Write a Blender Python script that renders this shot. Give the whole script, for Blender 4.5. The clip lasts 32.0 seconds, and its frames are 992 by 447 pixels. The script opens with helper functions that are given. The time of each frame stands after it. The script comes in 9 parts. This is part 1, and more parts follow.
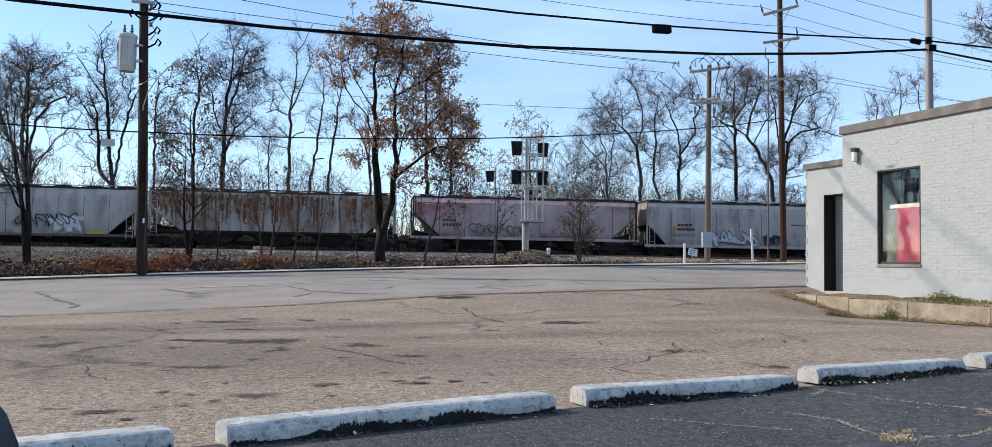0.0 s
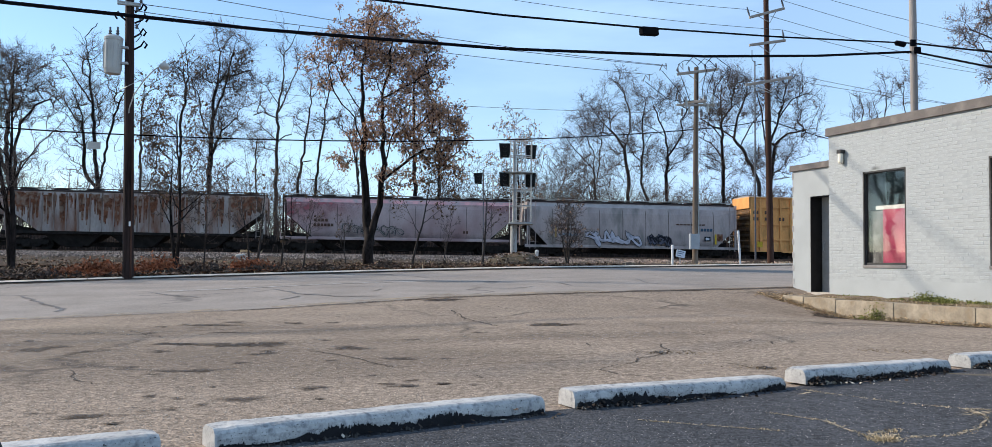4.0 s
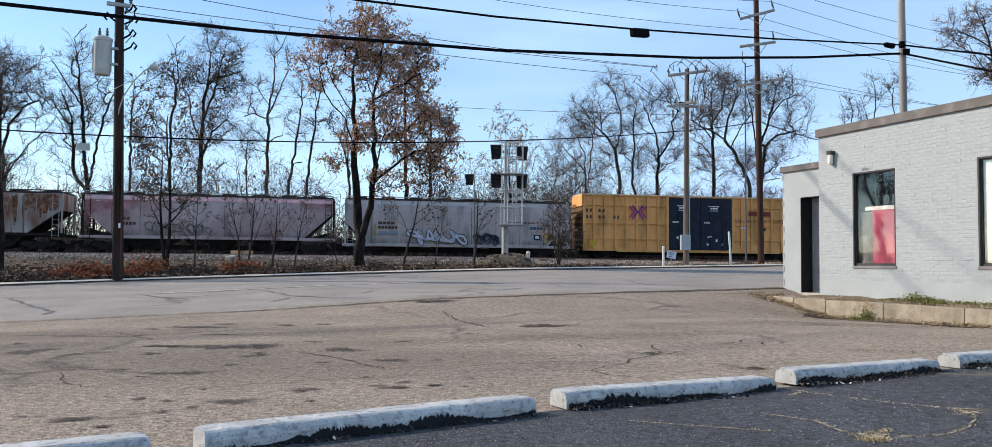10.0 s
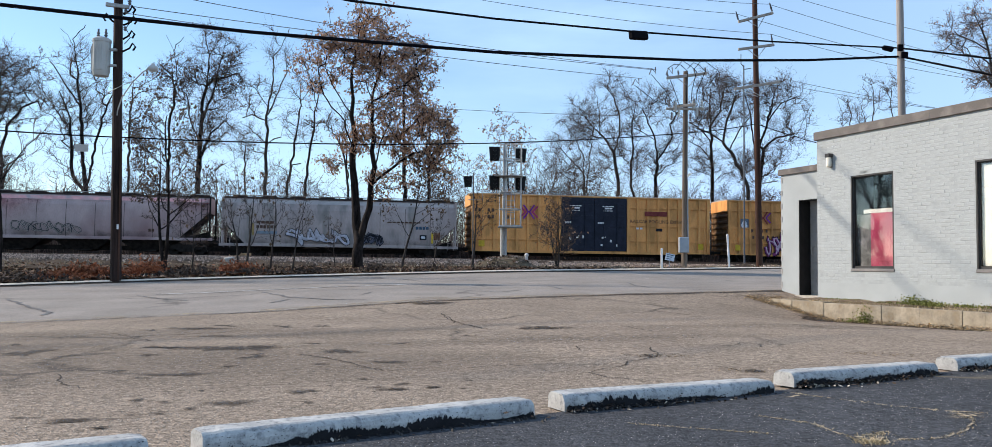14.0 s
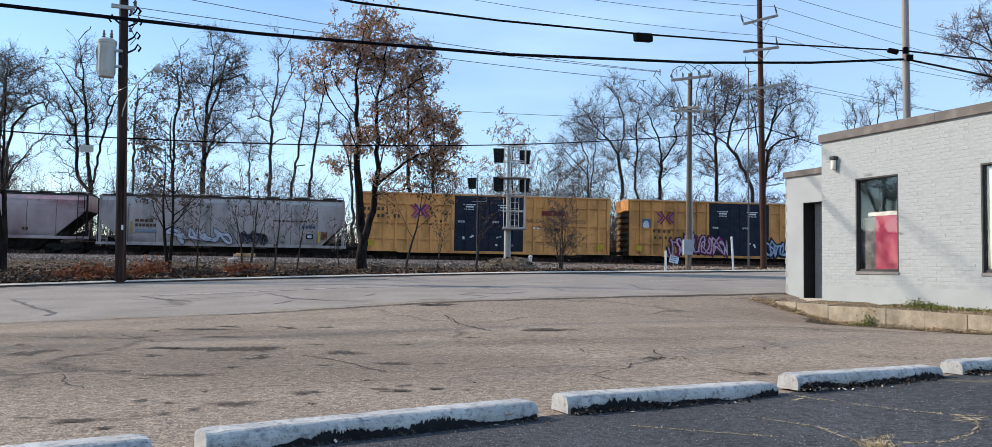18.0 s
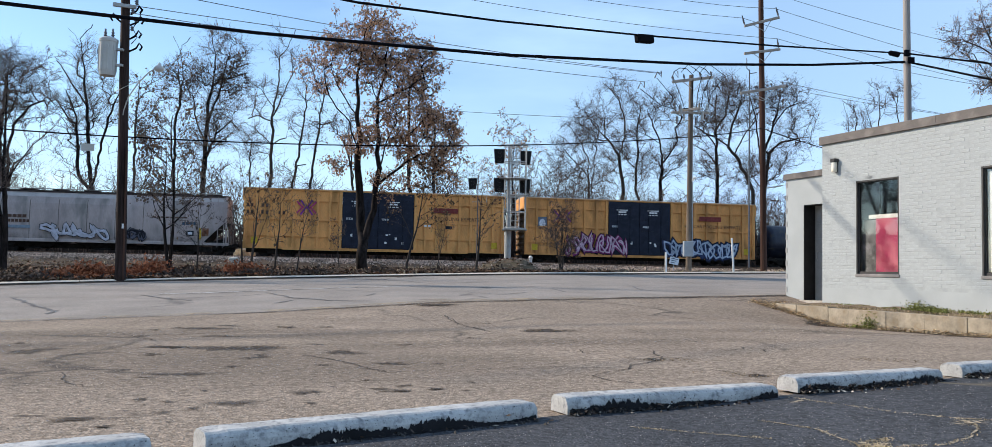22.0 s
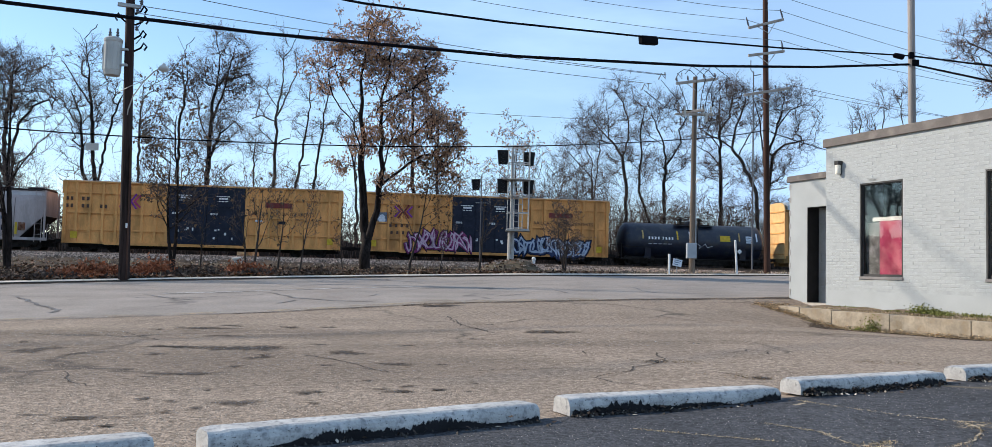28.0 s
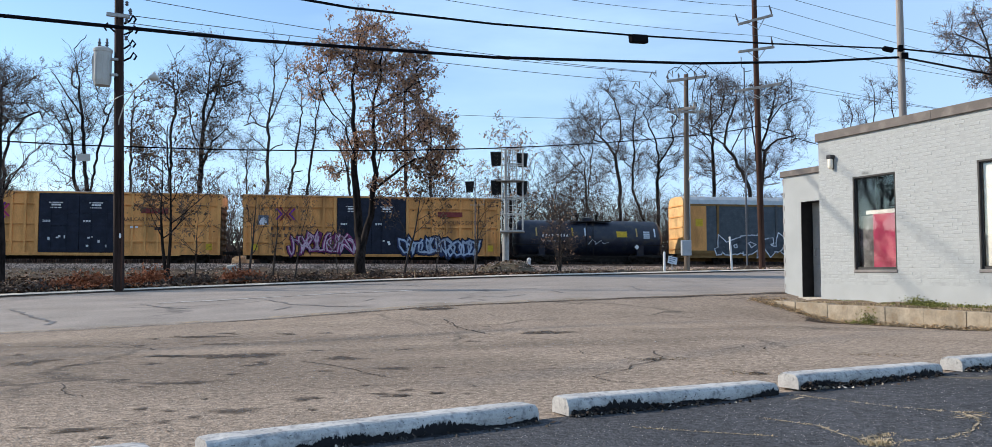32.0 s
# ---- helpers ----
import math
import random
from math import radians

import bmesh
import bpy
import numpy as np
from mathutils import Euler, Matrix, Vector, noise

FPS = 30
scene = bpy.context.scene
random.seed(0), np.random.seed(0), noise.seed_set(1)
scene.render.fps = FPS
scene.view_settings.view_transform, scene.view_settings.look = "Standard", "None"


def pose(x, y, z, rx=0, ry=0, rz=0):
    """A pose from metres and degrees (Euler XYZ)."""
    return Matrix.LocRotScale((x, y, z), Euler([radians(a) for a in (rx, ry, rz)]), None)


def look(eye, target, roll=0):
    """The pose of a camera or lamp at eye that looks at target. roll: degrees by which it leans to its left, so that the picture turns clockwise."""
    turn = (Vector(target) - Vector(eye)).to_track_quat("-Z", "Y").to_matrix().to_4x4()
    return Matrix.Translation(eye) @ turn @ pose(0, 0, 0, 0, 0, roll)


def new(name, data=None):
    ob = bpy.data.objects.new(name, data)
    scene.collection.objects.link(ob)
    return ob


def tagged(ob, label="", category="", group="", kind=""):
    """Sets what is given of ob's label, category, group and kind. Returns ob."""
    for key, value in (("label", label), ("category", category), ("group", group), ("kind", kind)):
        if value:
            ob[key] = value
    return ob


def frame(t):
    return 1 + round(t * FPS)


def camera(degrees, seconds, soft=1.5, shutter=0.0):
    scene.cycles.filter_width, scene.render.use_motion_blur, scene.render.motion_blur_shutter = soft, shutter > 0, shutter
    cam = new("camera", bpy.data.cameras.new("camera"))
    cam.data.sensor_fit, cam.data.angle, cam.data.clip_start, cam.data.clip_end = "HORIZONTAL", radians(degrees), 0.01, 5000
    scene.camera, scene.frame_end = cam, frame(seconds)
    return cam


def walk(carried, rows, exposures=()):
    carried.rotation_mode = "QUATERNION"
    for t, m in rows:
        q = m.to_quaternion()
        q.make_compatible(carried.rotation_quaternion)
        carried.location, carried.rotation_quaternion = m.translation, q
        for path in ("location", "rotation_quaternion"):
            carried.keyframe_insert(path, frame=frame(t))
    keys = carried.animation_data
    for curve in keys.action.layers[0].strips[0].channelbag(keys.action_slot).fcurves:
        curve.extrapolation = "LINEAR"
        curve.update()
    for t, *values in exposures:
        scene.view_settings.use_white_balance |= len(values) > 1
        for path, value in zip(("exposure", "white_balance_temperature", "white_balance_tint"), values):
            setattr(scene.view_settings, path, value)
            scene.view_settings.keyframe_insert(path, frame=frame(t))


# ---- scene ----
# camera: carried in a steady grip, it only turns
EYE = (0.0, 0.0, 0.83)


def aim(yaw, pitch, roll):
    return Matrix.Translation(EYE) @ pose(0, 0, 0, 90 + pitch, 0, yaw) @ pose(0, 0, 0, 0, 0, roll)


cam = camera(60.29, 32.0, soft=0.5)
walk(cam, [(t, aim(a, b, c)) for t, a, b, c in (
    (0.0, 1.31, 2.58, 0.835),
    (0.5, 1.156, 2.601, 0.798),
    (1.0, 0.527, 2.626, 0.625),
    (1.5, 0.315, 2.715, 0.519),
    (2.0, 0.366, 2.712, 0.524),
    (2.5, 0.395, 2.714, 0.55),
    (3.0, 0.44, 2.724, 0.575),
    (3.5, 0.478, 2.73, 0.619),
    (5.5, 0.639, 2.752, 0.723),
    (6.0, 0.647, 2.757, 0.754),
    (6.5, 0.602, 2.769, 0.76),
    (7.0, 0.522, 2.785, 0.744),
    (7.5, 0.331, 2.795, 0.713),
    (8.0, 0.244, 2.806, 0.684),
    (8.5, 0.165, 2.806, 0.646),
    (9.0, -0.0, 2.825, 0.551),
    (9.5, -0.031, 2.83, 0.526),
    (10.0, -0.06, 2.828, 0.551),
    (10.5, -0.108, 2.831, 0.544),
    (11.0, -0.12, 2.841, 0.527),
    (11.5, -0.125, 2.853, 0.565),
    (12.0, -0.119, 2.863, 0.574),
    (12.5, -0.129, 2.875, 0.584),
    (13.0, -0.131, 2.879, 0.583),
    (13.5, -0.172, 2.904, 0.652),
    (14.0, -0.16, 2.962, 0.675),
    (14.5, -0.117, 2.999, 0.709),
    (16.5, 0.043, 3.054, 0.776),
    (17.0, 0.073, 3.06, 0.798),
    (17.5, 0.093, 3.072, 0.839),
    (18.0, 0.107, 3.078, 0.86),
    (18.5, 0.147, 3.076, 0.888),
    (19.0, 0.167, 3.079, 1.003),
    (19.5, 0.091, 3.088, 1.052),
    (20.0, 0.084, 3.091, 1.07),
    (20.5, 0.062, 3.096, 1.051),
    (21.0, 0.06, 3.102, 1.08),
    (21.5, 0.085, 3.116, 1.119),
    (22.0, 0.132, 3.118, 1.149),
    (22.5, 0.169, 3.126, 1.227),
    (23.0, 0.212, 3.132, 1.372),
    (23.5, 0.232, 3.134, 1.372),
    (24.0, 0.229, 3.134, 1.376),
    (24.5, 0.225, 3.136, 1.385),
    (25.0, 0.228, 3.159, 1.42),
    (25.5, 0.209, 3.158, 1.458),
    (27.5, 0.291, 3.177, 1.493),
    (28.0, 0.348, 3.18, 1.398),
    (28.5, 0.395, 3.183, 1.636),
    (29.0, 0.159, 3.206, 1.198),
    (29.5, -0.157, 3.221, 0.745),
    (30.0, -0.163, 3.224, 0.315),
    (30.5, -0.146, 3.226, 0.334),
    (31.0, -0.099, 3.237, 0.176),
    (31.5, -0.066, 3.243, 0.053),
    (32.0, -0.019, 3.298, 0.066),
)])

# light: low winter sun behind the tracks, clear sky with thin cirrus
SUN_EL, SUN_AZ = radians(29.5), radians(-70)
world = bpy.data.worlds.new("world")
scene.world = world
world.use_nodes = True
wn, wl = world.node_tree.nodes, world.node_tree.links
sky = wn.new("ShaderNodeTexSky")
sky.sky_type, sky.sun_disc = "NISHITA", False
sky.sun_elevation, sky.sun_rotation = SUN_EL, SUN_AZ
sky.air_density, sky.dust_density, sky.ozone_density = 1.0, 0.0, 3.0
geo_in = wn.new("ShaderNodeTexCoord")
stretch = wn.new("ShaderNodeMapping")
stretch.inputs["Scale"].default_value = (1.2, 1.2, 5.0)
stretch.inputs["Rotation"].default_value = (0.0, 0.25, 0.0)
wisp = wn.new("ShaderNodeTexNoise")
wisp.inputs["Scale"].default_value, wisp.inputs["Detail"].default_value = 1.6, 6.0
wramp = wn.new("ShaderNodeMapRange")
wramp.inputs[1].default_value, wramp.inputs[2].default_value = 0.44, 0.64
wramp.inputs[3].default_value, wramp.inputs[4].default_value = 0.17, 0.92
wmix = wn.new("ShaderNodeMix")
wmix.data_type = "RGBA"
wmix.inputs[7].default_value = (3.28, 4.85, 7.1, 1)
wl.new(geo_in.outputs["Generated"], stretch.inputs["Vector"])
wl.new(stretch.outputs["Vector"], wisp.inputs["Vector"])
wl.new(wisp.outputs["Fac"], wramp.inputs[0])
veil = wn.new("ShaderNodeSeparateXYZ")
wl.new(geo_in.outputs["Generated"], veil.inputs[0])
thick = wn.new("ShaderNodeMath")
thick.operation, thick.use_clamp = "MULTIPLY_ADD", True
thick.inputs[1].default_value = 0.85
wl.new(veil.outputs[0], thick.inputs[0])
wl.new(wramp.outputs[0], thick.inputs[2])
wl.new(thick.outputs[0], wmix.inputs[0])
wl.new(sky.outputs["Color"], wmix.inputs[6])
wl.new(wmix.outputs[2], wn["Background"].inputs["Color"])
wn["Background"].inputs["Strength"].default_value = 0.14

sun = new("sun", bpy.data.lights.new("sun", "SUN"))
sun.data.energy, sun.data.angle, sun.data.color = 4.3, radians(1.7), (1.0, 0.885, 0.75)
sun_way = Vector((math.sin(SUN_AZ) * math.cos(SUN_EL), math.cos(SUN_AZ) * math.cos(SUN_EL), math.sin(SUN_EL)))
sun.matrix_world = look(sun_way * 60, (0, 0, 0))
scene.view_settings.exposure = 0.4


# ---- materials ----
def material(name, color, rough=0.8, metal=0.0, vary=0.18, scale=6.0, grain=60.0, dirt=None, bump=0.25,
             stretch_z=1.0, rand=0.0, spec=0.15, island=0.0):
    """A painted or raw surface: two scales of tone, grain relief, and dirt (colour, amount 0..1, scale) in patches."""
    m = bpy.data.materials.new(name)
    m.use_nodes = True
    n, l = m.node_tree.nodes, m.node_tree.links
    bsdf = n["Principled BSDF"]
    bsdf.inputs["Roughness"].default_value = rough
    bsdf.inputs["Metallic"].default_value = metal
    bsdf.inputs["Specular IOR Level"].default_value = spec
    co = n.new("ShaderNodeTexCoord")
    mp = n.new("ShaderNodeMapping")
    mp.inputs["Scale"].default_value = (1, 1, stretch_z)
    l.new(co.outputs["Object"], mp.inputs["Vector"])

    def noise_tex(s, detail):
        t = n.new("ShaderNodeTexNoise")
        t.inputs["Scale"].default_value, t.inputs["Detail"].default_value = s, detail
        l.new(mp.outputs["Vector"], t.inputs["Vector"])
        return t

    big, fine = noise_tex(scale, 4), noise_tex(grain, 3)
    add = n.new("ShaderNodeMath")
    add.operation = "MULTIPLY_ADD"
    l.new(fine.outputs["Fac"], add.inputs[0])
    add.inputs[1].default_value = 0.5
    l.new(big.outputs["Fac"], add.inputs[2])
    rng = n.new("ShaderNodeMapRange")
    rng.inputs[1].default_value, rng.inputs[2].default_value = 0.56, 0.94
    rng.inputs[3].default_value, rng.inputs[4].default_value = 1 - vary, 1 + vary
    l.new(add.outputs[0], rng.inputs[0])
    value = rng.outputs[0]
    if rand:
        info = n.new("ShaderNodeObjectInfo")
        r2 = n.new("ShaderNodeMapRange")
        r2.inputs[3].default_value, r2.inputs[4].default_value = 1 - rand, 1 + rand
        l.new(info.outputs["Random"], r2.inputs[0])
        mul = n.new("ShaderNodeMath")
        mul.operation = "MULTIPLY"
        l.new(value, mul.inputs[0])
        l.new(r2.outputs[0], mul.inputs[1])
        value = mul.outputs[0]
    if island:
        gi = n.new("ShaderNodeNewGeometry")
        r3 = n.new("ShaderNodeMapRange")
        r3.inputs[3].default_value, r3.inputs[4].default_value = 1 - island, 1 + island
        l.new(gi.outputs["Random Per Island"], r3.inputs[0])
        mul = n.new("ShaderNodeMath")
        mul.operation = "MULTIPLY"
        l.new(value, mul.inputs[0])
        l.new(r3.outputs[0], mul.inputs[1])
        value = mul.outputs[0]
    tone = n.new("ShaderNodeMix")
    tone.data_type, tone.blend_type = "RGBA", "MULTIPLY"
    tone.inputs[0].default_value = 1.0
    tone.inputs[6].default_value = (*color, 1)
    l.new(value, tone.inputs[7])
    out = tone.outputs[2]
    if dirt:
        dcol, amount, dscale = dirt
        dn = noise_tex(dscale, 6)
        dr = n.new("ShaderNodeMapRange")
        dr.inputs[1].default_value, dr.inputs[2].default_value = 0.62 - 0.35 * amount, 0.78 - 0.25 * amount
        l.new(dn.outputs["Fac"], dr.inputs[0])
        dm = n.new("ShaderNodeMix")
        dm.data_type = "RGBA"
        l.new(dr.outputs[0], dm.inputs[0])
        l.new(out, dm.inputs[6])
        dm.inputs[7].default_value = (*dcol, 1)
        out = dm.outputs[2]
    l.new(out, bsdf.inputs["Base Color"])
    if bump:
        bp = n.new("ShaderNodeBump")
        bp.inputs["Strength"].default_value, bp.inputs["Distance"].default_value = bump, 0.01
        l.new(add.outputs[0], bp.inputs["Height"])
        l.new(bp.outputs["Normal"], bsdf.inputs["Normal"])
    return m


def asphalt(name, color, crack_color, crack_scale, crack_width, patch, patch_color, speck=0.35, grit=0.25):
    """Worn asphalt: stone specks, mottled patches and a web of cracks."""
    m = material(name, color, rough=0.9, vary=0.14, scale=0.7, grain=45, bump=0.0, spec=0.06)
    n, l = m.node_tree.nodes, m.node_tree.links
    bsdf = n["Principled BSDF"]
    stone, relief = n.new("ShaderNodeTexVoronoi"), n.new("ShaderNodeBump")
    stone.inputs["Scale"].default_value, stone.inputs["Randomness"].default_value = 60, 1.0
    l.new(n["Texture Coordinate"].outputs["Object"], stone.inputs["Vector"])
    relief.invert = True
    relief.inputs["Strength"].default_value, relief.inputs["Distance"].default_value = 0.55, 0.012
    l.new(stone.outputs["Distance"], relief.inputs["Height"])
    l.new(relief.outputs["Normal"], bsdf.inputs["Normal"])
    src = bsdf.inputs["Base Color"].links[0].from_socket
    co = n["Texture Coordinate"].outputs["Object"]
    warp = n.new("ShaderNodeTexNoise")
    warp.inputs["Scale"].default_value, warp.inputs["Detail"].default_value = 1.1, 5
    l.new(co, warp.inputs["Vector"])
    mixv = n.new("ShaderNodeMix")
    mixv.data_type = "VECTOR"
    mixv.inputs[0].default_value = 0.55
    l.new(co, mixv.inputs[4])
    l.new(warp.outputs["Color"], mixv.inputs[5])
    vor = n.new("ShaderNodeTexVoronoi")
    vor.feature = "DISTANCE_TO_EDGE"
    vor.inputs["Scale"].default_value = crack_scale
    l.new(mixv.outputs[1], vor.inputs["Vector"])
    cr = n.new("ShaderNodeMapRange")
    cr.inputs[1].default_value, cr.inputs[2].default_value = 0.0, crack_width
    cr.inputs[3].default_value, cr.inputs[4].default_value = 0.75, 0.0
    l.new(vor.outputs["Distance"], cr.inputs[0])
    gate = n.new("ShaderNodeTexNoise")
    gate.inputs["Scale"].default_value, gate.inputs["Detail"].default_value = 0.35, 3
    l.new(co, gate.inputs["Vector"])
    gr = n.new("ShaderNodeMapRange")
    gr.inputs[1].default_value, gr.inputs[2].default_value = 0.47, 0.6
    l.new(gate.outputs["Fac"], gr.inputs[0])
    mul = n.new("ShaderNodeMath")
    mul.operation = "MULTIPLY"
    l.new(cr.outputs[0], mul.inputs[0])
    l.new(gr.outputs[0], mul.inputs[1])
    pat = n.new("ShaderNodeTexNoise")
    pat.inputs["Scale"].default_value, pat.inputs["Detail"].default_value = 0.5, 7
    l.new(co, pat.inputs["Vector"])
    pr = n.new("ShaderNodeMapRange")
    pr.inputs[1].default_value, pr.inputs[2].default_value = 0.52, 0.72
    pr.inputs[3].default_value, pr.inputs[4].default_value = 0.0, patch
    l.new(pat.outputs["Fac"], pr.inputs[0])
    m1 = n.new("ShaderNodeMix")
    m1.data_type = "RGBA"
    l.new(pr.outputs[0], m1.inputs[0])
    l.new(src, m1.inputs[6])
    m1.inputs[7].default_value = (*patch_color, 1)
    spk = n.new("ShaderNodeTexVoronoi")
    spk.inputs["Scale"].default_value = 55
    l.new(co, spk.inputs["Vector"])
    sr = n.new("ShaderNodeMapRange")
    sr.inputs[1].default_value, sr.inputs[2].default_value = 0.0, 1.0
    sr.inputs[3].default_value, sr.inputs[4].default_value = 1 - speck, 1 + speck
    sep = n.new("ShaderNodeSeparateColor")
    l.new(spk.outputs["Color"], sep.inputs[0])
    l.new(sep.outputs[0], sr.inputs[0])
    m3 = n.new("ShaderNodeMix")
    m3.data_type, m3.blend_type = "RGBA", "MULTIPLY"
    m3.inputs[0].default_value = 1.0
    l.new(m1.outputs[2], m3.inputs[6])
    l.new(sr.outputs[0], m3.inputs[7])
    gn = n.new("ShaderNodeTexNoise")
    gn.inputs["Scale"].default_value, gn.inputs["Detail"].default_value, gn.inputs["Roughness"].default_value = 16, 9, 0.78
    l.new(co, gn.inputs["Vector"])
    gm = n.new("ShaderNodeMapRange")
    gm.inputs[1].default_value, gm.inputs[2].default_value = 0.36, 0.64
    gm.inputs[3].default_value, gm.inputs[4].default_value = 1 - grit, 1 + grit
    l.new(gn.outputs["Fac"], gm.inputs[0])
    m4 = n.new("ShaderNodeMix")
    m4.data_type, m4.blend_type = "RGBA", "MULTIPLY"
    m4.inputs[0].default_value = 1.0
    l.new(m3.outputs[2], m4.inputs[6])
    l.new(gm.outputs[0], m4.inputs[7])
    worn = m4.outputs[2]
    m2 = n.new("ShaderNodeMix")
    m2.data_type = "RGBA"
    l.new(mul.outputs[0], m2.inputs[0])
    l.new(worn, m2.inputs[6])
    m2.inputs[7].default_value = (*crack_color, 1)
    l.new(m2.outputs[2], bsdf.inputs["Base Color"])
    return m


def glass(name, tint=(0.8, 0.85, 0.85)):
    m = bpy.data.materials.new(name)
    m.use_nodes = True
    n, l = m.node_tree.nodes, m.node_tree.links
    n.remove(n["Principled BSDF"])
    tr, gl, mx, fr = n.new("ShaderNodeBsdfTransparent"), n.new("ShaderNodeBsdfGlossy"), n.new("ShaderNodeMixShader"), n.new("ShaderNodeFresnel")
    tr.inputs[0].default_value = (*tint, 1)
    gl.inputs["Roughness"].default_value = 0.03
    fr.inputs[0].default_value = 2.1
    l.new(fr.outputs[0], mx.inputs[0])
    l.new(tr.outputs[0], mx.inputs[1])
    l.new(gl.outputs[0], mx.inputs[2])
    l.new(mx.outputs[0], n["Material Output"].inputs[0])
    return m


M_LOT = asphalt("old_asphalt", (0.268, 0.212, 0.163), (0.0595, 0.0527, 0.0467), 0.5, 0.02, 0.3, (0.183, 0.141, 0.111), speck=0.3, grit=0.4)
M_SEAL = asphalt("sealed_asphalt", (0.065, 0.066, 0.07), (0.184, 0.147, 0.092), 0.5, 0.02, 0.5, (0.0552, 0.0534, 0.0534), speck=0.3, grit=0.3)
M_ROAD = asphalt("road_asphalt", (0.276, 0.242, 0.212), (0.0723, 0.068, 0.0646), 0.28, 0.014, 0.35, (0.255, 0.234, 0.208), speck=0.12, grit=0.12)
M_STAIN = material("oil_stained_asphalt", (0.0578, 0.0476, 0.0408), rough=0.85, vary=0.3, scale=3, grain=40)
M_TAR = material("crack_sealer", (0.14, 0.128, 0.118), rough=0.6, vary=0.2)
M_LINE = material("worn_road_paint", (0.5, 0.48, 0.45), vary=0.3, scale=5, dirt=((0.24, 0.22, 0.2), 0.8, 9))
M_KERB = material("kerb_concrete", (0.561, 0.489, 0.395), vary=0.15, scale=2, dirt=((0.425, 0.383, 0.323), 0.3, 3))
M_ENDGRIME = material("grimy_car_end", (0.11, 0.066, 0.035), rough=0.75, vary=0.35, scale=2, dirt=((0.24, 0.13, 0.05), 0.35, 1.5))
# near-black, for the shade on the kerb's front face
M_KERBSHADE = material("shaded_kerb_face", (0.05, 0.044, 0.038), vary=0.3, scale=3)
M_DKLEAF = material("dark_withered_leaves", (0.13, 0.08, 0.045), vary=0.4, scale=2, bump=0, island=0.4)
M_CURB = material("curb_concrete", (0.476, 0.433, 0.374), vary=0.2, scale=2, dirt=((0.212, 0.187, 0.162), 0.4, 3))
M_SOIL = material("weedy_soil", (0.05, 0.036, 0.027), vary=0.5, scale=1.2, grain=14, dirt=((0.09, 0.066, 0.046), 0.45, 0.8), bump=0.9, spec=0.05)
M_PSOIL = material("dry_planter_soil", (0.21, 0.155, 0.105), vary=0.4, scale=3, grain=30, dirt=((0.12, 0.085, 0.055), 0.5, 4), bump=0.9)
M_MOULD = material("dark_leaf_mould", (0.022, 0.017, 0.014), vary=0.5, scale=2, grain=12, bump=0.9, spec=0.03)
M_FOOTLEAF = material("bleached_leaf_crumbs", (0.46, 0.345, 0.215), vary=0.4, scale=9, bump=0, island=0.55)
M_GRAVEL = material("ballast_gravel", (0.085, 0.062, 0.048), vary=0.55, scale=3, grain=11, bump=1.0, spec=0.05)
M_STONE = material("ballast_stone", (0.335, 0.245, 0.188), vary=0.4, scale=0.9, bump=0.4, island=0.75)
M_BRICK = material("painted_brick", (0.37, 0.39, 0.39), rough=0.75, vary=0.06, scale=9, grain=70, rand=0.03, bump=0.3)
M_MORTAR = material("painted_mortar", (0.36, 0.38, 0.38), rough=0.85, vary=0.1, bump=0.4)
M_STUCCO = material("painted_block", (0.375, 0.395, 0.395), rough=0.8, vary=0.06, scale=2, bump=0.2)
M_COPING = material("weathered_coping", (0.145, 0.128, 0.117), rough=0.6, vary=0.15, scale=3, dirt=((0.212, 0.187, 0.17), 0.3, 4))
M_QUOIN = material("bare_brick_tooth", (0.3, 0.29, 0.28), vary=0.15)
M_FRAME = material("dark_window_frame", (0.06, 0.058, 0.056), rough=0.5, vary=0.15)
M_SILL = material("window_sill", (0.22, 0.205, 0.195), vary=0.15)
M_DARK = material("dark_interior", (0.03, 0.032, 0.034), vary=0.3)
M_DOOR = material("grey_door_paint", (0.27, 0.26, 0.25), rough=0.6, vary=0.1)
M_PINK = material("crimson_board", (0.38, 0.05, 0.12), rough=0.6, vary=0.25, scale=3, dirt=((0.6, 0.2, 0.26), 0.45, 2.5))
M_WHITE = material("white_board", (0.75, 0.74, 0.72), vary=0.08)
M_GLASS = glass("window_glass")
M_LAMPGLASS = material("lamp_glass", (0.85, 0.78, 0.64), rough=0.3, vary=0.05)
M_STOP = material("white_stop_paint", (0.43, 0.42, 0.4), rough=0.75, vary=0.2, scale=7, grain=90, dirt=((0.2, 0.2, 0.2), 0.3, 26), bump=0.5)
M_BLOCK = material("planter_block", (0.323, 0.272, 0.204), vary=0.2, scale=5, grain=26, rand=0.08, dirt=((0.255, 0.196, 0.128), 0.35, 6), bump=0.7)
M_GRASS = material("green_weeds", (0.165, 0.172, 0.052), vary=0.4, scale=5, island=0.45)
M_STRAW = material("dead_grass", (0.357, 0.281, 0.17), vary=0.4, scale=5, island=0.45)
M_LITTER = material("brown_leaf_litter", (0.155, 0.092, 0.058), vary=0.6, scale=0.8, island=0.8, bump=0)
M_RUSTLEAF = material("fallen_leaves", (0.36, 0.13, 0.055), vary=0.5, scale=4, island=0.45)
M_POLE = material("creosote_pole", (0.06, 0.03, 0.021), vary=0.4, scale=3, grain=30, stretch_z=0.08, bump=0.6)
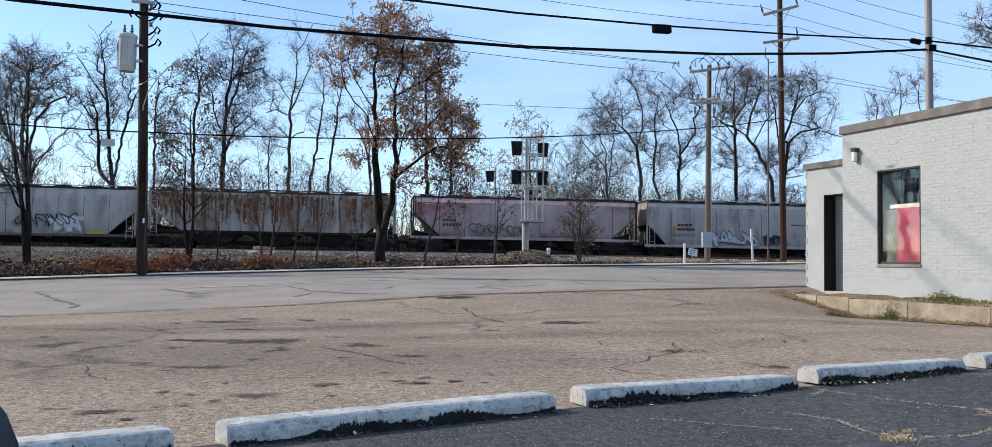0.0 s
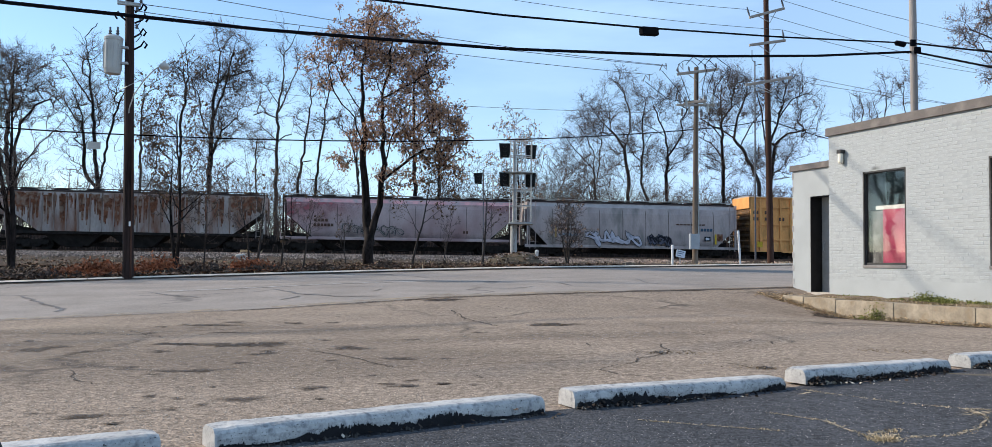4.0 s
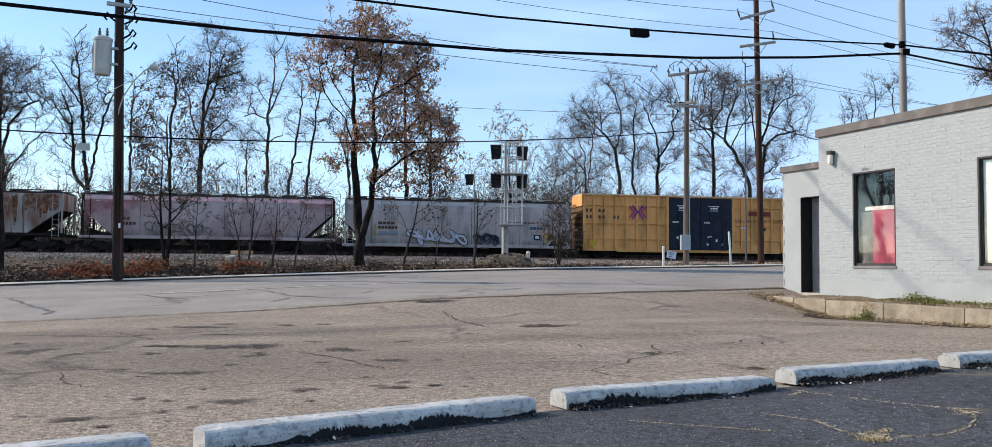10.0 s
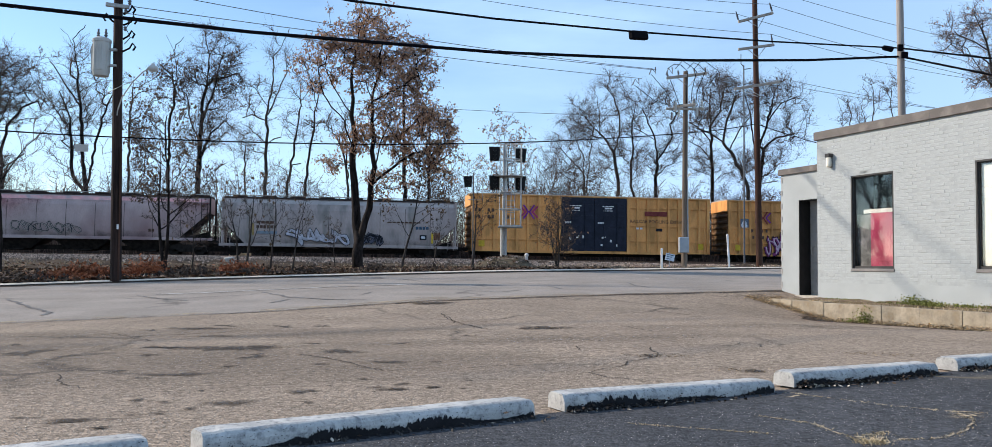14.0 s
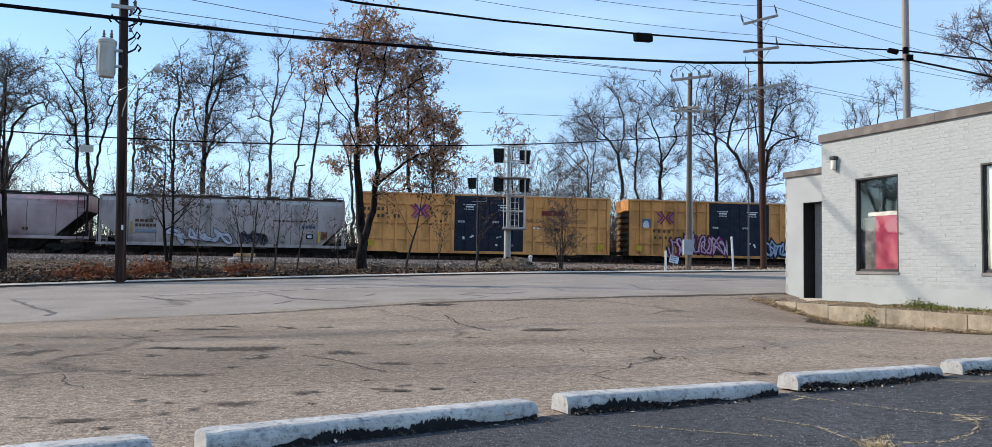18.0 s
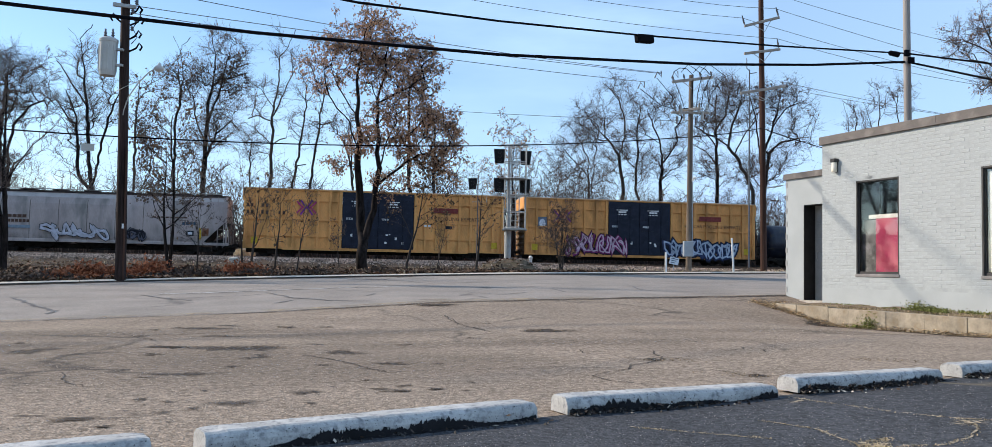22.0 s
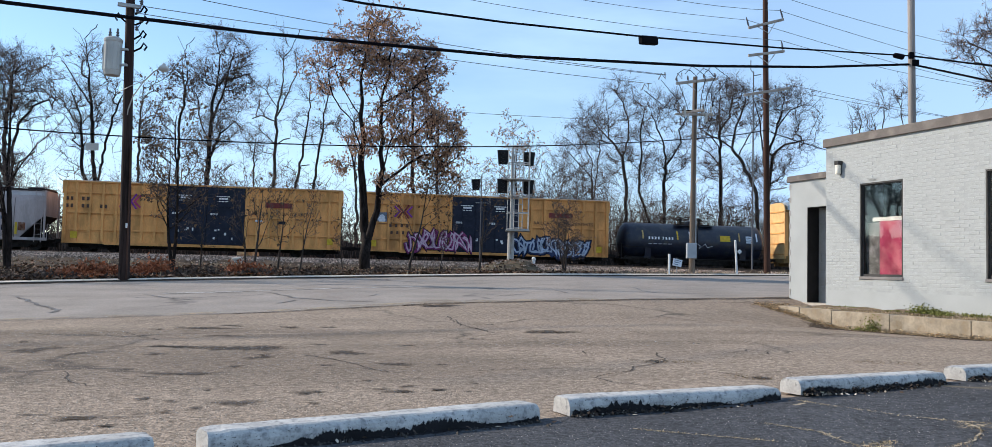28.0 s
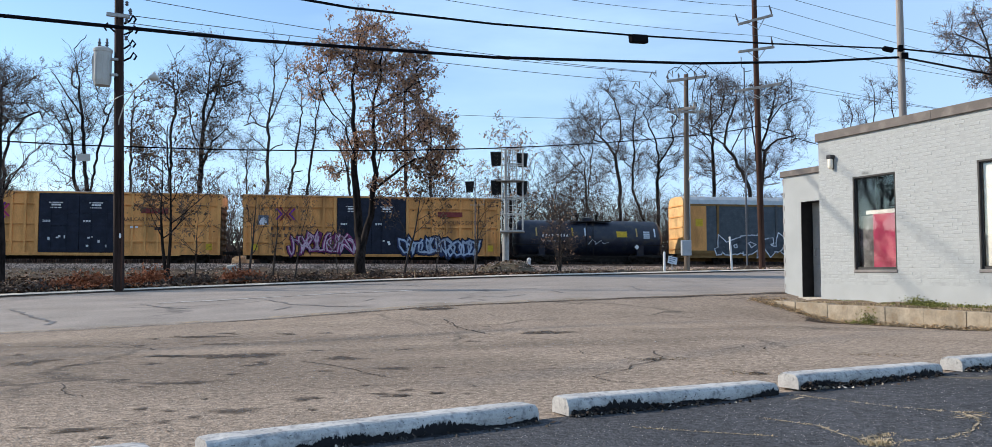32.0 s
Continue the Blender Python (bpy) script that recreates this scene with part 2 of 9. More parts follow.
M_POLE0 = material("tarred_pole", (0.031, 0.019, 0.016), vary=0.6, scale=5, grain=30, stretch_z=0.08, bump=0.8)
M_POLE3 = material("bleached_pole", (0.3, 0.27, 0.25), vary=0.25, scale=3, grain=30, stretch_z=0.08, bump=0.6)
M_POLE2 = material("weathered_pole", (0.17, 0.132, 0.102), vary=0.3, scale=3, grain=30, stretch_z=0.08, bump=0.6)
M_ARM = material("weathered_crossarm", (0.35, 0.31, 0.27), vary=0.2, scale=3)
M_WIRE = material("black_cable", (0.006, 0.006, 0.008), rough=0.9, spec=0.05, vary=0.1, bump=0)
M_WIRE2 = material("bare_conductor", (0.12, 0.12, 0.125), rough=0.5, vary=0.1, bump=0)
M_INSUL = material("grey_insulator", (0.12, 0.12, 0.13), rough=0.35, vary=0.1, bump=0)
M_TRANS = material("transformer_paint", (0.425, 0.425, 0.399), rough=0.45, vary=0.08, scale=2)
M_GALV = material("galvanised_steel", (0.37, 0.37, 0.36), rough=0.55, metal=0.4, vary=0.15, scale=5)


def faded(m, scale, lo, hi):
    """Let a surface mark thin out towards its rim, in ragged specks."""
    n, l = m.node_tree.nodes, m.node_tree.links
    at_n, tx, mu, mr, tr, mx = n.new("ShaderNodeAttribute"), n.new("ShaderNodeTexNoise"), n.new("ShaderNodeMath"), n.new("ShaderNodeMapRange"), n.new("ShaderNodeBsdfTransparent"), n.new("ShaderNodeMixShader")
    at_n.attribute_name = "fade"
    tx.inputs["Scale"].default_value, tx.inputs["Detail"].default_value = scale, 6
    l.new(n["Texture Coordinate"].outputs["Object"], tx.inputs["Vector"])
    mu.operation = "MULTIPLY"
    l.new(at_n.outputs["Fac"], mu.inputs[0])
    l.new(tx.outputs["Fac"], mu.inputs[1])
    mr.inputs[1].default_value, mr.inputs[2].default_value = lo, hi
    l.new(mu.outputs[0], mr.inputs[0])
    l.new(mr.outputs[0], mx.inputs[0])
    l.new(tr.outputs[0], mx.inputs[1])
    l.new(n["Principled BSDF"].outputs[0], mx.inputs[2])
    l.new(mx.outputs[0], n["Material Output"].inputs[0])
    return m


M_STAIN = faded(M_STAIN, 14.0, 0.2, 0.6)
M_DARKMARK = faded(material("dark_pavement_mark", (0.055, 0.042, 0.032), vary=0.3, scale=4, grain=30), 6.0, 0.16, 0.5)
M_WORN = faded(material("worn_dark_asphalt", (0.12, 0.096, 0.078), vary=0.3, scale=2, grain=40), 1.4, 0.0, 2.2)
M_SAND = faded(material("sandy_crack_fill", (0.36, 0.29, 0.2), vary=0.35, scale=12, grain=60), 22.0, 0.4, 0.58)
M_GRIT = material("asphalt_grit", (0.357, 0.293, 0.23), vary=0.2, scale=20, bump=0, island=0.6)
M_SEALGRIT = material("pale_grit", (0.36, 0.33, 0.3), vary=0.2, scale=20, bump=0, island=0.85)
M_DEBRIS = material("dry_leaf_debris", (0.26, 0.19, 0.12), vary=0.4, scale=9, bump=0, island=0.5)
M_BLACKLEAF = material("rotting_leaves", (0.045, 0.033, 0.025), vary=0.4, scale=9, bump=0, island=0.7)
M_CHIPS = material("pale_chips", (0.5, 0.43, 0.34), vary=0.3, scale=9, bump=0, island=0.5)
M_CRUMB = material("asphalt_crumbs", (0.05, 0.045, 0.04), vary=0.4)
M_TAR = faded(M_TAR, 9.0, 0.3, 0.5)
M_TARSMEAR = material("black_tar_smear", (0.014, 0.014, 0.016), rough=0.7, vary=0.3)
M_BLACK = material("black_paint_and_shade", (0.015, 0.015, 0.016), rough=0.5, vary=0.2)
M_BARK = material("tree_bark", (0.021, 0.0165, 0.015), vary=0.65, scale=7, grain=22, stretch_z=0.25, bump=1.0, spec=0.05)
M_BARK2 = material("grey_bark", (0.042, 0.034, 0.029), vary=0.4, scale=4, grain=25, stretch_z=0.3, bump=0.8)
M_TWIG = material("bare_twigs", (0.085, 0.064, 0.055), vary=0.3, bump=0)
M_LEAF = material("brown_oak_leaves", (0.375, 0.222, 0.147), vary=0.45, scale=1.3, grain=9, bump=0, island=0.45)
ln, ll = M_LEAF.node_tree.nodes, M_LEAF.node_tree.links
leaf_lit, leaf_mix = ln.new("ShaderNodeBsdfTranslucent"), ln.new("ShaderNodeMixShader")
leaf_lit.inputs[0].default_value = (0.36, 0.215, 0.125, 1)
leaf_mix.inputs[0].default_value = 0.42
ll.new(ln["Principled BSDF"].outputs[0], leaf_mix.inputs[1])
ll.new(leaf_lit.outputs[0], leaf_mix.inputs[2])
ll.new(leaf_mix.outputs[0], ln["Material Output"].inputs[0])
M_STEEL = material("brake_dusted_steel", (0.02, 0.0165, 0.0145), rough=0.75, vary=0.5, scale=4)
M_RAIL = material("rail_steel", (0.16, 0.1, 0.07), rough=0.5, metal=0.5, vary=0.3)
M_TIE = material("oil_black_tie", (0.03, 0.024, 0.02), vary=0.4, spec=0.05)
M_YEL = material("boxcar_yellow", (0.72, 0.345, 0.115), rough=0.6, vary=0.16, scale=1.2, grain=20, dirt=((0.44, 0.22, 0.0715), 0.3, 1.4), stretch_z=0.35)
M_YEL2 = material("boxcar_yellow_worn", (0.68, 0.32, 0.105), rough=0.65, vary=0.18, scale=1.1, grain=20, dirt=((0.396, 0.187, 0.066), 0.4, 1.2), stretch_z=0.35)
M_NAVY = material("navy_door_paint", (0.018, 0.022, 0.036), rough=0.55, vary=0.25, scale=3)
M_NAVYTANK = material("tank_paint", (0.012, 0.016, 0.03), rough=0.4, spec=0.4, vary=0.25, scale=2, dirt=((0.035, 0.032, 0.03), 0.3, 2))
M_GREYCAR = material("hopper_grey", (0.405, 0.338, 0.318), rough=0.65, vary=0.12, scale=1.0, grain=16, dirt=((0.228, 0.21, 0.192), 0.35, 1.3), stretch_z=0.3)
M_GREYCAR2 = material("hopper_dusty_grey", (0.426, 0.372, 0.348), rough=0.65, vary=0.12, scale=1.0, grain=16, dirt=((0.264, 0.24, 0.216), 0.4, 1.1), stretch_z=0.3)
M_RUSTCAR = material("hopper_rusting_grey", (0.372, 0.324, 0.294), rough=0.75, vary=0.2, scale=1.5, grain=16, dirt=((0.192, 0.084, 0.048), 0.42, 0.95), stretch_z=0.28)
M_SEAM = material("dirty_seam", (0.12, 0.1, 0.092), vary=0.25, stretch_z=0.3)
M_PINKCAR = material("hopper_pinkish_grey", (0.432, 0.336, 0.323), rough=0.65, vary=0.12, scale=1.0, grain=16, dirt=((0.3, 0.192, 0.192), 0.3, 0.35), stretch_z=0.5)
M_PINKROOF = material("faded_red_paint", (0.72, 0.372, 0.36), rough=0.7, vary=0.2, scale=1.5, dirt=((0.456, 0.36, 0.348), 0.5, 1.6))
M_ROOFDARK = material("hopper_roof", (0.055, 0.042, 0.038), vary=0.25, scale=2)
M_RACK = material("rack_screen", (0.08, 0.095, 0.11), rough=0.5, metal=0.4, vary=0.2, scale=2)
M_RACKROOF = material("rack_roof", (0.4, 0.42, 0.43), rough=0.5, metal=0.5, vary=0.15, scale=2)
M_BROWN = material("rack_brown", (0.2, 0.115, 0.045), vary=0.2, scale=2)
M_LETTER = material("white_lettering", (0.7, 0.7, 0.7), vary=0.15, bump=0)
M_LETTERDK = material("dark_lettering", (0.1, 0.06, 0.045), vary=0.2, bump=0)
M_LETTERBL = material("blue_lettering", (0.06, 0.1, 0.15), vary=0.2, bump=0)
M_RED = material("red_lettering", (0.2, 0.045, 0.04), vary=0.25, bump=0)
M_PURPLE = material("purple_mark", (0.2, 0.045, 0.25), vary=0.25, bump=0)
M_SPRAYBLK = material("black_spray", (0.02, 0.02, 0.025), vary=0.3, bump=0)
M_SPRAYWHT = material("white_spray", (0.6, 0.62, 0.66), vary=0.2, bump=0)
M_BRIGHTYEL = material("bright_yellow", (0.56, 0.37, 0.04), vary=0.15, bump=0)
M_FADEYEL = material("faded_yellow", (0.36, 0.25, 0.1), bump=0, vary=0.3)
M_SIGN = material("pale_sign", (0.55, 0.6, 0.66), vary=0.15)
M_WPOST = material("white_marker", (0.75, 0.74, 0.72), vary=0.1)
M_RUBBER = material("mirror_plastic", (0.02, 0.022, 0.03), rough=0.45, vary=0.1)


# ---- mesh building ----
class G:
    """Vertices and faces gathered for one mesh."""

    def __init__(self):
        self.v, self.f = [], []

    def add(self, vs, fs):
        o = len(self.v)
        self.v.extend(vs)
        self.f.extend([tuple(i + o for i in f) for f in fs])
        return self

    def box(self, x0, x1, y0, y1, z0, z1, c=0.0):
        lo, hi = (x0, y0, z0), (x1, y1, z1)
        if not c:
            vs = [((x0, x1)[i & 1], (y0, y1)[i >> 1 & 1], (z0, z1)[i >> 2]) for i in range(8)]
            return self.add(vs, [(0, 2, 3, 1), (4, 5, 7, 6), (0, 1, 5, 4), (2, 6, 7, 3), (0, 4, 6, 2), (1, 3, 7, 5)])
        vs, key = [], {}
        for i in range(8):
            s = (i & 1, i >> 1 & 1, i >> 2)
            for a in range(3):
                p = []
                for k in range(3):
                    q = hi[k] if s[k] else lo[k]
                    if k != a:
                        q += -c if s[k] else c
                    p.append(q)
                key[i, a] = len(vs)
                vs.append(tuple(p))
        fs = []
        for a in range(3):
            b, d = (a + 1) % 3, (a + 2) % 3
            for side in (0, 1):
                ring = [side << a, side << a | 1 << b, side << a | 1 << b | 1 << d, side << a | 1 << d]
                fs.append(tuple(key[i, a] for i in (ring if side else ring[::-1])))
        for e in range(3):
            a, b = (e + 1) % 3, (e + 2) % 3
            for sa in (0, 1):
                for sb in (0, 1):
                    i = sa << a | sb << b
                    j = i | 1 << e
                    q = (key[i, a], key[j, a], key[j, b], key[i, b])
                    fs.append(q if sa == sb else q[::-1])
        for i in range(8):
            q = (key[i, 0], key[i, 1], key[i, 2])
            fs.append(q if bin(i).count("1") % 2 else q[::-1])
        return self.add(vs, fs)

    def tube(self, pts, radii, n=6, caps=True):
        pts = [Vector(p) for p in pts]
        if not isinstance(radii, (list, tuple)):
            radii = [radii] * len(pts)
        vs, fs, a = [], [], None
        for i, p in enumerate(pts):
            d = (pts[min(i + 1, len(pts) - 1)] - pts[max(i - 1, 0)])
            d = d.normalized() if d.length > 1e-9 else Vector((0, 0, 1))
            if a is not None:
                a = a - d * a.dot(d)                        # carry the last ring's frame along
            a = d.orthogonal().normalized() if a is None or a.length < 1e-4 else a.normalized()
            b = d.cross(a)
            for k in range(n):
                t = 2 * math.pi * k / n
                vs.append(tuple(p + (a * math.cos(t) + b * math.sin(t)) * radii[i]))
        for i in range(len(pts) - 1):
            for k in range(n):
                fs.append((i * n + k, i * n + (k + 1) % n, (i + 1) * n + (k + 1) % n, (i + 1) * n + k))
        if caps:
            fs += [tuple(range(n - 1, -1, -1)), tuple(range((len(pts) - 1) * n, len(pts) * n))]
        return self.add(vs, fs)

    def lathe(self, profile, n=20, at=(0, 0, 0), axis="z"):
        vs, fs = [], []
        for r, h in profile:
            for k in range(n):
                t = 2 * math.pi * k / n
                a, b = r * math.cos(t), r * math.sin(t)
                p = {"z": (a, b, h), "y": (a, h, b), "x": (h, a, b)}[axis]
                vs.append((p[0] + at[0], p[1] + at[1], p[2] + at[2]))
        for i in range(len(profile) - 1):
            for k in range(n):
                fs.append((i * n + k, i * n + (k + 1) % n, (i + 1) * n + (k + 1) % n, (i + 1) * n + k))
        fs += [tuple(range(n - 1, -1, -1)), tuple(range((len(profile) - 1) * n, len(profile) * n))]
        return self.add(vs, fs)

    def prism(self, poly, lo, hi, axis="y"):
        """A polygon in x,z swept along y, or one in y,z swept along x, or one in x,y swept along z."""
        n = len(poly)
        put = {"y": lambda p, h: (p[0], h, p[1]), "x": lambda p, h: (h, p[0], p[1]), "z": lambda p, h: (p[0], p[1], h)}[axis]
        vs = [put(p, h) for h in (lo, hi) for p in poly]
        fs = [tuple(range(n)), tuple(range(2 * n - 1, n - 1, -1))]
        fs += [(i, i + n, (i + 1) % n + n, (i + 1) % n) for i in range(n)]
        return self.add(vs, fs)

    def stroke(self, pts, w, y, lift=0.006):
        """A flat painted stroke in the x,z plane, facing -y."""
        n = len(pts)
        dirs = []
        for (x0, z0), (x1, z1) in zip(pts, pts[1:]):
            k = math.hypot(x1 - x0, z1 - z0) or 1
            dirs.append(((x1 - x0) / k, (z1 - z0) / k))
        vs = []
        for i, (x, z) in enumerate(pts):
            a, b = dirs[max(i - 1, 0)], dirs[min(i, n - 2)]
            nx, nz = -(a[1] + b[1]), a[0] + b[0]
            k = math.hypot(nx, nz)
            if k < 0.2:
                nx, nz, k = -b[1], b[0], 1.0
            nx, nz = nx / k, nz / k
            m = w / 2 / max(0.5, -nx * b[1] + nz * b[0])
            e = w * 0.25 * (-1 if i == 0 else 1 if i == n - 1 else 0)
            x, z = x + b[0] * e, z + b[1] * e
            vs += [(x + nx * m, y - lift, z + nz * m), (x - nx * m, y - lift, z - nz * m)]
        self.add(vs, [(2 * i, 2 * i + 1, 2 * i + 3, 2 * i + 2) for i in range(n - 1)])
        return self

    def mesh(self, name, fix=True):
        me = bpy.data.meshes.new(name)
        me.from_pydata(self.v, [], self.f)
        if fix and len(self.f) < 6000:
            bm = bmesh.new()
            bm.from_mesh(me)
            bmesh.ops.recalc_face_normals(bm, faces=bm.faces)
            bm.to_mesh(me)
            bm.free()
        return me


def part(name, g, mat, parent=None, label="", smooth=False, fix=True):
    """Link gathered geometry as one mesh object, under a thing or a part."""
    me = g.mesh(name, fix) if isinstance(g, G) else g
    if not me.materials:
        me.materials.append(mat)
    if smooth:
        me.polygons.foreach_set("use_smooth", [True] * len(me.polygons))
    ob = new(name, me)
    ob.parent = parent
    if label:
        ob["label"] = label
    return ob


def thing(name, m, label, category, group="", kind=""):
    """An empty at a thing's base, to carry its parts."""
    ob = new(name)
    ob.empty_display_size = 0.3
    ob.matrix_world = m
    return tagged(ob, label, category, group, kind)



# ---- ground ----
CA, SA = math.cos(radians(26)), math.sin(radians(26))      # the road's way
TK = 0.176                                                   # the track's slope in plan
TC = math.hypot(1, TK)
TRACK_Y = 63.6                                               # near side of the cars at x = 0
RAIL_Z = 1.49
CAR_Z = 1.05                                                 # the cars' own zero height
TRUCK_UP = RAIL_Z - CAR_Z                                    # their wheels' tread above it


def plan(u, v):
    return u * CA - v * SA, u * SA + v * CA


def lot_z(u, v):
    u, v = np.asarray(u, float), np.asarray(v, float)
    z0 = np.interp(u, [3, 6.4, 14], [0, 0.07, 0.1])
    zn = np.interp(u, [-30, -6, -1, 2.7, 6.1, 10.5, 14.9, 22, 40], [-0.35, -0.22, -0.11, 0.01, 0.2, 0.31, 0.39, 0.45, 0.5])
    zf = np.interp(u, [-30, -10, -2.1, 1.1, 5.1, 9.3, 14.6, 23.5, 29, 45, 80], [-0.35, -0.15, 0.075, 0.22, 0.357, 0.494, 0.65, 0.82, 0.94, 1.0, 1.0])
    z1 = np.minimum(zn, 0) * 0.7 + 0.25 * np.maximum(zn, 0) * np.interp(u, [9, 13], [1, 0])
    a = np.clip((v - 4.6) / 7.4, 0, 1)
    b = np.clip((v - 12) / 3.2, 0, 1)
    c = np.clip((v - 15.2) / 14.2, 0, 1)
    dip = 0.13 * np.exp(-((u - 13.4) / 2.8) ** 2) * np.clip((v - 6.5) / 2.0, 0, 1) * np.clip((15.0 - v) / 2.6, 0, 1)
    return z0 * (1 - a) + z1 * a * (1 - b) + zn * b * (1 - c) + zf * c - dip


def track_d(x, y):
    """Distance in front of the cars' near side."""
    return (TRACK_Y + TK * x - y) / TC


def ground_z(x, y):
    x, y = np.asarray(x, float), np.asarray(y, float)
    u, v = x * CA + y * SA, -x * SA + y * CA
    d = track_d(x, y)
    curb = lot_z(u, 29.4)
    verge = (curb + 0.05) * (1 - np.clip((v - 29.6) / 14, 0, 1)) + 0.75 * np.clip((v - 29.6) / 14, 0, 1)
    crest = np.interp(x, [-30, -18, -2, 9, 14], [1.2, 1.23, 1.24, 1.16, 1.12])
    k = np.clip((d - 8.6) / 5.5, 0, 1)
    bank = crest * (1 - k) + verge * k
    bank = np.where(d < 5.6, np.interp(d, [-60, -15, -8, -5.2, -4.2, 1.2, 3.0, 5.6], [2.0, 2.6, 0.6, 0.7, 1.2, 1.2, 1.0, 1.12]), bank)
    z = np.where(v > 29.55, bank, lot_z(u, v) - np.where(v < 27.0, 0.2, 0.05))
    return z


def spread(lo, hi, near_lo, near_hi, step, grow=1.35):
    """Coordinates that are even near the place and widen towards the horizon."""
    out = list(np.arange(near_lo, near_hi + 1e-6, step))
    s, p = step, near_hi
    while p < hi:
        s *= grow
        p += s
        out.append(min(p, hi))
    s, p = step, near_lo
    while p > lo:
        s *= grow
        p -= s
        out.insert(0, max(p, lo))
    return np.array(out)


def sheet(name, X, Y, Z, mat, label, category="ground", kind="structure", parent=None):
    nx, ny = X.shape
    co = np.stack([X, Y, Z], -1).reshape(-1, 3)
    i = np.arange(nx * ny).reshape(nx, ny)
    q = np.stack([i[:-1, :-1], i[1:, :-1], i[1:, 1:], i[:-1, 1:]], -1).reshape(-1, 4)
    me = bpy.data.meshes.new(name)
    me.from_pydata(co.tolist(), [], q.tolist())
    me.materials.append(mat)
    me.polygons.foreach_set("use_smooth", [True] * len(me.polygons))
    ob = new(name, me)
    ob.parent = parent
    return tagged(ob, label, category, "", kind)


rng = np.random.RandomState(4)
gx, gy = spread(-2500, 2500, -60, 60, 0.7), spread(-2500, 2500, 20, 72, 0.5)
X, Y = np.meshgrid(gx, gy, indexing="ij")
Z = ground_z(X, Y)
D = track_d(X, Y)
V = -X * SA + Y * CA
rough_z = np.where((V > 30.4) & (D > 6), 0.07, np.where(D < -8, 0.05, 0.0))
Z = Z + rough_z * rng.randn(*Z.shape)
ground = sheet("ground", X, Y, Z, M_SOIL, "weedy brown soil with dead grass beside the tracks")

u, v = np.meshgrid(np.arange(-30, 34.1, 0.4), np.arange(-12, 15.3, 0.4), indexing="ij")
x, y = plan(u, v)
lot = sheet("parking_lot", x, y, lot_z(u, v), M_LOT, "old cracked tan-grey asphalt parking lot", "pavement")
u, v = np.meshgrid(np.arange(-60, 120.1, 1.0), np.append(np.arange(15.0, 29.2, 0.6), 29.35), indexing="ij")
x, y = plan(u, v)
road = sheet("road", x, y, lot_z(u, v) + 0.008 * np.clip((v - 15) * 2, 0, 1), M_ROAD, "worn pale grey asphalt road with tarred cracks", "road")

# freshly sealed strip on the near side of the wheel stops
SC, SS = math.cos(radians(30)), math.sin(radians(30))
p, q = np.meshgrid(np.arange(-9, 11.1, 0.5), np.append(np.arange(-11, -0.01, 0.5), -0.06), indexing="ij")
x, y = 0.6 + p * SC - q * SS, 4.86 + p * SS + q * SC
edge_wob = np.where(q > -0.1, 0.09 + np.interp(p, [-9, -2.2, -0.4, 0.0, 1.5, 1.8, 3.3, 8], [-0.1, 0.0, 0.15, 0.17, 0.08, 0.1, 0.05, 0.0]) + 0.012 * np.sin(p * 5.1) + 0.01 * np.sin(p * 13.0), 0)
x, y = x - edge_wob * SS, y + edge_wob * SC
sealed = sheet("sealed_lot", x, y, lot_z(x * CA + y * SA, -x * SA + y * CA) + 0.006, M_SEAL, "black sealed asphalt with straw-filled cracks", "pavement")


def blot(name, cx, cy, rx, ry, turn, mat, seed, parent, lift=0.005, ragged=0.3):
    """An irregular patch lying on the pavement."""
    r = random.Random(seed)
    n = 40
    ph = [r.uniform(0, 6.28) for _ in range(7)]
    vs, fs = [], []
    rings = (0.5, 1.25)
    c, s = math.cos(radians(turn)), math.sin(radians(turn))
    pts = [(cx, cy)]
    for ring in rings:
        for k in range(n):
            t = 2 * math.pi * k / n
            w = 1 + ragged * (0.5 * math.sin(2 * t + ph[0]) + 0.4 * math.sin(3 * t + ph[1]) + 0.35 * math.sin(7 * t + ph[2]) + 0.3 * math.sin(13 * t + ph[3]))
            a, b = rx * ring * w * math.cos(t), ry * ring * w * math.sin(t)
            pts.append((cx + a * c - b * s, cy + a * s + b * c))
    g = G()
    for px, py in pts:
        pu, pv = px * CA + py * SA, -px * SA + py * CA
        g.v.append((px, py, float(lot_z(pu, pv)) + lift))
    g.f = [(0, 1 + k, 1 + (k + 1) % n) for k in range(n)]
    g.f += [(1 + k, 1 + n + k, 1 + n + (k + 1) % n, 1 + (k + 1) % n) for k in range(n)]
    ob = part(name, g, mat, parent, fix=False)
    fade = ob.data.attributes.new("fade", "FLOAT", "POINT")
    fade.data.foreach_set("value", [1.0] + [0.85] * n + [0.0] * n)
    return ob


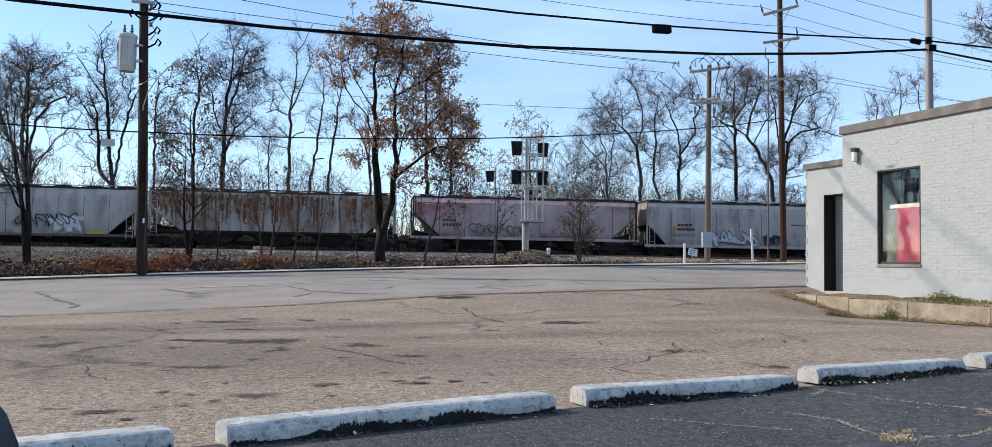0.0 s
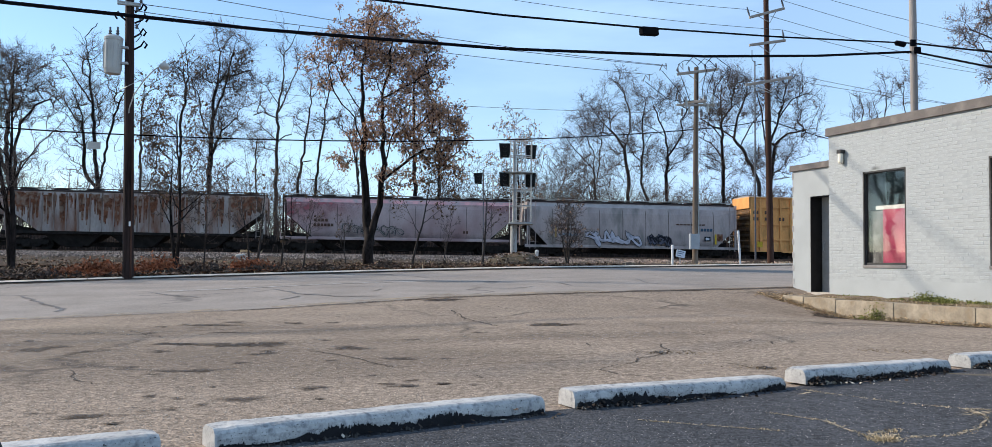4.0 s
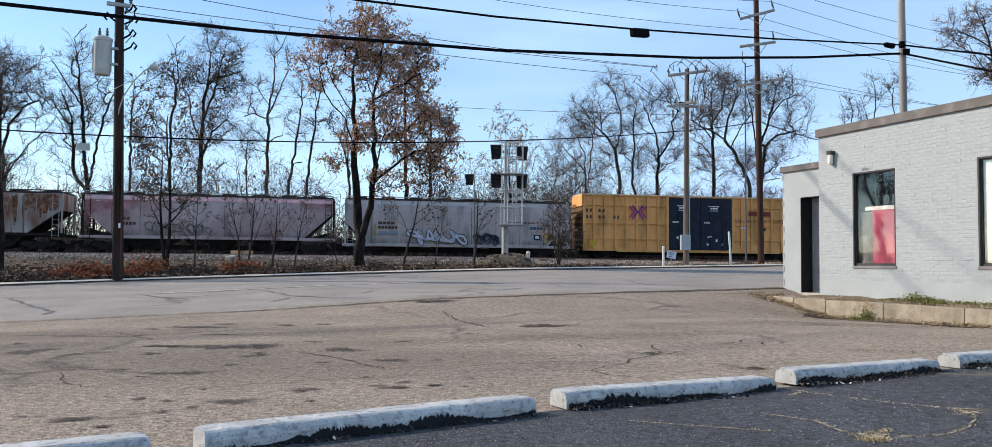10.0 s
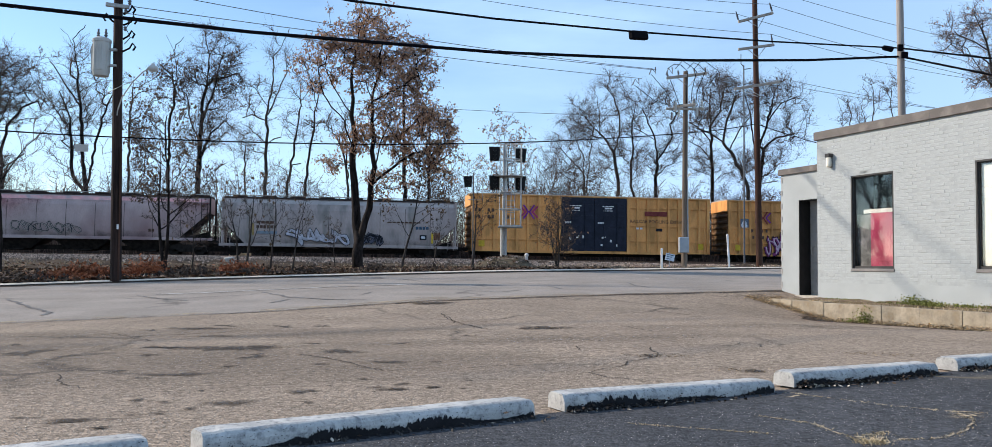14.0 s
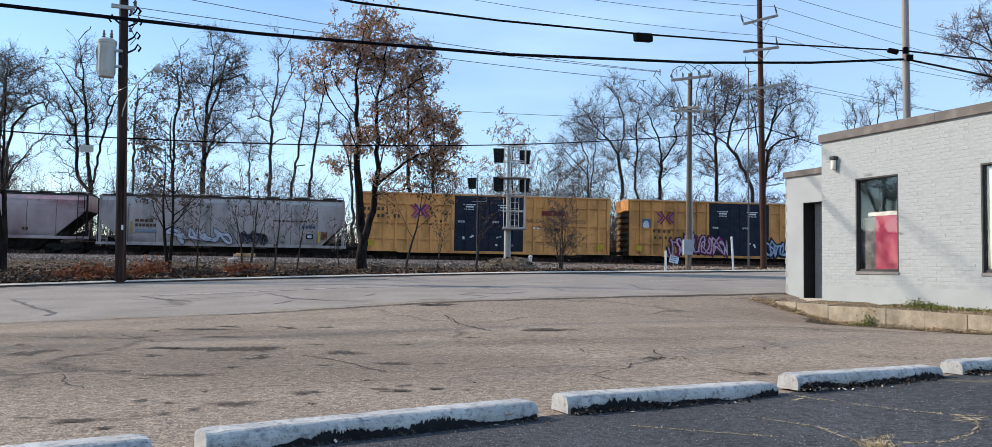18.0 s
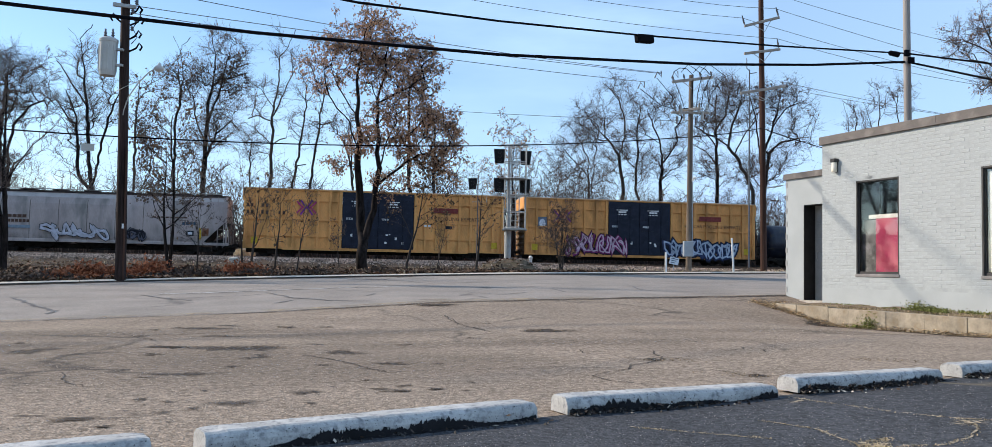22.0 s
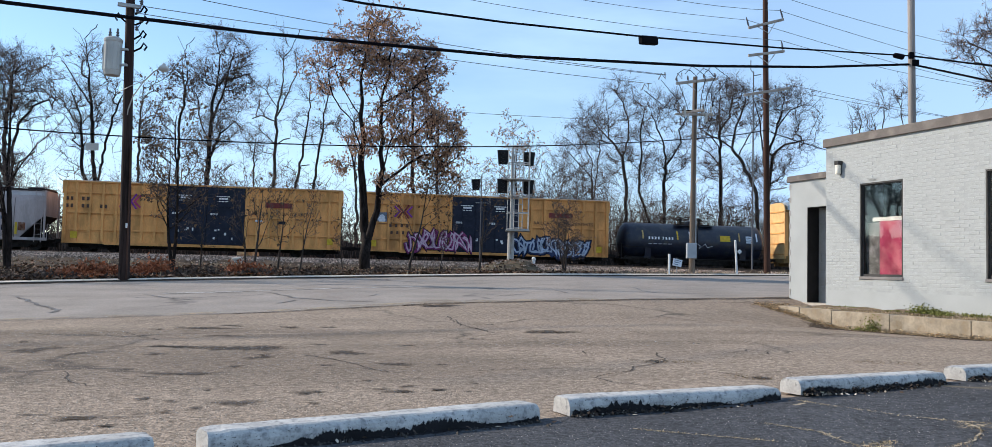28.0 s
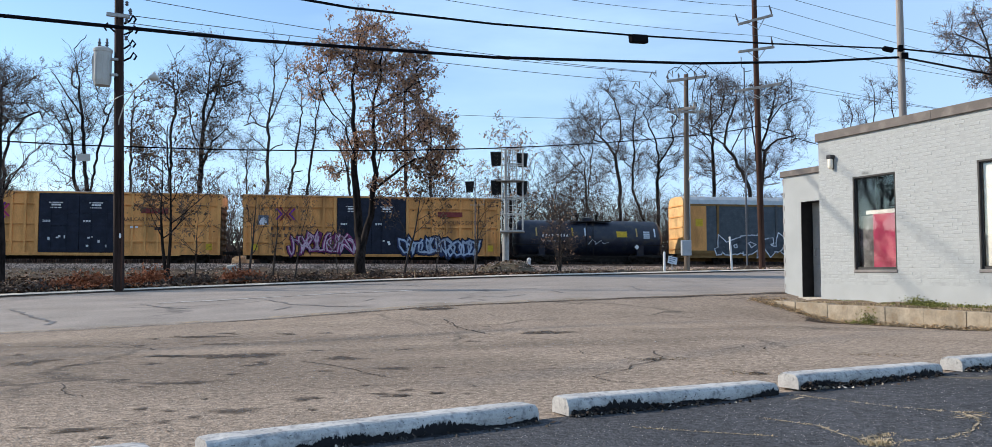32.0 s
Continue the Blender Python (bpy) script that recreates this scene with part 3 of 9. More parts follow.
STAINS = (
    (-4.48, 8.27, 0.27, 0.35),
    (-1.56, 5.19, 0.16, 0.15),
    (-1.26, 5.68, 0.13, 0.11),
    (-0.67, 5.82, 0.1, 0.09),
    (-0.4, 5.95, 0.06, 0.08),
    (-2.17, 5.27, 0.07, 0.07),
    (-1.08, 15.75, 0.42, 0.28),
    (0.71, 11.27, 0.35, 0.37),
    (-2.76, 8.67, 0.49, 0.33),
    (-3.43, 8.77, 0.16, 0.14),
    (-1.48, 8.33, 0.26, 0.23),
    (-3.87, 11.34, 0.46, 0.23),
    (-2.79, 11.54, 0.14, 0.22),
    (-2.3, 11.66, 0.11, 0.18),
    (-2.37, 6.55, 0.27, 0.14),
    (-2.19, 4.58, 0.22, 0.06),
    (-1.87, 4.8, 0.05, 0.05),
    (2.09, 6.81, 0.06, 0.11),
    (-2.44, 8.66, 0.31, 0.4),
    (-0.89, 7.44, 0.26, 0.1),
    (-0.63, 6.07, 0.08, 0.07),
)
for i, (cx, cy, rx, ry) in enumerate(STAINS):
    blot("oil_stain", cx, cy, rx, ry, 3, M_STAIN, i, lot, ragged=0.5)
    r = random.Random(500 + i)
    for k in range(2):
        q = r.uniform(0.15, 0.4)
        blot("oil_stain", cx + r.gauss(0, 1.1) * (rx + 0.15), cy + r.gauss(0, 1.4) * (ry + 0.15), rx * q, ry * q * 1.2, 3 + r.uniform(-12, 12), M_STAIN, 900 + 7 * i + k, lot, 0.0045, 0.6)
for i, (cx, cy, rx, ry, a) in enumerate(((-2.6, 7.4, 3.2, 1.5, 8), (-4.2, 10.5, 4.0, 0.9, 4), (0.6, 9.6, 3.0, 0.5, 10), (-6.5, 8.6, 2.5, 1.6, 0), (4.6, 12.2, 2.4, 0.5, 12))):
    blot("worn_patch", cx, cy, rx, ry, a, M_WORN, 300 + i, lot, 0.003, 0.25)


for i, (cx, cy, rx, ry) in enumerate((
    (-1.13, 15.74, 0.37, 0.25),
    (0.68, 11.26, 0.18, 0.27),
    (0.42, 11.17, 0.15, 0.16),
    (-0.41, 5.92, 0.05, 0.04),
    (-0.63, 5.82, 0.09, 0.04),
    (1.45, 7.9, 0.08, 0.11),
    (2.05, 6.78, 0.07, 0.08),
)):
    blot("pothole", cx, cy, rx, ry, 4, M_DARKMARK, 700 + i, lot, 0.0065, 0.6)


def ribbon(name, pts, w, mat, parent, seed, lift=0.006, wob=0.12, step=0.35):
    """A narrow strip along the pavement through plan points."""
    r = random.Random(seed)
    fine = []
    for (x0, y0), (x1, y1) in zip(pts, pts[1:]):
        n = max(2, int(math.hypot(x1 - x0, y1 - y0) / step))
        for k in range(n):
            t = k / n
            fine.append((x0 + (x1 - x0) * t + r.uniform(-wob, wob), y0 + (y1 - y0) * t + r.uniform(-wob, wob)))
    fine.append(pts[-1])
    g = G()
    for i, (a, b) in enumerate(fine):
        c, d = fine[min(i + 1, len(fine) - 1)], fine[max(i - 1, 0)]
        dx, dy = c[0] - d[0], c[1] - d[1]
        k = math.hypot(dx, dy) or 1
        ww = w * r.uniform(0.6, 1.2) / 2
        for sgn in (-1, 1):
            px, py = a - dy / k * ww * sgn, b + dx / k * ww * sgn
            pu, pv = px * CA + py * SA, -px * SA + py * CA
            g.v.append((px, py, float(lot_z(pu, pv)) + lift))
    g.f = [(2 * i, 2 * i + 1, 2 * i + 3, 2 * i + 2) for i in range(len(fine) - 1)]
    ob = part(name, g, mat, parent, fix=False)
    fade = ob.data.attributes.new("fade", "FLOAT", "POINT")
    fade.data.foreach_set("value", [1.0] * len(g.v))
    return ob


for i, (pts, w) in enumerate((
    ([(-10.76, 19.06), (-8.92, 16.5), (-7.77, 15.1), (-7.61, 14.48)], 0.154),
    ([(-8.15, 19.77), (-7.27, 18.65), (-6.35, 17.81)], 0.14),
    ([(-5.46, 20.36), (-4.36, 18.27), (-3.35, 17.27), (-2.46, 16.8)], 0.154),
    ([(-4.19, 17.56), (-4.36, 16.73)], 0.105),
    ([(-3.7, 20.61), (-2.09, 19.79)], 0.084),
    ([(-2.83, 18.44), (-2.73, 19.17)], 0.084),
    ([(-2.09, 22.03), (-0.38, 22.46), (0.27, 21.79)], 0.105),
    ([(-0.63, 19.67), (0.1, 18.89), (0.69, 19.82)], 0.105),
    ([(1.39, 21.71), (1.6, 20.27)], 0.105),
    ([(3.77, 24.05), (3.65, 21.77), (3.81, 20.89)], 0.105),
    ([(4.3, 19.6), (6.02, 20.51)], 0.07),
    ([(-4.58, 27.73), (-1.59, 25.88), (-0.43, 25.31)], 0.105),
)):
    ribbon("sealed_crack", pts, w * 0.6, M_TAR, road, 30 + i, 0.016, 0.04, 0.3)
for i, (pts, w) in enumerate((
    ([(-0.85, 14.0), (-0.47, 12.16), (-0.02, 11.0)], 0.042),
    ([(-4.7, 10.67), (-4.01, 9.78), (-3.77, 9.52)], 0.042),
    ([(-1.79, 8.05), (-1.35, 7.57), (-0.87, 6.86)], 0.049),
    ([(-3.29, 6.56), (-2.99, 6.01), (-2.77, 5.79)], 0.028),
    ([(-0.45, 6.6), (-0.85, 6.33), (-1.27, 6.14), (-2.19, 5.62)], 0.021),
    ([(-5.43, 11.84), (-6.24, 12.4), (-6.32, 11.7)], 0.035),
    ([(-0.83, 13.88), (-0.69, 13.38), (-0.52, 12.28), (-0.3, 11.66), (-0.08, 11.09)], 0.042),
    ([(-0.16, 14.99), (0.0, 14.36), (0.21, 14.1)], 0.028),
    ([(0.0, 10.59), (0.39, 10.39), (0.74, 10.01), (1.06, 9.51), (1.28, 9.33)], 0.028),
    ([(-1.15, 7.15), (-0.97, 7.02), (-0.87, 6.82), (-0.66, 6.95), (-0.41, 7.09)], 0.025),
    ([(-0.18, 7.06), (-0.02, 7.19), (0.18, 7.27), (0.38, 7.29), (0.66, 7.36)], 0.032),
    ([(0.86, 8.81), (0.85, 8.44), (1.02, 8.61), (1.34, 8.65), (1.67, 8.69), (2.03, 8.86)], 0.028),
    ([(0.78, 6.74), (0.91, 7.0), (1.09, 7.2), (1.19, 7.47), (1.36, 7.65), (1.51, 7.89)], 0.042),
    ([(1.6, 8.64), (1.56, 8.16), (1.55, 7.89)], 0.042),
    ([(1.35, 7.9), (1.41, 7.8), (1.58, 7.99)], 0.042),
    ([(0.78, 6.74), (0.89, 6.48), (1.03, 6.34), (1.24, 6.2)], 0.032),
    ([(2.29, 8.84), (2.4, 8.77), (2.56, 8.89), (2.69, 9.17)], 0.042),
    ([(2.77, 8.94), (2.71, 8.61)], 0.042),
    ([(1.77, 7.16), (1.87, 7.03), (1.95, 6.86), (2.06, 6.73)], 0.035),
    ([(1.77, 11.7), (1.84, 11.33), (2.01, 10.67)], 0.035),
    ([(2.18, 10.18), (2.27, 9.65)], 0.028),
    ([(2.46, 10.39), (2.96, 10.03), (3.71, 10.46)], 0.017),
    ([(2.64, 8.95), (3.13, 8.82), (3.65, 8.99)], 0.014),
    ([(-0.95, 5.93), (-0.77, 5.91)], 0.035),
    ([(0.14, 6.14), (0.27, 6.06)], 0.028),
    ([(-0.82, 7.48), (-0.54, 7.45), (-0.38, 7.5)], 0.021),
    ([(-0.98, 8.41), (-0.5, 8.52), (0.07, 8.67), (0.33, 8.78)], 0.017),
)):
    ribbon("crack", pts, w * 0.5, M_STAIN, lot, 70 + i, 0.005, 0.03, 0.1)
def smear(name, pts, w, mat, parent, seed, lift):
    """A soft-edged strip along the pavement."""
    r = random.Random(seed)
    fine = []
    for (x0, y0), (x1, y1) in zip(pts, pts[1:]):
        n = max(2, int(math.hypot(x1 - x0, y1 - y0) / 0.25))
        fine += [(x0 + (x1 - x0) * k / n, y0 + (y1 - y0) * k / n) for k in range(n)]
    fine.append(pts[-1])
    g, val = G(), []
    for i, (a, b) in enumerate(fine):
        c, d = fine[min(i + 1, len(fine) - 1)], fine[max(i - 1, 0)]
        dx, dy = c[0] - d[0], c[1] - d[1]
        k = math.hypot(dx, dy) or 1
        for q, f in ((-0.5, 0.0), (-0.25, 0.8), (0, 1.0), (0.25, 0.7), (0.5, 0.0)):
            ww = w * (q + r.uniform(-0.08, 0.08))
            px, py = a - dy / k * ww, b + dx / k * ww
            g.v.append((px, py, float(lot_z(px * CA + py * SA, -px * SA + py * CA)) + lift))
            val.append(f * (0.0 if i in (0, len(fine) - 1) else r.uniform(0.75, 1.0)))
    g.f = [(5 * i + k, 5 * i + k + 1, 5 * i + k + 6, 5 * i + k + 5) for i in range(len(fine) - 1) for k in range(4)]
    ob = part(name, g, mat, parent, fix=False)
    ob.data.attributes.new("fade", "FLOAT", "POINT").data.foreach_set("value", val)
    return ob


ribbon("lane_line", [plan(1.7, 21.6), plan(8.2, 21.6)], 0.3, M_LINE, road, 5, 0.016, 0.0)
ribbon("lane_line", [plan(16.0, 22.0), plan(19.2, 22.0)], 0.13, M_LINE, road, 6, 0.016, 0.0)
ribbon("edge_seam", [plan(-28, 15.0), plan(33, 15.0)], 0.12, M_STAIN, road, 7, 0.012, 0.05)

# dark strip along the kerb's foot
ribbon("gutter_dirt", [plan(-50, 29.1), plan(80, 29.1)], 0.45, M_SOIL, road, 8, 0.02, 0.03)

# grit worn loose from the asphalt
def scatter(name, n, place, kmin, kmax, mat, seed, label, lift=0.003):
    r = random.Random(seed)
    g = G()
    for _ in range(n):
        px, py = place(r)
        k = r.uniform(kmin, kmax)
        z = float(lot_z(px * CA + py * SA, -px * SA + py * CA)) + lift
        a = r.uniform(0, 6.28)
        c, q = math.cos(a) * k, math.sin(a) * k
        g.add([(px + c, py + q, z), (px - c * 0.5 - q * 0.8, py - q * 0.5 + c * 0.8, z), (px - c * 0.5 + q * 0.8, py - q * 0.5 - c * 0.8, z), (px, py, z + k * r.uniform(0.2, 0.5))], [(0, 1, 3), (1, 2, 3), (2, 0, 3)])
    return tagged(part(name, g, mat, fix=False), label, "grit", "", "stuff")


def lot_place(r):
    while True:
        d = 3.2 + 11.5 * r.random() ** 0.8
        a = r.uniform(-0.62, 0.6)
        x, y = d * math.tan(a) * math.cos(a), d * math.cos(a)
        if -(x - 0.6) * SS + (y - 4.86) * SC > 0.15:
            return x, y


def seal_place(r):
    while True:
        x, y = r.uniform(-2.0, 6.0), r.uniform(2.0, 7.5)
        if -(x - 0.6) * SS + (y - 4.86) * SC < -0.1:
            return x, y


scatter("lot_grit", 60000, lot_place, 0.0025, 0.0075, M_GRIT, 61, "loose tan grit on the worn asphalt")
scatter("seal_grit", 26000, seal_place, 0.0012, 0.0042, M_SEALGRIT, 62, "pale stone chips in the sealed asphalt", 0.007)

# far kerb, in lengths
kerb = thing("kerb", Matrix.Identity(4), "pale concrete kerb along the far side of the road", "kerb", kind="structure")
for i in range(-18, 30):
    g = G()
    a, b = i * 3.0 + 0.008, i * 3.0 + 2.992
    za, zb = float(lot_z(a, 29.4)), float(lot_z(b, 29.4))
    stone = None
    # the thin front face carries its shade as a dark, dirty colour
    for name, mat, prof in (("kerb_stone", M_KERB, [(29.35, -0.2), (29.35, 0.05), (29.37, 0.062), (29.62, 0.095), (29.66, 0.085), (29.66, -0.2)]), ("face", M_KERBSHADE, [(29.33, -0.1), (29.333, 0.045), (29.35, 0.048), (29.35, -0.1)])):
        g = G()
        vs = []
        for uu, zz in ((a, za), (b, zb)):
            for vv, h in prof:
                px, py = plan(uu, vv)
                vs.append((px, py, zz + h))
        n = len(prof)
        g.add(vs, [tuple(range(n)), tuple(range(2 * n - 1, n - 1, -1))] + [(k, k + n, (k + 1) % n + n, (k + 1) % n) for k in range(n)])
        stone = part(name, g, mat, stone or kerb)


# ---- ballast, rails ----
def on_track(s, d, z=0.0):
    """A place at s metres along the track and d in front of the cars' near side."""
    x0 = s / TC
    return (x0 + d * TK / TC, TRACK_Y + TK * x0 - d / TC, z)


dd = np.array([12.6, 11.4, 10.2, 9.2, 8.4, 7.4, 6.4, 5.6, 4.4, 3.0, 1.2, 0.0, -1.5, -3.0, -4.2, -5.4])
S2, D2 = np.meshgrid(np.arange(-90, 90.1, 0.6), dd, indexing="ij")
Xb, Yb = S2 / TC + D2 * TK / TC, TRACK_Y + TK * S2 / TC - D2 / TC
Zb = ground_z(Xb, Yb) + np.where((D2 < 11) & (D2 > -5), 0.05, -0.12) + 0.03 * rng.randn(*Xb.shape)
ballast = sheet("ballast", Xb, Yb, Zb, M_GRAVEL, "grey crushed-stone track ballast bank", "ballast")
g = G()
r = random.Random(11)
for i in range(34000):
    s = r.uniform(-48, 34)
    d = 7.2 + abs(r.gauss(0, 2.0 + max(0.0, s + 4) * 0.25))
    px, py, _ = on_track(s, d)
    if -px * SA + py * CA < 31.2:
        continue
    z = float(ground_z(px, py)) + 0.05
    k = r.uniform(0.035, 0.1)
    g.add([(px + k * r.uniform(0.6, 1), py, z), (px - k * 0.4, py + k, z), (px - k * 0.4, py - k, z), (px + r.uniform(-k, k) * 0.3, py, z + k * r.uniform(0.7, 1.3))],
          [(0, 1, 3), (1, 2, 3), (2, 0, 3)])
tagged(part("ballast_stones", g, M_STONE, fix=False), "loose grey crushed stones on the ballast bank", "gravel", "", "stuff")
bd = np.array([-7.0, -8.0, -9.0, -10.0, -11.5, -13.5, -16.0])
S3, D3 = np.meshgrid(np.arange(-110, 110.1, 0.8), bd, indexing="ij")
rise = np.interp(-D3, [7, 8, 9, 10, 11.5, 13.5, 16], [-0.2, 0.35, 0.8, 1.0, 1.05, 0.9, -0.3])
Xf, Yf = S3 / TC + D3 * TK / TC, TRACK_Y + TK * S3 / TC - D3 / TC
sheet("far_bank", Xf, Yf, ground_z(Xf, Yf) + rise + 0.12 * rng.randn(*Xf.shape) * (rise > 0), M_MOULD, "low dark earth bank beyond the track", "bank")
track_m = Matrix.Translation(on_track(0, -1.55, RAIL_Z)) @ Matrix.Rotation(math.atan(TK), 4, "Z")
track = thing("track", track_m, "railway track with rusty rails on wooden ties", "railway track", kind="structure")
for yy in (-0.755, 0.755):
    g = G()
    g.prism([(yy - 0.035, 0), (yy + 0.035, 0), (yy + 0.035, -0.035), (yy + 0.009, -0.05), (yy + 0.009, -0.14), (yy + 0.07, -0.17), (yy - 0.07, -0.17), (yy - 0.009, -0.14), (yy - 0.009, -0.05), (yy - 0.035, -0.035)], -90, 90, "x")
    part("rail", g, M_RAIL, track)
g = G()
for i in range(-160, 161):
    g.box(i * 0.55 - 0.11, i * 0.55 + 0.11, -1.3, 1.3, -0.32, -0.172)
tagged(part("ties", g, M_TIE, track, fix=False), kind="stuff")



# ---- building ----
BX, BY, BANG = 7.03, 18.5, math.atan2(-0.931, 0.365)
B_M = Matrix.Translation((BX, BY, 0)) @ Matrix.Rotation(BANG, 4, "Z")   # x along the front wall, y into the building
building = thing("building", B_M, "one-storey grey painted brick building with flat roof", "building")
WIN = ((0.97, 2.07), (3.87, 5.1), (6.2, 7.3))
W0, W1, TOP, LEN = 0.9, 2.81, 3.68, 9.0
xs = [0.0] + [e for w in WIN for e in w] + [LEN]
g = G()
JF = 0.002                                                  # depth of the joints
g.box(0.0, LEN, JF, 0.25, 0.595, W0 - 0.06)
front = part("front_wall", g, M_MORTAR, building, "grey painted brick wall")
part("plinth", G().box(0.0, LEN, 0.0, 0.25, -0.15, 0.595), M_STUCCO, front, "smooth painted lower wall")
for a, b in zip(xs[::2], xs[1::2]):
    part("pier", G().box(a, b, JF, 0.25, W0 - 0.06, W1), M_MORTAR, front)
part("wall_head", G().box(0.0, LEN, JF, 0.25, W1, TOP), M_MORTAR, front)
g = G()
g.box(LEN - 0.25, LEN, 0.25, 9.0, -0.15, TOP).box(0.0, LEN, 9.0, 9.25, -0.15, TOP).box(0.0, 0.25, 0.25, 9.0, -0.15, TOP)
part("side_walls", g, M_STUCCO, building)
part("roof", G().box(0.1, LEN - 0.1, 0.1, 9.1, TOP - 0.25, TOP - 0.1), M_COPING, building)
part("floor_slab", G().box(0.25, LEN - 0.25, 0.25, 9.0, 0.1, 0.25), M_SILL, building)
g = G()
for k in range(3):
    g.box(k * 3.02 - 0.05, k * 3.02 + 2.98, -0.05, 0.32, TOP, 3.86, 0.008)
part("coping", g, M_COPING, building, "weathered brown-grey metal parapet coping")
part("coping", G().box(-0.05, 0.27, 0.33, 9.3, TOP, 3.86, 0.008), M_COPING, building)
for i, (a, b) in enumerate(WIN):
    win = part("window", G().box(a, b, 0.04, 0.08, W0, W0 + 0.05).box(a, b, 0.04, 0.08, W1 - 0.05, W1).box(a, a + 0.05, 0.04, 0.08, W0 + 0.05, W1 - 0.05).box(b - 0.05, b, 0.04, 0.08, W0 + 0.05, W1 - 0.05), M_FRAME, building, "dark metal-framed shop window")
    lining = G().box(a - 0.001, a + 0.03, 0.002, 0.04, W0, W1).box(b - 0.03, b + 0.001, 0.002, 0.04, W0, W1).box(a, b, 0.002, 0.04, W1 - 0.03, W1 + 0.001)
    part("reveal", lining, M_FRAME, win)
    pane = part("pane", G().add([(a + 0.05, 0.06, W0 + 0.05), (b - 0.05, 0.06, W0 + 0.05), (b - 0.05, 0.06, W1 - 0.05), (a + 0.05, 0.06, W1 - 0.05)], [(0, 1, 2, 3)]), M_GLASS, win, "dusty reflecting glass", fix=False)
    pane.visible_shadow = False
    part("sill", G().box(a - 0.01, b + 0.01, -0.018, 0.04, W0 - 0.06, W0, 0.006), M_SILL, win)
    if i == 0:
        part("board", G().box(1.4, 2.03, 0.095, 0.11, 0.94, 2.02), M_PINK, win, "crimson board behind the glass")
        part("board_edge", G().box(1.22, 2.03, 0.09, 0.115, 2.022, 2.1), M_WHITE, win, "white top rail")
        part("dusty_panel", G().box(1.02, 1.395, 0.12, 0.13, 0.94, 2.0), material("dusty_grey_panel", (0.2, 0.195, 0.2), vary=0.4, scale=5, dirt=((0.4, 0.38, 0.4), 0.35, 5)), win, "grey smeared panel")
        part("back_panel", G().box(1.0, 2.04, 0.6, 0.62, 0.3, 3.0), M_DARK, win)
    else:
        part("blind", G().box(a + 0.05, b - 0.05, 0.085, 0.095, W0 + 0.06, W1 - 0.06), M_WHITE, win, "white panel behind the glass")
lamp = part("wall_lamp", G().box(0.355, 0.485, -0.115, 0.012, 3.26, 3.34, 0.008).box(0.38, 0.46, -0.012, 0.012, 3.05, 3.26), M_FRAME, building, "wall lamp with a cream shade")
part("shade", G().lathe([(0.03, 3.05), (0.05, 3.055), (0.056, 3.08), (0.056, 3.255)], 14, (0.42, -0.06, 0)), M_LAMPGLASS, lamp, smooth=True)

# low wing with the entrance
WY, WX0, WTOP = 0.3, -1.51, 3.07
g = G()
g.box(WX0, -0.92, WY, 0.55, -0.15, WTOP).box(-0.92, -0.002, WY, 0.55, 2.45, WTOP).box(WX0, WX0 + 0.2, 0.55, 6.0, -0.15, WTOP)
part("wing_wall", g, M_STUCCO, building, "smooth grey painted wall")
part("wing_coping", G().box(WX0 - 0.05, -0.002, WY - 0.05, 0.62, WTOP, 3.21, 0.008), M_COPING, building)
part("wing_roof", G().box(WX0, -0.002, 0.62, 6.0, WTOP - 0.05, WTOP + 0.05), M_COPING, building)
# shade of the door recess, put in as a black jamb
part("door_jamb", G().box(-0.935, -0.905, WY + 0.004, 0.66, 0.2, 2.45).box(-0.905, -0.002, 0.304, 0.66, 2.44, 2.47), M_BLACK, building, "recessed jamb coloured black for its shade")
door = part("door", G().box(-0.9, 0.0, 0.61, 0.655, 0.29, 2.44, 0.004), M_DOOR, building, "grey panelled entrance door")
for k in range(6):
    part("panel", G().box(-0.88, -0.02, 0.6, 0.61, 0.36 + k * 0.345, 0.66 + k * 0.345, 0.006), M_DOOR, door)
part("handle", G().tube([(-0.8, 0.6, 1.2), (-0.8, 0.56, 1.22), (-0.8, 0.56, 1.38), (-0.8, 0.6, 1.4)], 0.012, 6), M_GALV, door)
part("threshold", G().box(-0.95, 0.0, 0.2, 1.0, 0.05, 0.29), M_CURB, building)
for k in range(9):
    part("quoin", G().box(WX0 - 0.012, WX0 + 0.05, WY - 0.008, WY + 0.2, 0.45 + k * 0.305, 0.58 + k * 0.305, 0.004), M_QUOIN, building)

# planter along the wall
planter = thing("planter", B_M, "low planter of long tan concrete slabs along the building", "planter")
r = random.Random(3)
xx = 0.0
while xx < LEN - 1.0:
    w = r.choice((0.3, 0.42, 0.55, 0.84, 0.9))
    top = 0.235 - 0.008 * xx + r.uniform(-0.012, 0.012)
    yo = r.uniform(-0.012, 0.012)
    part("block", G().box(xx + 0.001, xx + w - 0.001, -1.06 + yo, -0.82, -0.3, top, 0.006), M_BLOCK, planter)
    xx += w
for k in range(3):
    part("block", G().box(-0.24 + r.uniform(-0.01, 0.01), -0.002, -1.05 + k * 0.36, -0.7 + k * 0.36, -0.2, 0.24, 0.014), M_BLOCK, planter)
n_x, n_y = 60, 8
bx, by = np.meshgrid(np.linspace(-0.22, LEN - 1, n_x), np.linspace(-0.82, 0.02, n_y), indexing="ij")
bz = 0.2 + 0.06 * (by + 0.82) / 0.84 + 0.012 * rng.randn(n_x, n_y)
sheet("soil", bx, by, bz, M_PSOIL, "dry brown soil", "", "", planter)


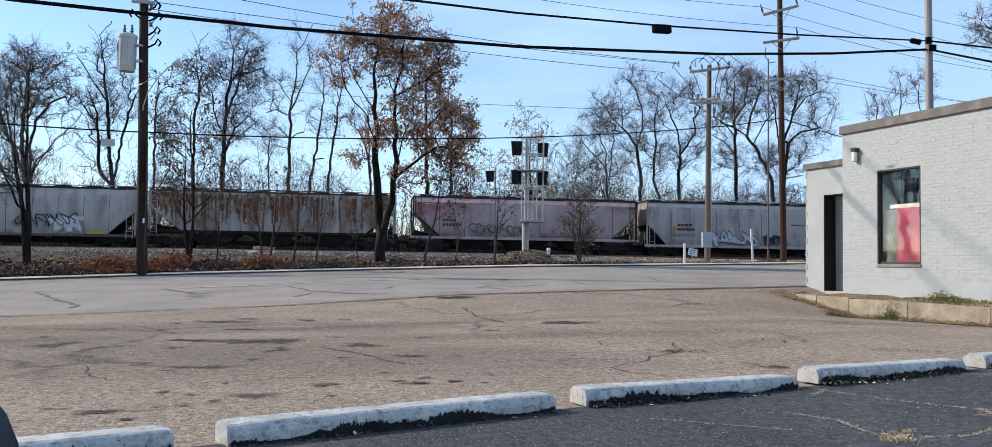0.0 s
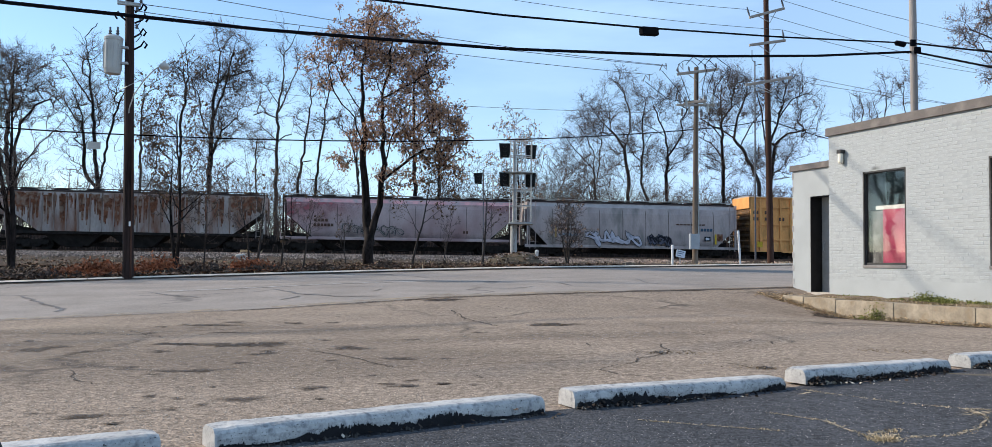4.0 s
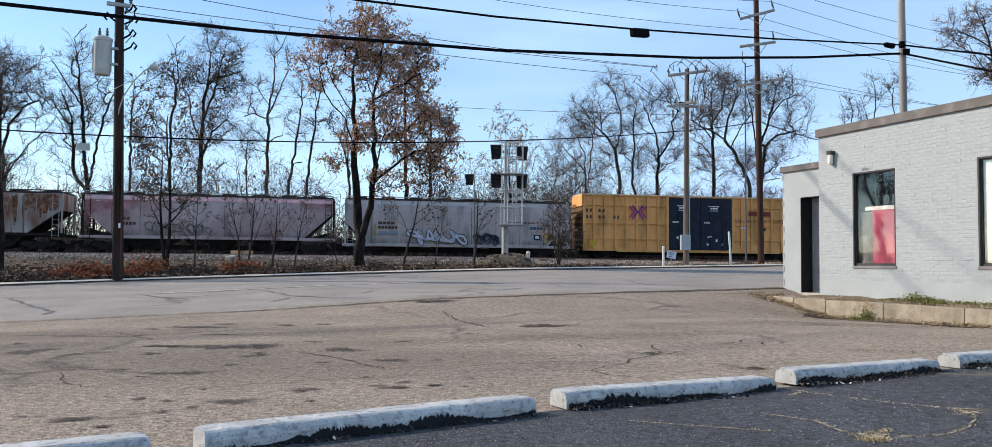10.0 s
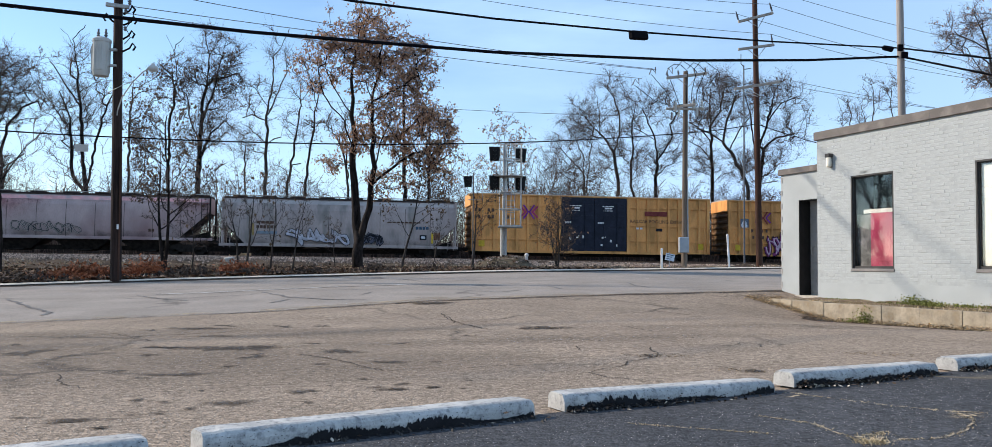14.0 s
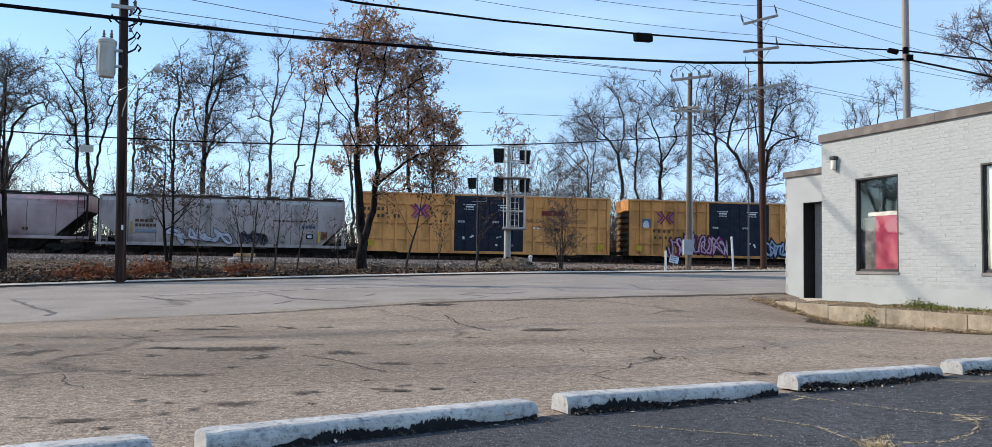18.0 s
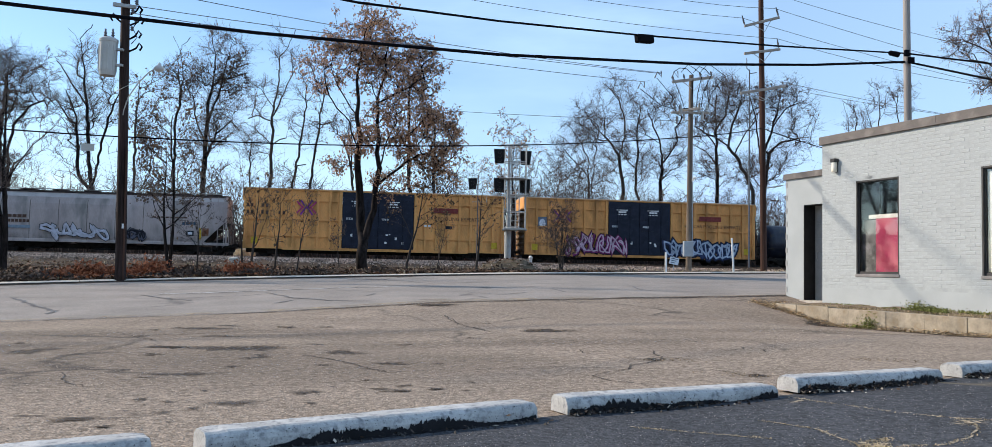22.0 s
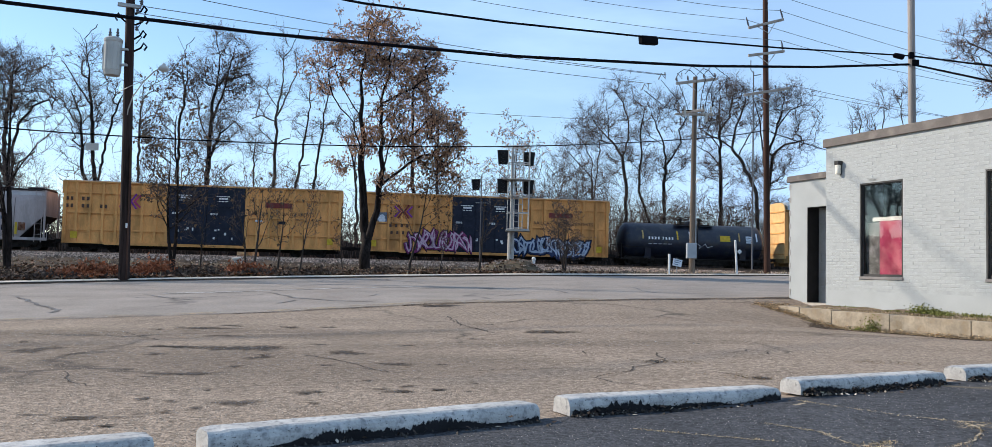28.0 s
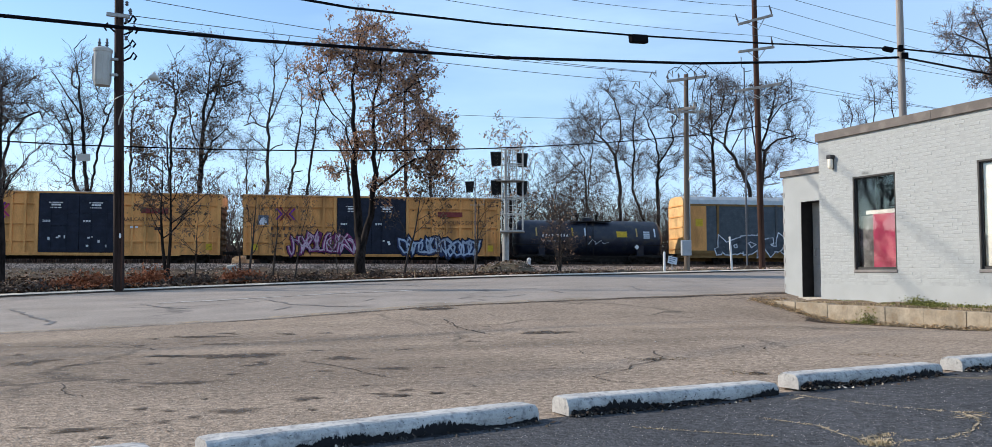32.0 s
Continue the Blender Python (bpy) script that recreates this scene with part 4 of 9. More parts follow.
def blades(n, place, hmin, hmax, width, seed, lean=0.5):
    """Thin grass blades, each a bent tapering strip, at places given by place(random)."""
    g, r = G(), random.Random(seed)
    for _ in range(n):
        x, y, z = place(r)
        h, a = r.uniform(hmin, hmax), r.uniform(0, 6.28)
        c, s = math.cos(a), math.sin(a)
        k = r.uniform(0.1, lean) * h
        ex, ey = -s * width, c * width
        g.add([(x - ex, y - ey, z), (x + ex, y + ey, z), (x + c * k * 0.4 + ex * 0.7, y + s * k * 0.4 + ey * 0.7, z + h * 0.6),
               (x + c * k * 0.4 - ex * 0.7, y + s * k * 0.4 - ey * 0.7, z + h * 0.6), (x + c * k, y + s * k, z + h)],
              [(0, 1, 2, 3), (3, 2, 4)])
    return g


def weeds(name, n, lx0, lx1, ly0, ly1, z, hmin, hmax, mat, seed, label, wid=0.006):
    g = blades(n, lambda r: tuple(B_M @ Vector((r.uniform(lx0, lx1), r.uniform(ly0, ly1), z))), hmin, hmax, wid, seed, 1.0)
    return tagged(part(name, g, mat, fix=False), label, "weeds", "", "stuff")


def leafy(name, clumps, seed, label):
    """Low broad-leaved weeds: rosettes of small pointed leaves."""
    g, r = G(), random.Random(seed)
    for lx, ly, lz, w, h, n in clumps:
        for _ in range(2 * n):
            p = B_M @ Vector((lx + r.gauss(0, w), ly + r.gauss(0, 0.08), lz + abs(r.gauss(0, h * 0.5))))
            a = Vector((r.gauss(0, 1), r.gauss(0, 1), r.uniform(0.1, 1.2))).normalized() * r.uniform(0.016, 0.045)
            b = a.cross(Vector((r.gauss(0, 1), r.gauss(0, 1), r.gauss(0, 1)))).normalized() * a.length * 0.32
            g.add([tuple(p), tuple(p + a * 0.5 + b), tuple(p + a), tuple(p + a * 0.5 - b)], [(0, 1, 2), (0, 2, 3)])
    return tagged(part(name, g, M_GRASS, fix=False), label, "weeds", "", "stuff")


leafy("green_weeds", [(3.05, -0.62, 0.25, 0.1, 0.13, 330), (3.3, -0.64, 0.25, 0.12, 0.08, 300), (3.58, -0.68, 0.24, 0.1, 0.07, 240), (2.5, -0.6, 0.25, 0.2, 0.02, 40), (4.2, -0.6, 0.25, 0.2, 0.05, 150), (5.2, -0.6, 0.25, 0.5, 0.04, 120), (1.3, -0.55, 0.27, 0.3, 0.015, 40)], 1, "low green leafy weeds in the planter")
leafy("weed_tuft", [(2.42, -1.14, -0.12, 0.07, 0.2, 200), (2.52, -1.15, -0.12, 0.05, 0.22, 110), (2.2, -1.14, -0.12, 0.08, 0.06, 60)], 3, "green leafy weed at the foot of the planter")
leafy("small_weed", [(0.75, -1.12, -0.06, 0.1, 0.05, 60)], 4, "tiny green weed at the foot of the planter")
weeds("dry_weeds", 3600, -0.2, 7.0, -0.86, -0.05, 0.21, 0.015, 0.055, M_STRAW, 2, "dead tan grass in the planter")
crumb_r = random.Random(19)
cg = G()
for _ in range(6500):
    lx, ly = crumb_r.uniform(-0.9, 7.6), -1.075 - abs(crumb_r.gauss(0, 0.09))
    q = B_M @ Vector((lx, ly, 0))
    z = float(lot_z(q.x * CA + q.y * SA, -q.x * SA + q.y * CA)) + 0.004 + max(0.0, 0.08 + (ly + 1.075) * 0.5) * crumb_r.random() ** 2
    k, a = crumb_r.uniform(0.006, 0.026), crumb_r.uniform(0, 6.28)
    c, s_ = math.cos(a) * k, math.sin(a) * k
    cg.add([(q.x + c, q.y + s_, z), (q.x - s_ * 0.7, q.y + c * 0.7, z + k * crumb_r.uniform(0.1, 0.7)), (q.x - c, q.y - s_, z), (q.x + s_ * 0.7, q.y - c * 0.7, z + k * crumb_r.uniform(0.1, 0.6))], [(0, 1, 2), (0, 2, 3)])
tagged(part("foot_litter", cg, M_FOOTLEAF, fix=False), "dry brown leaf litter along the planter's foot", "leaves", "", "stuff")
pile = G()
for _ in range(700):
    lx, ly = -0.45 + crumb_r.gauss(0, 0.25), -0.75 + crumb_r.gauss(0, 0.25)
    q = B_M @ Vector((lx, ly, 0))
    z = float(lot_z(q.x * CA + q.y * SA, -q.x * SA + q.y * CA)) + 0.004 + abs(crumb_r.gauss(0, 0.012))
    k, a = crumb_r.uniform(0.008, 0.03), crumb_r.uniform(0, 6.28)
    c, s_ = math.cos(a) * k, math.sin(a) * k
    pile.add([(q.x + c, q.y + s_, z), (q.x - s_ * 0.7, q.y + c * 0.7, z + k * crumb_r.uniform(0.1, 0.7)), (q.x - c, q.y - s_, z), (q.x + s_ * 0.7, q.y - c * 0.7, z + k * crumb_r.uniform(0.1, 0.6))], [(0, 1, 2), (0, 2, 3)])
tagged(part("corner_litter", pile, M_FOOTLEAF, fix=False), "dry leaf litter heaped at the building's corner", "leaves", "", "stuff")
weeds("verge_grass", 1500, -0.3, 7.5, -1.2, -1.06, -0.13, 0.02, 0.075, M_STRAW, 4, "dead grass along the planter's foot")


for i, (cx, cy, rx, ry) in enumerate(((-3.69, 11.83, 0.13, 0.12), (-3.92, 11.25, 0.15, 0.11), (-4.24, 11.47, 0.1, 0.09), (-4.42, 11.11, 0.12, 0.11), (-4.2, 10.12, 0.05, 0.1), (-3.24, 10.12, 0.23, 0.1), (-2.25, 4.51, 0.09, 0.05), (-1.97, 4.35, 0.08, 0.03), (-1.97, 4.73, 0.06, 0.03), (-1.84, 4.83, 0.04, 0.02), (-0.78, 5.9, 0.07, 0.04), (-1.11, 5.23, 0.04, 0.03), (-1.96, 5.19, 0.07, 0.03))):
    blot("pothole", cx, cy, rx, ry, 4, M_DARKMARK, 860 + i, lot, 0.0065, 0.6)
M_DUST = faded(material("tan_road_dust", (0.4, 0.315, 0.215), vary=0.2, scale=2, grain=40), 2.0, 0.2, 0.75)
smear("dust_strip", [plan(-22, 15.75), plan(-12, 15.75), plan(-5, 15.7), plan(0, 15.65), plan(5, 15.6), plan(10, 15.5)], 1.5, M_DUST, road, 77, 0.007)
# soft dark band and ragged patches along the planter's foot
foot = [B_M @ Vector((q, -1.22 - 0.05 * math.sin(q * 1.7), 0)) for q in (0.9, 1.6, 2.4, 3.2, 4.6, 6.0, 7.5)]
smear("dirt_stain", [(q.x, q.y) for q in foot], 0.42, M_DARKMARK, lot, 41, 0.008)
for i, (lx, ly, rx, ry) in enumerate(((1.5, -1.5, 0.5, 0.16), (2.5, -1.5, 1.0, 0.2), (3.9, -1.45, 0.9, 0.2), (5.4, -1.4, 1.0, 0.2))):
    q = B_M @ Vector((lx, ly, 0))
    blot("dirt_stain", q.x, q.y, rx, ry, math.degrees(BANG), M_DARKMARK, 800 + i, lot, 0.005, 0.6)


# ---- wheel stops ----
def wheel_stop(x, y, turn, length, seed, leafy, label):
    z = float(lot_z(x * CA + y * SA, -x * SA + y * CA))
    st = thing("wheel_stop", pose(x, y, z, 0, 0, turn), label, "wheel stop", "row of wheel stops")
    prof = [(-0.1, 0.0), (-0.099, 0.055), (-0.092, 0.078), (-0.078, 0.095), (-0.062, 0.102), (0.062, 0.102), (0.078, 0.095), (0.092, 0.078), (0.099, 0.055), (0.1, 0.0)]
    half, n = length / 2, 36
    r = random.Random(seed)
    vs, fs = [], []
    for i in range(n + 1):
        xx = -half + length * i / n
        end = min(i, n - i)
        chip = r.random() < 0.06
        for yy, zz in prof:
            k = 0.94 if end == 0 else 1.0
            dent = r.uniform(0.002, 0.007) if chip and zz > 0.07 and yy < 0 else 0.0
            vs.append((xx + r.uniform(-0.002, 0.002), yy * k + r.uniform(-0.0012, 0.0012), zz * (0.94 if end == 0 else 1) + (r.uniform(-0.0015, 0.001) - dent if zz else 0)))
    m = len(prof)
    for i in range(n):
        fs += [(i * m + k, i * m + k + 1, (i + 1) * m + k + 1, (i + 1) * m + k) for k in range(m - 1)]
    fs += [tuple(range(m)), tuple(range((n + 1) * m - 1, n * m - 1, -1))]
    part("body", G().add(vs, fs), M_STOP, st, "white painted concrete, chipped")

    def skin(zz):
        return -0.1035 + max(0.0, zz - 0.055) * 0.32

    g = G()
    steps = 460
    lev = 0.02
    line = []
    for i in range(steps + 1):
        t = i / steps
        big = 0.55 + 0.3 * math.sin(t * 7.1 + seed * 2.1) + 0.25 * math.sin(t * 17.3 + seed * 1.3)
        lev = 0.72 * lev + 0.28 * (0.014 + 0.046 * max(0.05, big) * r.uniform(0.2, 1.8))
        hh = max(0.008, min(0.088, lev * r.uniform(0.9, 1.1) + (r.uniform(0.004, 0.016) if r.random() < 0.06 else 0)))
        line.append((-half + 0.012 + (length - 0.024) * t, hh))
    for (xa, za), (xb, zb) in zip(line, line[1:]):
        for lo, hi in ((0.0, 0.055), (0.055, 0.09)):
            a1, b1 = min(za, hi), min(zb, hi)
            if max(a1, b1) > lo + 1e-4:
                a1, b1 = max(a1, lo), max(b1, lo)
                g.add([(xa, skin(lo), lo), (xb, skin(lo), lo), (xb, skin(b1), b1), (xa, skin(a1), a1)], [(0, 1, 2, 3)])
    for _ in range(900):
        px, pz, k = r.uniform(-half + 0.02, half - 0.02), min(0.088, abs(r.gauss(0.035, 0.03)) + 0.005), 0.0006 + 0.0032 * r.random() ** 3
        y0, y1 = skin(pz) - 0.001, skin(pz + k) - 0.001
        g.add([(px - k, y0, pz), (px + k * r.uniform(0.4, 1.6), y0, pz), (px + k * 0.6, y1, pz + k), (px - k * 0.7, y1, pz + k * 0.8)], [(0, 1, 2, 3)])
    part("tar_smear", g, M_TARSMEAR, st, "ragged black tar smeared along the lower edge", fix=False)
    g = G()
    for (xa, _), (xb, _) in zip(line[::8], line[8::8]):
        w0, w1 = r.uniform(0.012, 0.05), r.uniform(0.012, 0.05)
        g.add([(xa, -0.1, 0.0085), (xb, -0.1, 0.0085), (xb, -0.1 - w1, 0.0085), (xa, -0.1 - w0, 0.0085)], [(0, 3, 2, 1)])
    part("tar_skirt", g, M_TARSMEAR, st, "black tar run out onto the pavement", fix=False)
    g = G()
    for i in range(90):
        px, py, k = r.uniform(-half, half), -0.1 - abs(r.gauss(0, 0.05)), r.uniform(0.006, 0.018)
        g.add([(px + k, py, 0.006), (px - k * 0.5, py + k, 0.006), (px - k * 0.5, py - k, 0.006), (px, py, 0.006 + k)], [(0, 1, 3), (1, 2, 3), (2, 0, 3)])
    tagged(part("crumb_litter", g, M_CRUMB, st, fix=False), kind="stuff")
    turn_m = pose(x, y, z, 0, 0, turn)
    for name, mat, count, spread_y, lift in (("leaf_drift", M_BLACKLEAF, int(420 * leafy), 0.055, 0.035), ("chip_drift", M_CHIPS, int(70 * leafy), 0.09, 0.01)):
        g = G()
        for i in range(count):
            p = turn_m @ Vector((r.uniform(-half, half), -0.108 - abs(r.gauss(0, spread_y)), 0.009 + abs(r.gauss(0, lift * 0.5))))
            a = Vector((r.gauss(0, 1), r.gauss(0, 1), r.gauss(0, 0.5))).normalized() * r.uniform(0.006, 0.02)
            b = a.cross(Vector((r.gauss(0, 0.4), r.gauss(0, 0.4), 1))).normalized() * a.length * 0.6
            g.add([tuple(p - a), tuple(p + b), tuple(p + a), tuple(p - b)], [(0, 1, 2), (0, 2, 3)])
        if count:
            tagged(part(name, g, mat, fix=False), "dry leaves blown against a wheel stop" if mat is M_BLACKLEAF else "pale chips and straw scattered by a wheel stop", "leaves" if mat is M_BLACKLEAF else "debris", "", "stuff")
    return st


for i, (x, y, a, length, leafy) in enumerate(((-2.22, 3.173, 35.0, 1.8, 0.0), (-0.557, 4.343, 35.1, 1.815, 0.06), (1.103, 5.406, 26.6, 1.62, 0.5), (2.677, 6.259, 28.0, 1.53, 1.2), (4.235, 7.086, 28.0, 1.53, 1.3), (5.76, 7.9, 28.0, 1.53, 0.5), (-3.86, 2.02, 35.0, 1.8, 0.0))):
    wheel_stop(x, y, a, length, i + 1, leafy, "white painted concrete wheel stop with black tar along its foot")
STRAW_LINES = (
    ([(1.95, 5.67), (2.12, 5.45), (2.4, 5.11), (2.64, 4.93), (2.79, 4.88)], 0.021),
    ([(2.64, 4.93), (2.61, 4.65), (2.39, 4.36), (2.19, 4.22), (1.89, 4.17)], 0.028),
    ([(1.49, 4.85), (1.72, 4.6), (1.77, 4.24), (1.77, 4.1)], 0.014),
    ([(1.8, 4.24), (1.99, 4.38), (1.84, 4.09)], 0.056),
    ([(0.74, 4.61), (1.08, 4.48), (1.4, 4.35)], 0.008),
)


def along(lines, r):
    """A random place near one of the cracks."""
    pts, w = r.choice(lines)
    k = r.randrange(len(pts) - 1)
    t = r.random()
    x = pts[k][0] + (pts[k + 1][0] - pts[k][0]) * t + r.gauss(0, 0.006 + w * 0.35)
    y = pts[k][1] + (pts[k + 1][1] - pts[k][1]) * t + r.gauss(0, 0.006 + w * 0.35)
    return x, y, float(lot_z(x * CA + y * SA, -x * SA + y * CA)) + 0.006


for i, (pts, w) in enumerate(STRAW_LINES):
    ribbon("sand_crack", pts, max(0.014, w * 0.45), M_SAND, sealed, 600 + i, 0.0095, 0.012, 0.06)
g = blades(260, lambda r: (1.82 + r.gauss(0, 0.04), 4.13 + r.gauss(0, 0.035), 0.01), 0.008, 0.03, 0.003, 9, 2.0)
for i, (cx, cy, rx, ry) in enumerate(((2.65, 4.82, 0.16, 0.2), (1.82, 4.13, 0.1, 0.08), (1.93, 5.51, 0.14, 0.05))):
    blot("sand_patch", cx, cy, rx, ry, 30, M_SAND, 950 + i, sealed, 0.009, 0.6)
g2 = blades(900, lambda r: along(STRAW_LINES, r), 0.003, 0.01, 0.003, 10, 3.0)
g.add(g2.v, g2.f)
r3 = random.Random(91)
for cx, cy in ((1.41, 7.9), (1.57, 7.94), (1.69, 7.87), (1.95, 6.86), (2.03, 6.74), (3.45, 7.98), (3.6, 7.87), (0.68, 11.26)):
    z = float(lot_z(cx * CA + cy * SA, -cx * SA + cy * CA)) + 0.004
    g3 = blades(45, lambda r: (cx + r3.gauss(0, 0.14), cy + r3.gauss(0, 0.09), z), 0.003, 0.014, 0.006, int(cx * 100), 3.0)
    tagged(part("debris", g3, M_DEBRIS, fix=False), "dry leaf crumbs caught in a pavement crack", "debris", "", "stuff")
tagged(part("straw", g, M_STRAW, fix=False), "dry straw lodged in the pavement cracks", "dead grass", "", "stuff")


# ---- poles and wires ----
def sagging(a, b, sag, n=14):
    a, b = Vector(a), Vector(b)
    return [a.lerp(b, i / n) - Vector((0, 0, 4 * sag * (i / n) * (1 - i / n))) for i in range(n + 1)]


def wire(name, pts, r, label, mat=M_WIRE, n=5):
    return tagged(part(name, G().tube(pts, r, n), mat, fix=False), label, "cable")


def utility_pole(x, y, z, top, r0, r1, mat, label, lean=(0, 0)):
    p = thing("utility_pole", pose(x, y, z), label, "utility pole", "utility poles")
    g = G()
    n = 9
    g.tube([(lean[0] * k / n, lean[1] * k / n, -0.5 + (top - z + 0.5) * k / n) for k in range(n + 1)], [r0 + (r1 - r0) * k / n for k in range(n + 1)], 14)
    part("shaft", g, mat, p, smooth=False)
    return p


def crossarm(parent, x, y, z, half, turn, tilt=0.0, mat=M_ARM, pins=(-0.9, 0.9), pin_h=0.3, brace=True):
    c, s = math.cos(radians(turn)), math.sin(radians(turn))
    g = G()
    hw = 0.055
    m = Matrix.Translation((x, y, z)) @ Matrix.Rotation(radians(turn), 4, "Z") @ Matrix.Rotation(radians(-tilt), 4, "Y")
    g.box(-half, half, -hw - 0.16, hw - 0.16, -0.06, 0.06, 0.01)
    arm = part("crossarm", g, mat, parent)
    arm.matrix_local = m
    if brace:
        part("brace", G().tube([(-half * 0.5, -0.17, -0.05), (0, -0.17, -0.5), (half * 0.5, -0.17, -0.05)], 0.02, 5), M_GALV, arm)
    for k in pins:
        part("insulator", G().lathe([(0.02, 0.06), (0.02, 0.1), (0.05, 0.12), (0.03, 0.15), (0.055, 0.18), (0.03, 0.21), (0.05, 0.24), (0.025, pin_h), (0.02, pin_h + 0.03)], 8, (k * half, -0.16, 0)), M_INSUL, arm)
    return arm


# dark pole by the kerb, with a transformer and a street light
pl = utility_pole(-11.87, 27.0, 0.3, 10.6, 0.17, 0.13, M_POLE0, "dark creosoted utility pole carrying a transformer and street light", (-0.27, 0))
tf = part("transformer", G().lathe([(0.02, 6.72 - 0.3), (0.23, 6.74 - 0.3), (0.25, 6.84 - 0.3), (0.268, 6.9 - 0.3), (0.268, 7.8 - 0.3), (0.285, 7.82 - 0.3), (0.285, 7.9 - 0.3), (0.18, 7.97 - 0.3), (0.05, 8.0 - 0.3)], 24, (-0.62, -0.2, 0)), M_TRANS, pl, "pale grey can transformer", smooth=False)
for a in (-150, -110, -70, -30):
    c, s = math.cos(radians(a)), math.sin(radians(a))
    part("rib", G().box(-0.62 + 0.265 * c - 0.025, -0.62 + 0.265 * c + 0.025, -0.2 + 0.265 * s - 0.025, -0.2 + 0.265 * s + 0.025, 6.6, 7.4, 0.006), M_TRANS, tf)
for k in (-0.12, 0.12):
    part("bushing", G().lathe([(0.05, 7.66), (0.03, 7.7), (0.06, 7.74), (0.03, 7.78), (0.055, 7.82), (0.03, 7.86), (0.03, 7.95)], 10, (-0.62 + k, -0.2, 0)), M_INSUL, tf)
part("bracket", G().box(-0.4, -0.15, -0.26, -0.14, 6.75, 6.82).box(-0.4, -0.15, -0.26, -0.14, 7.25, 7.32), M_GALV, tf)
part("lead_wire", G().tube([(-0.9, -0.2, 7.5), (-0.94, -0.25, 7.3), (-0.92, -0.22, 6.9), (-0.84, -0.2, 6.5)], 0.012, 5), M_WIRE, tf)
arm = part("lamp_arm", G().tube([(-0.1, -0.12, 5.2), (-0.05, -0.2, 5.35), (0.15, -0.35, 5.75), (0.5, -0.45, 6.2), (0.85, -0.55, 6.5), (1.08, -0.6, 6.62)], 0.02, 8), M_GALV, pl, "curved steel street-light arm")
part("lamp_head", G().lathe([(0.03, 6.5), (0.1, 6.51), (0.155, 6.57), (0.16, 6.61), (0.12, 6.67), (0.06, 6.71), (0.035, 6.77)], 18, (1.19, -0.62, 0)), M_TRANS, arm, "round pale lamp head", smooth=True)
part("arm_brace", G().tube([(-0.4, -0.1, 5.95), (0.05, -0.3, 6.1), (0.55, -0.46, 6.25)], 0.012, 5), M_GALV, arm)
crossarm(pl, -0.26, 0, 8.72, 0.35, 26, 0, M_GALV, (1.0,), 0.25, False)
for k in range(5):
    part("insulator", G().lathe([(0.03, 0), (0.06, 0.03), (0.03, 0.07), (0.06, 0.1), (0.03, 0.14)], 8, (0.1 + 0.12 * (k % 2), -0.2, 7.9 + 0.28 * k)), M_INSUL, pl)
part("riser_conduit", G().tube([(0.12, -0.12, 0.0), (0.06, -0.12, 4.2)], 0.03, 6), M_POLE, pl)
part("jumper", G().tube([(0.1, -0.1, 8.9), (0.35, -0.15, 8.6), (0.3, -0.15, 8.3), (0.1, -0.15, 8.0), (0.25, -0.15, 7.7), (0.05, -0.1, 7.5)], 0.014, 5), M_WIRE, pl)
for k, (bx, bz, way) in enumerate(((0.2, 8.55, 1), (0.26, 8.2, 1), (0.2, 7.75, 1), (-0.42, 8.3, -1), (0.24, 7.35, 1))):
    part("spool_bracket", G().tube([(0.0 if way > 0 else -0.3, -0.12, bz - 0.1), (bx, -0.16, bz), (bx + 0.1 * way, -0.18, bz + 0.16), (bx + 0.2 * way, -0.18, bz + 0.04), (bx + 0.12 * way, -0.18, bz - 0.08)], 0.03, 6), M_WIRE, pl, "dark curled wire clamp")
part("pole_tag", G().box(0.04, 0.1, -0.19, -0.175, 1.6, 1.75), M_LETTER, pl, "small white tag")
part("notice", G().box(-1.42, -1.0, -0.06, -0.045, 4.05, 4.28), M_TRANS, pl)

# middle pole, weathered
pm = utility_pole(8.5, 38.0, 0.97, 9.75, 0.135, 0.1, M_POLE2, "weathered grey-brown utility pole with fused cut-outs and meter box", (0.06, 0))
crossarm(pm, 0.06, 0, 8.55, 0.95, 8, 9, M_ARM, (-0.95, -0.4, 0.4, 0.95), 0.26)
crossarm(pm, 0.05, 0, 7.2, 0.5, -30, 0, M_ARM, (-0.9, 0.9), 0.2, False)
for k, (a, b) in enumerate(((-0.45, 7.15), (0.35, 7.25), (0.5, 6.95))):
    part("cutout", G().box(a - 0.05, a + 0.05, -0.35, -0.25, b - 0.25, b + 0.15, 0.02), M_TRANS, pm, "pale cut-out")
part("meter_box", G().box(-0.3, 0.12, -0.42, -0.15, 0.62, 1.3, 0.02), material("meter_box_grey", (0.34, 0.37, 0.4), rough=0.5, vary=0.08), pm, "blue-grey meter box")
part("photocell", G().tube([(0.12, -0.12, 5.0 - 1.0), (0.2, -0.2, 4.15), (0.28, -0.2, 4.1)], 0.05, 7), M_WPOST, pm)
part("conduit", G().tube([(0.14, -0.1, 1.3), (0.12, -0.1, 3.9)], 0.03, 6), M_GALV, pm)
for k, (a, b) in enumerate(((-0.62, 6.75), (-0.3, 6.9), (0.22, 6.7), (0.72, 7.3), (-0.72, 7.35))):
    part("cutout", G().lathe([(0.03, b - 0.22), (0.06, b - 0.2), (0.035, b - 0.12), (0.06, b - 0.08), (0.035, b), (0.06, b + 0.05), (0.03, b + 0.14)], 8, (a, -0.24, 0)), M_TRANS if k % 2 else M_INSUL, pm, "stacked porcelain insulator")
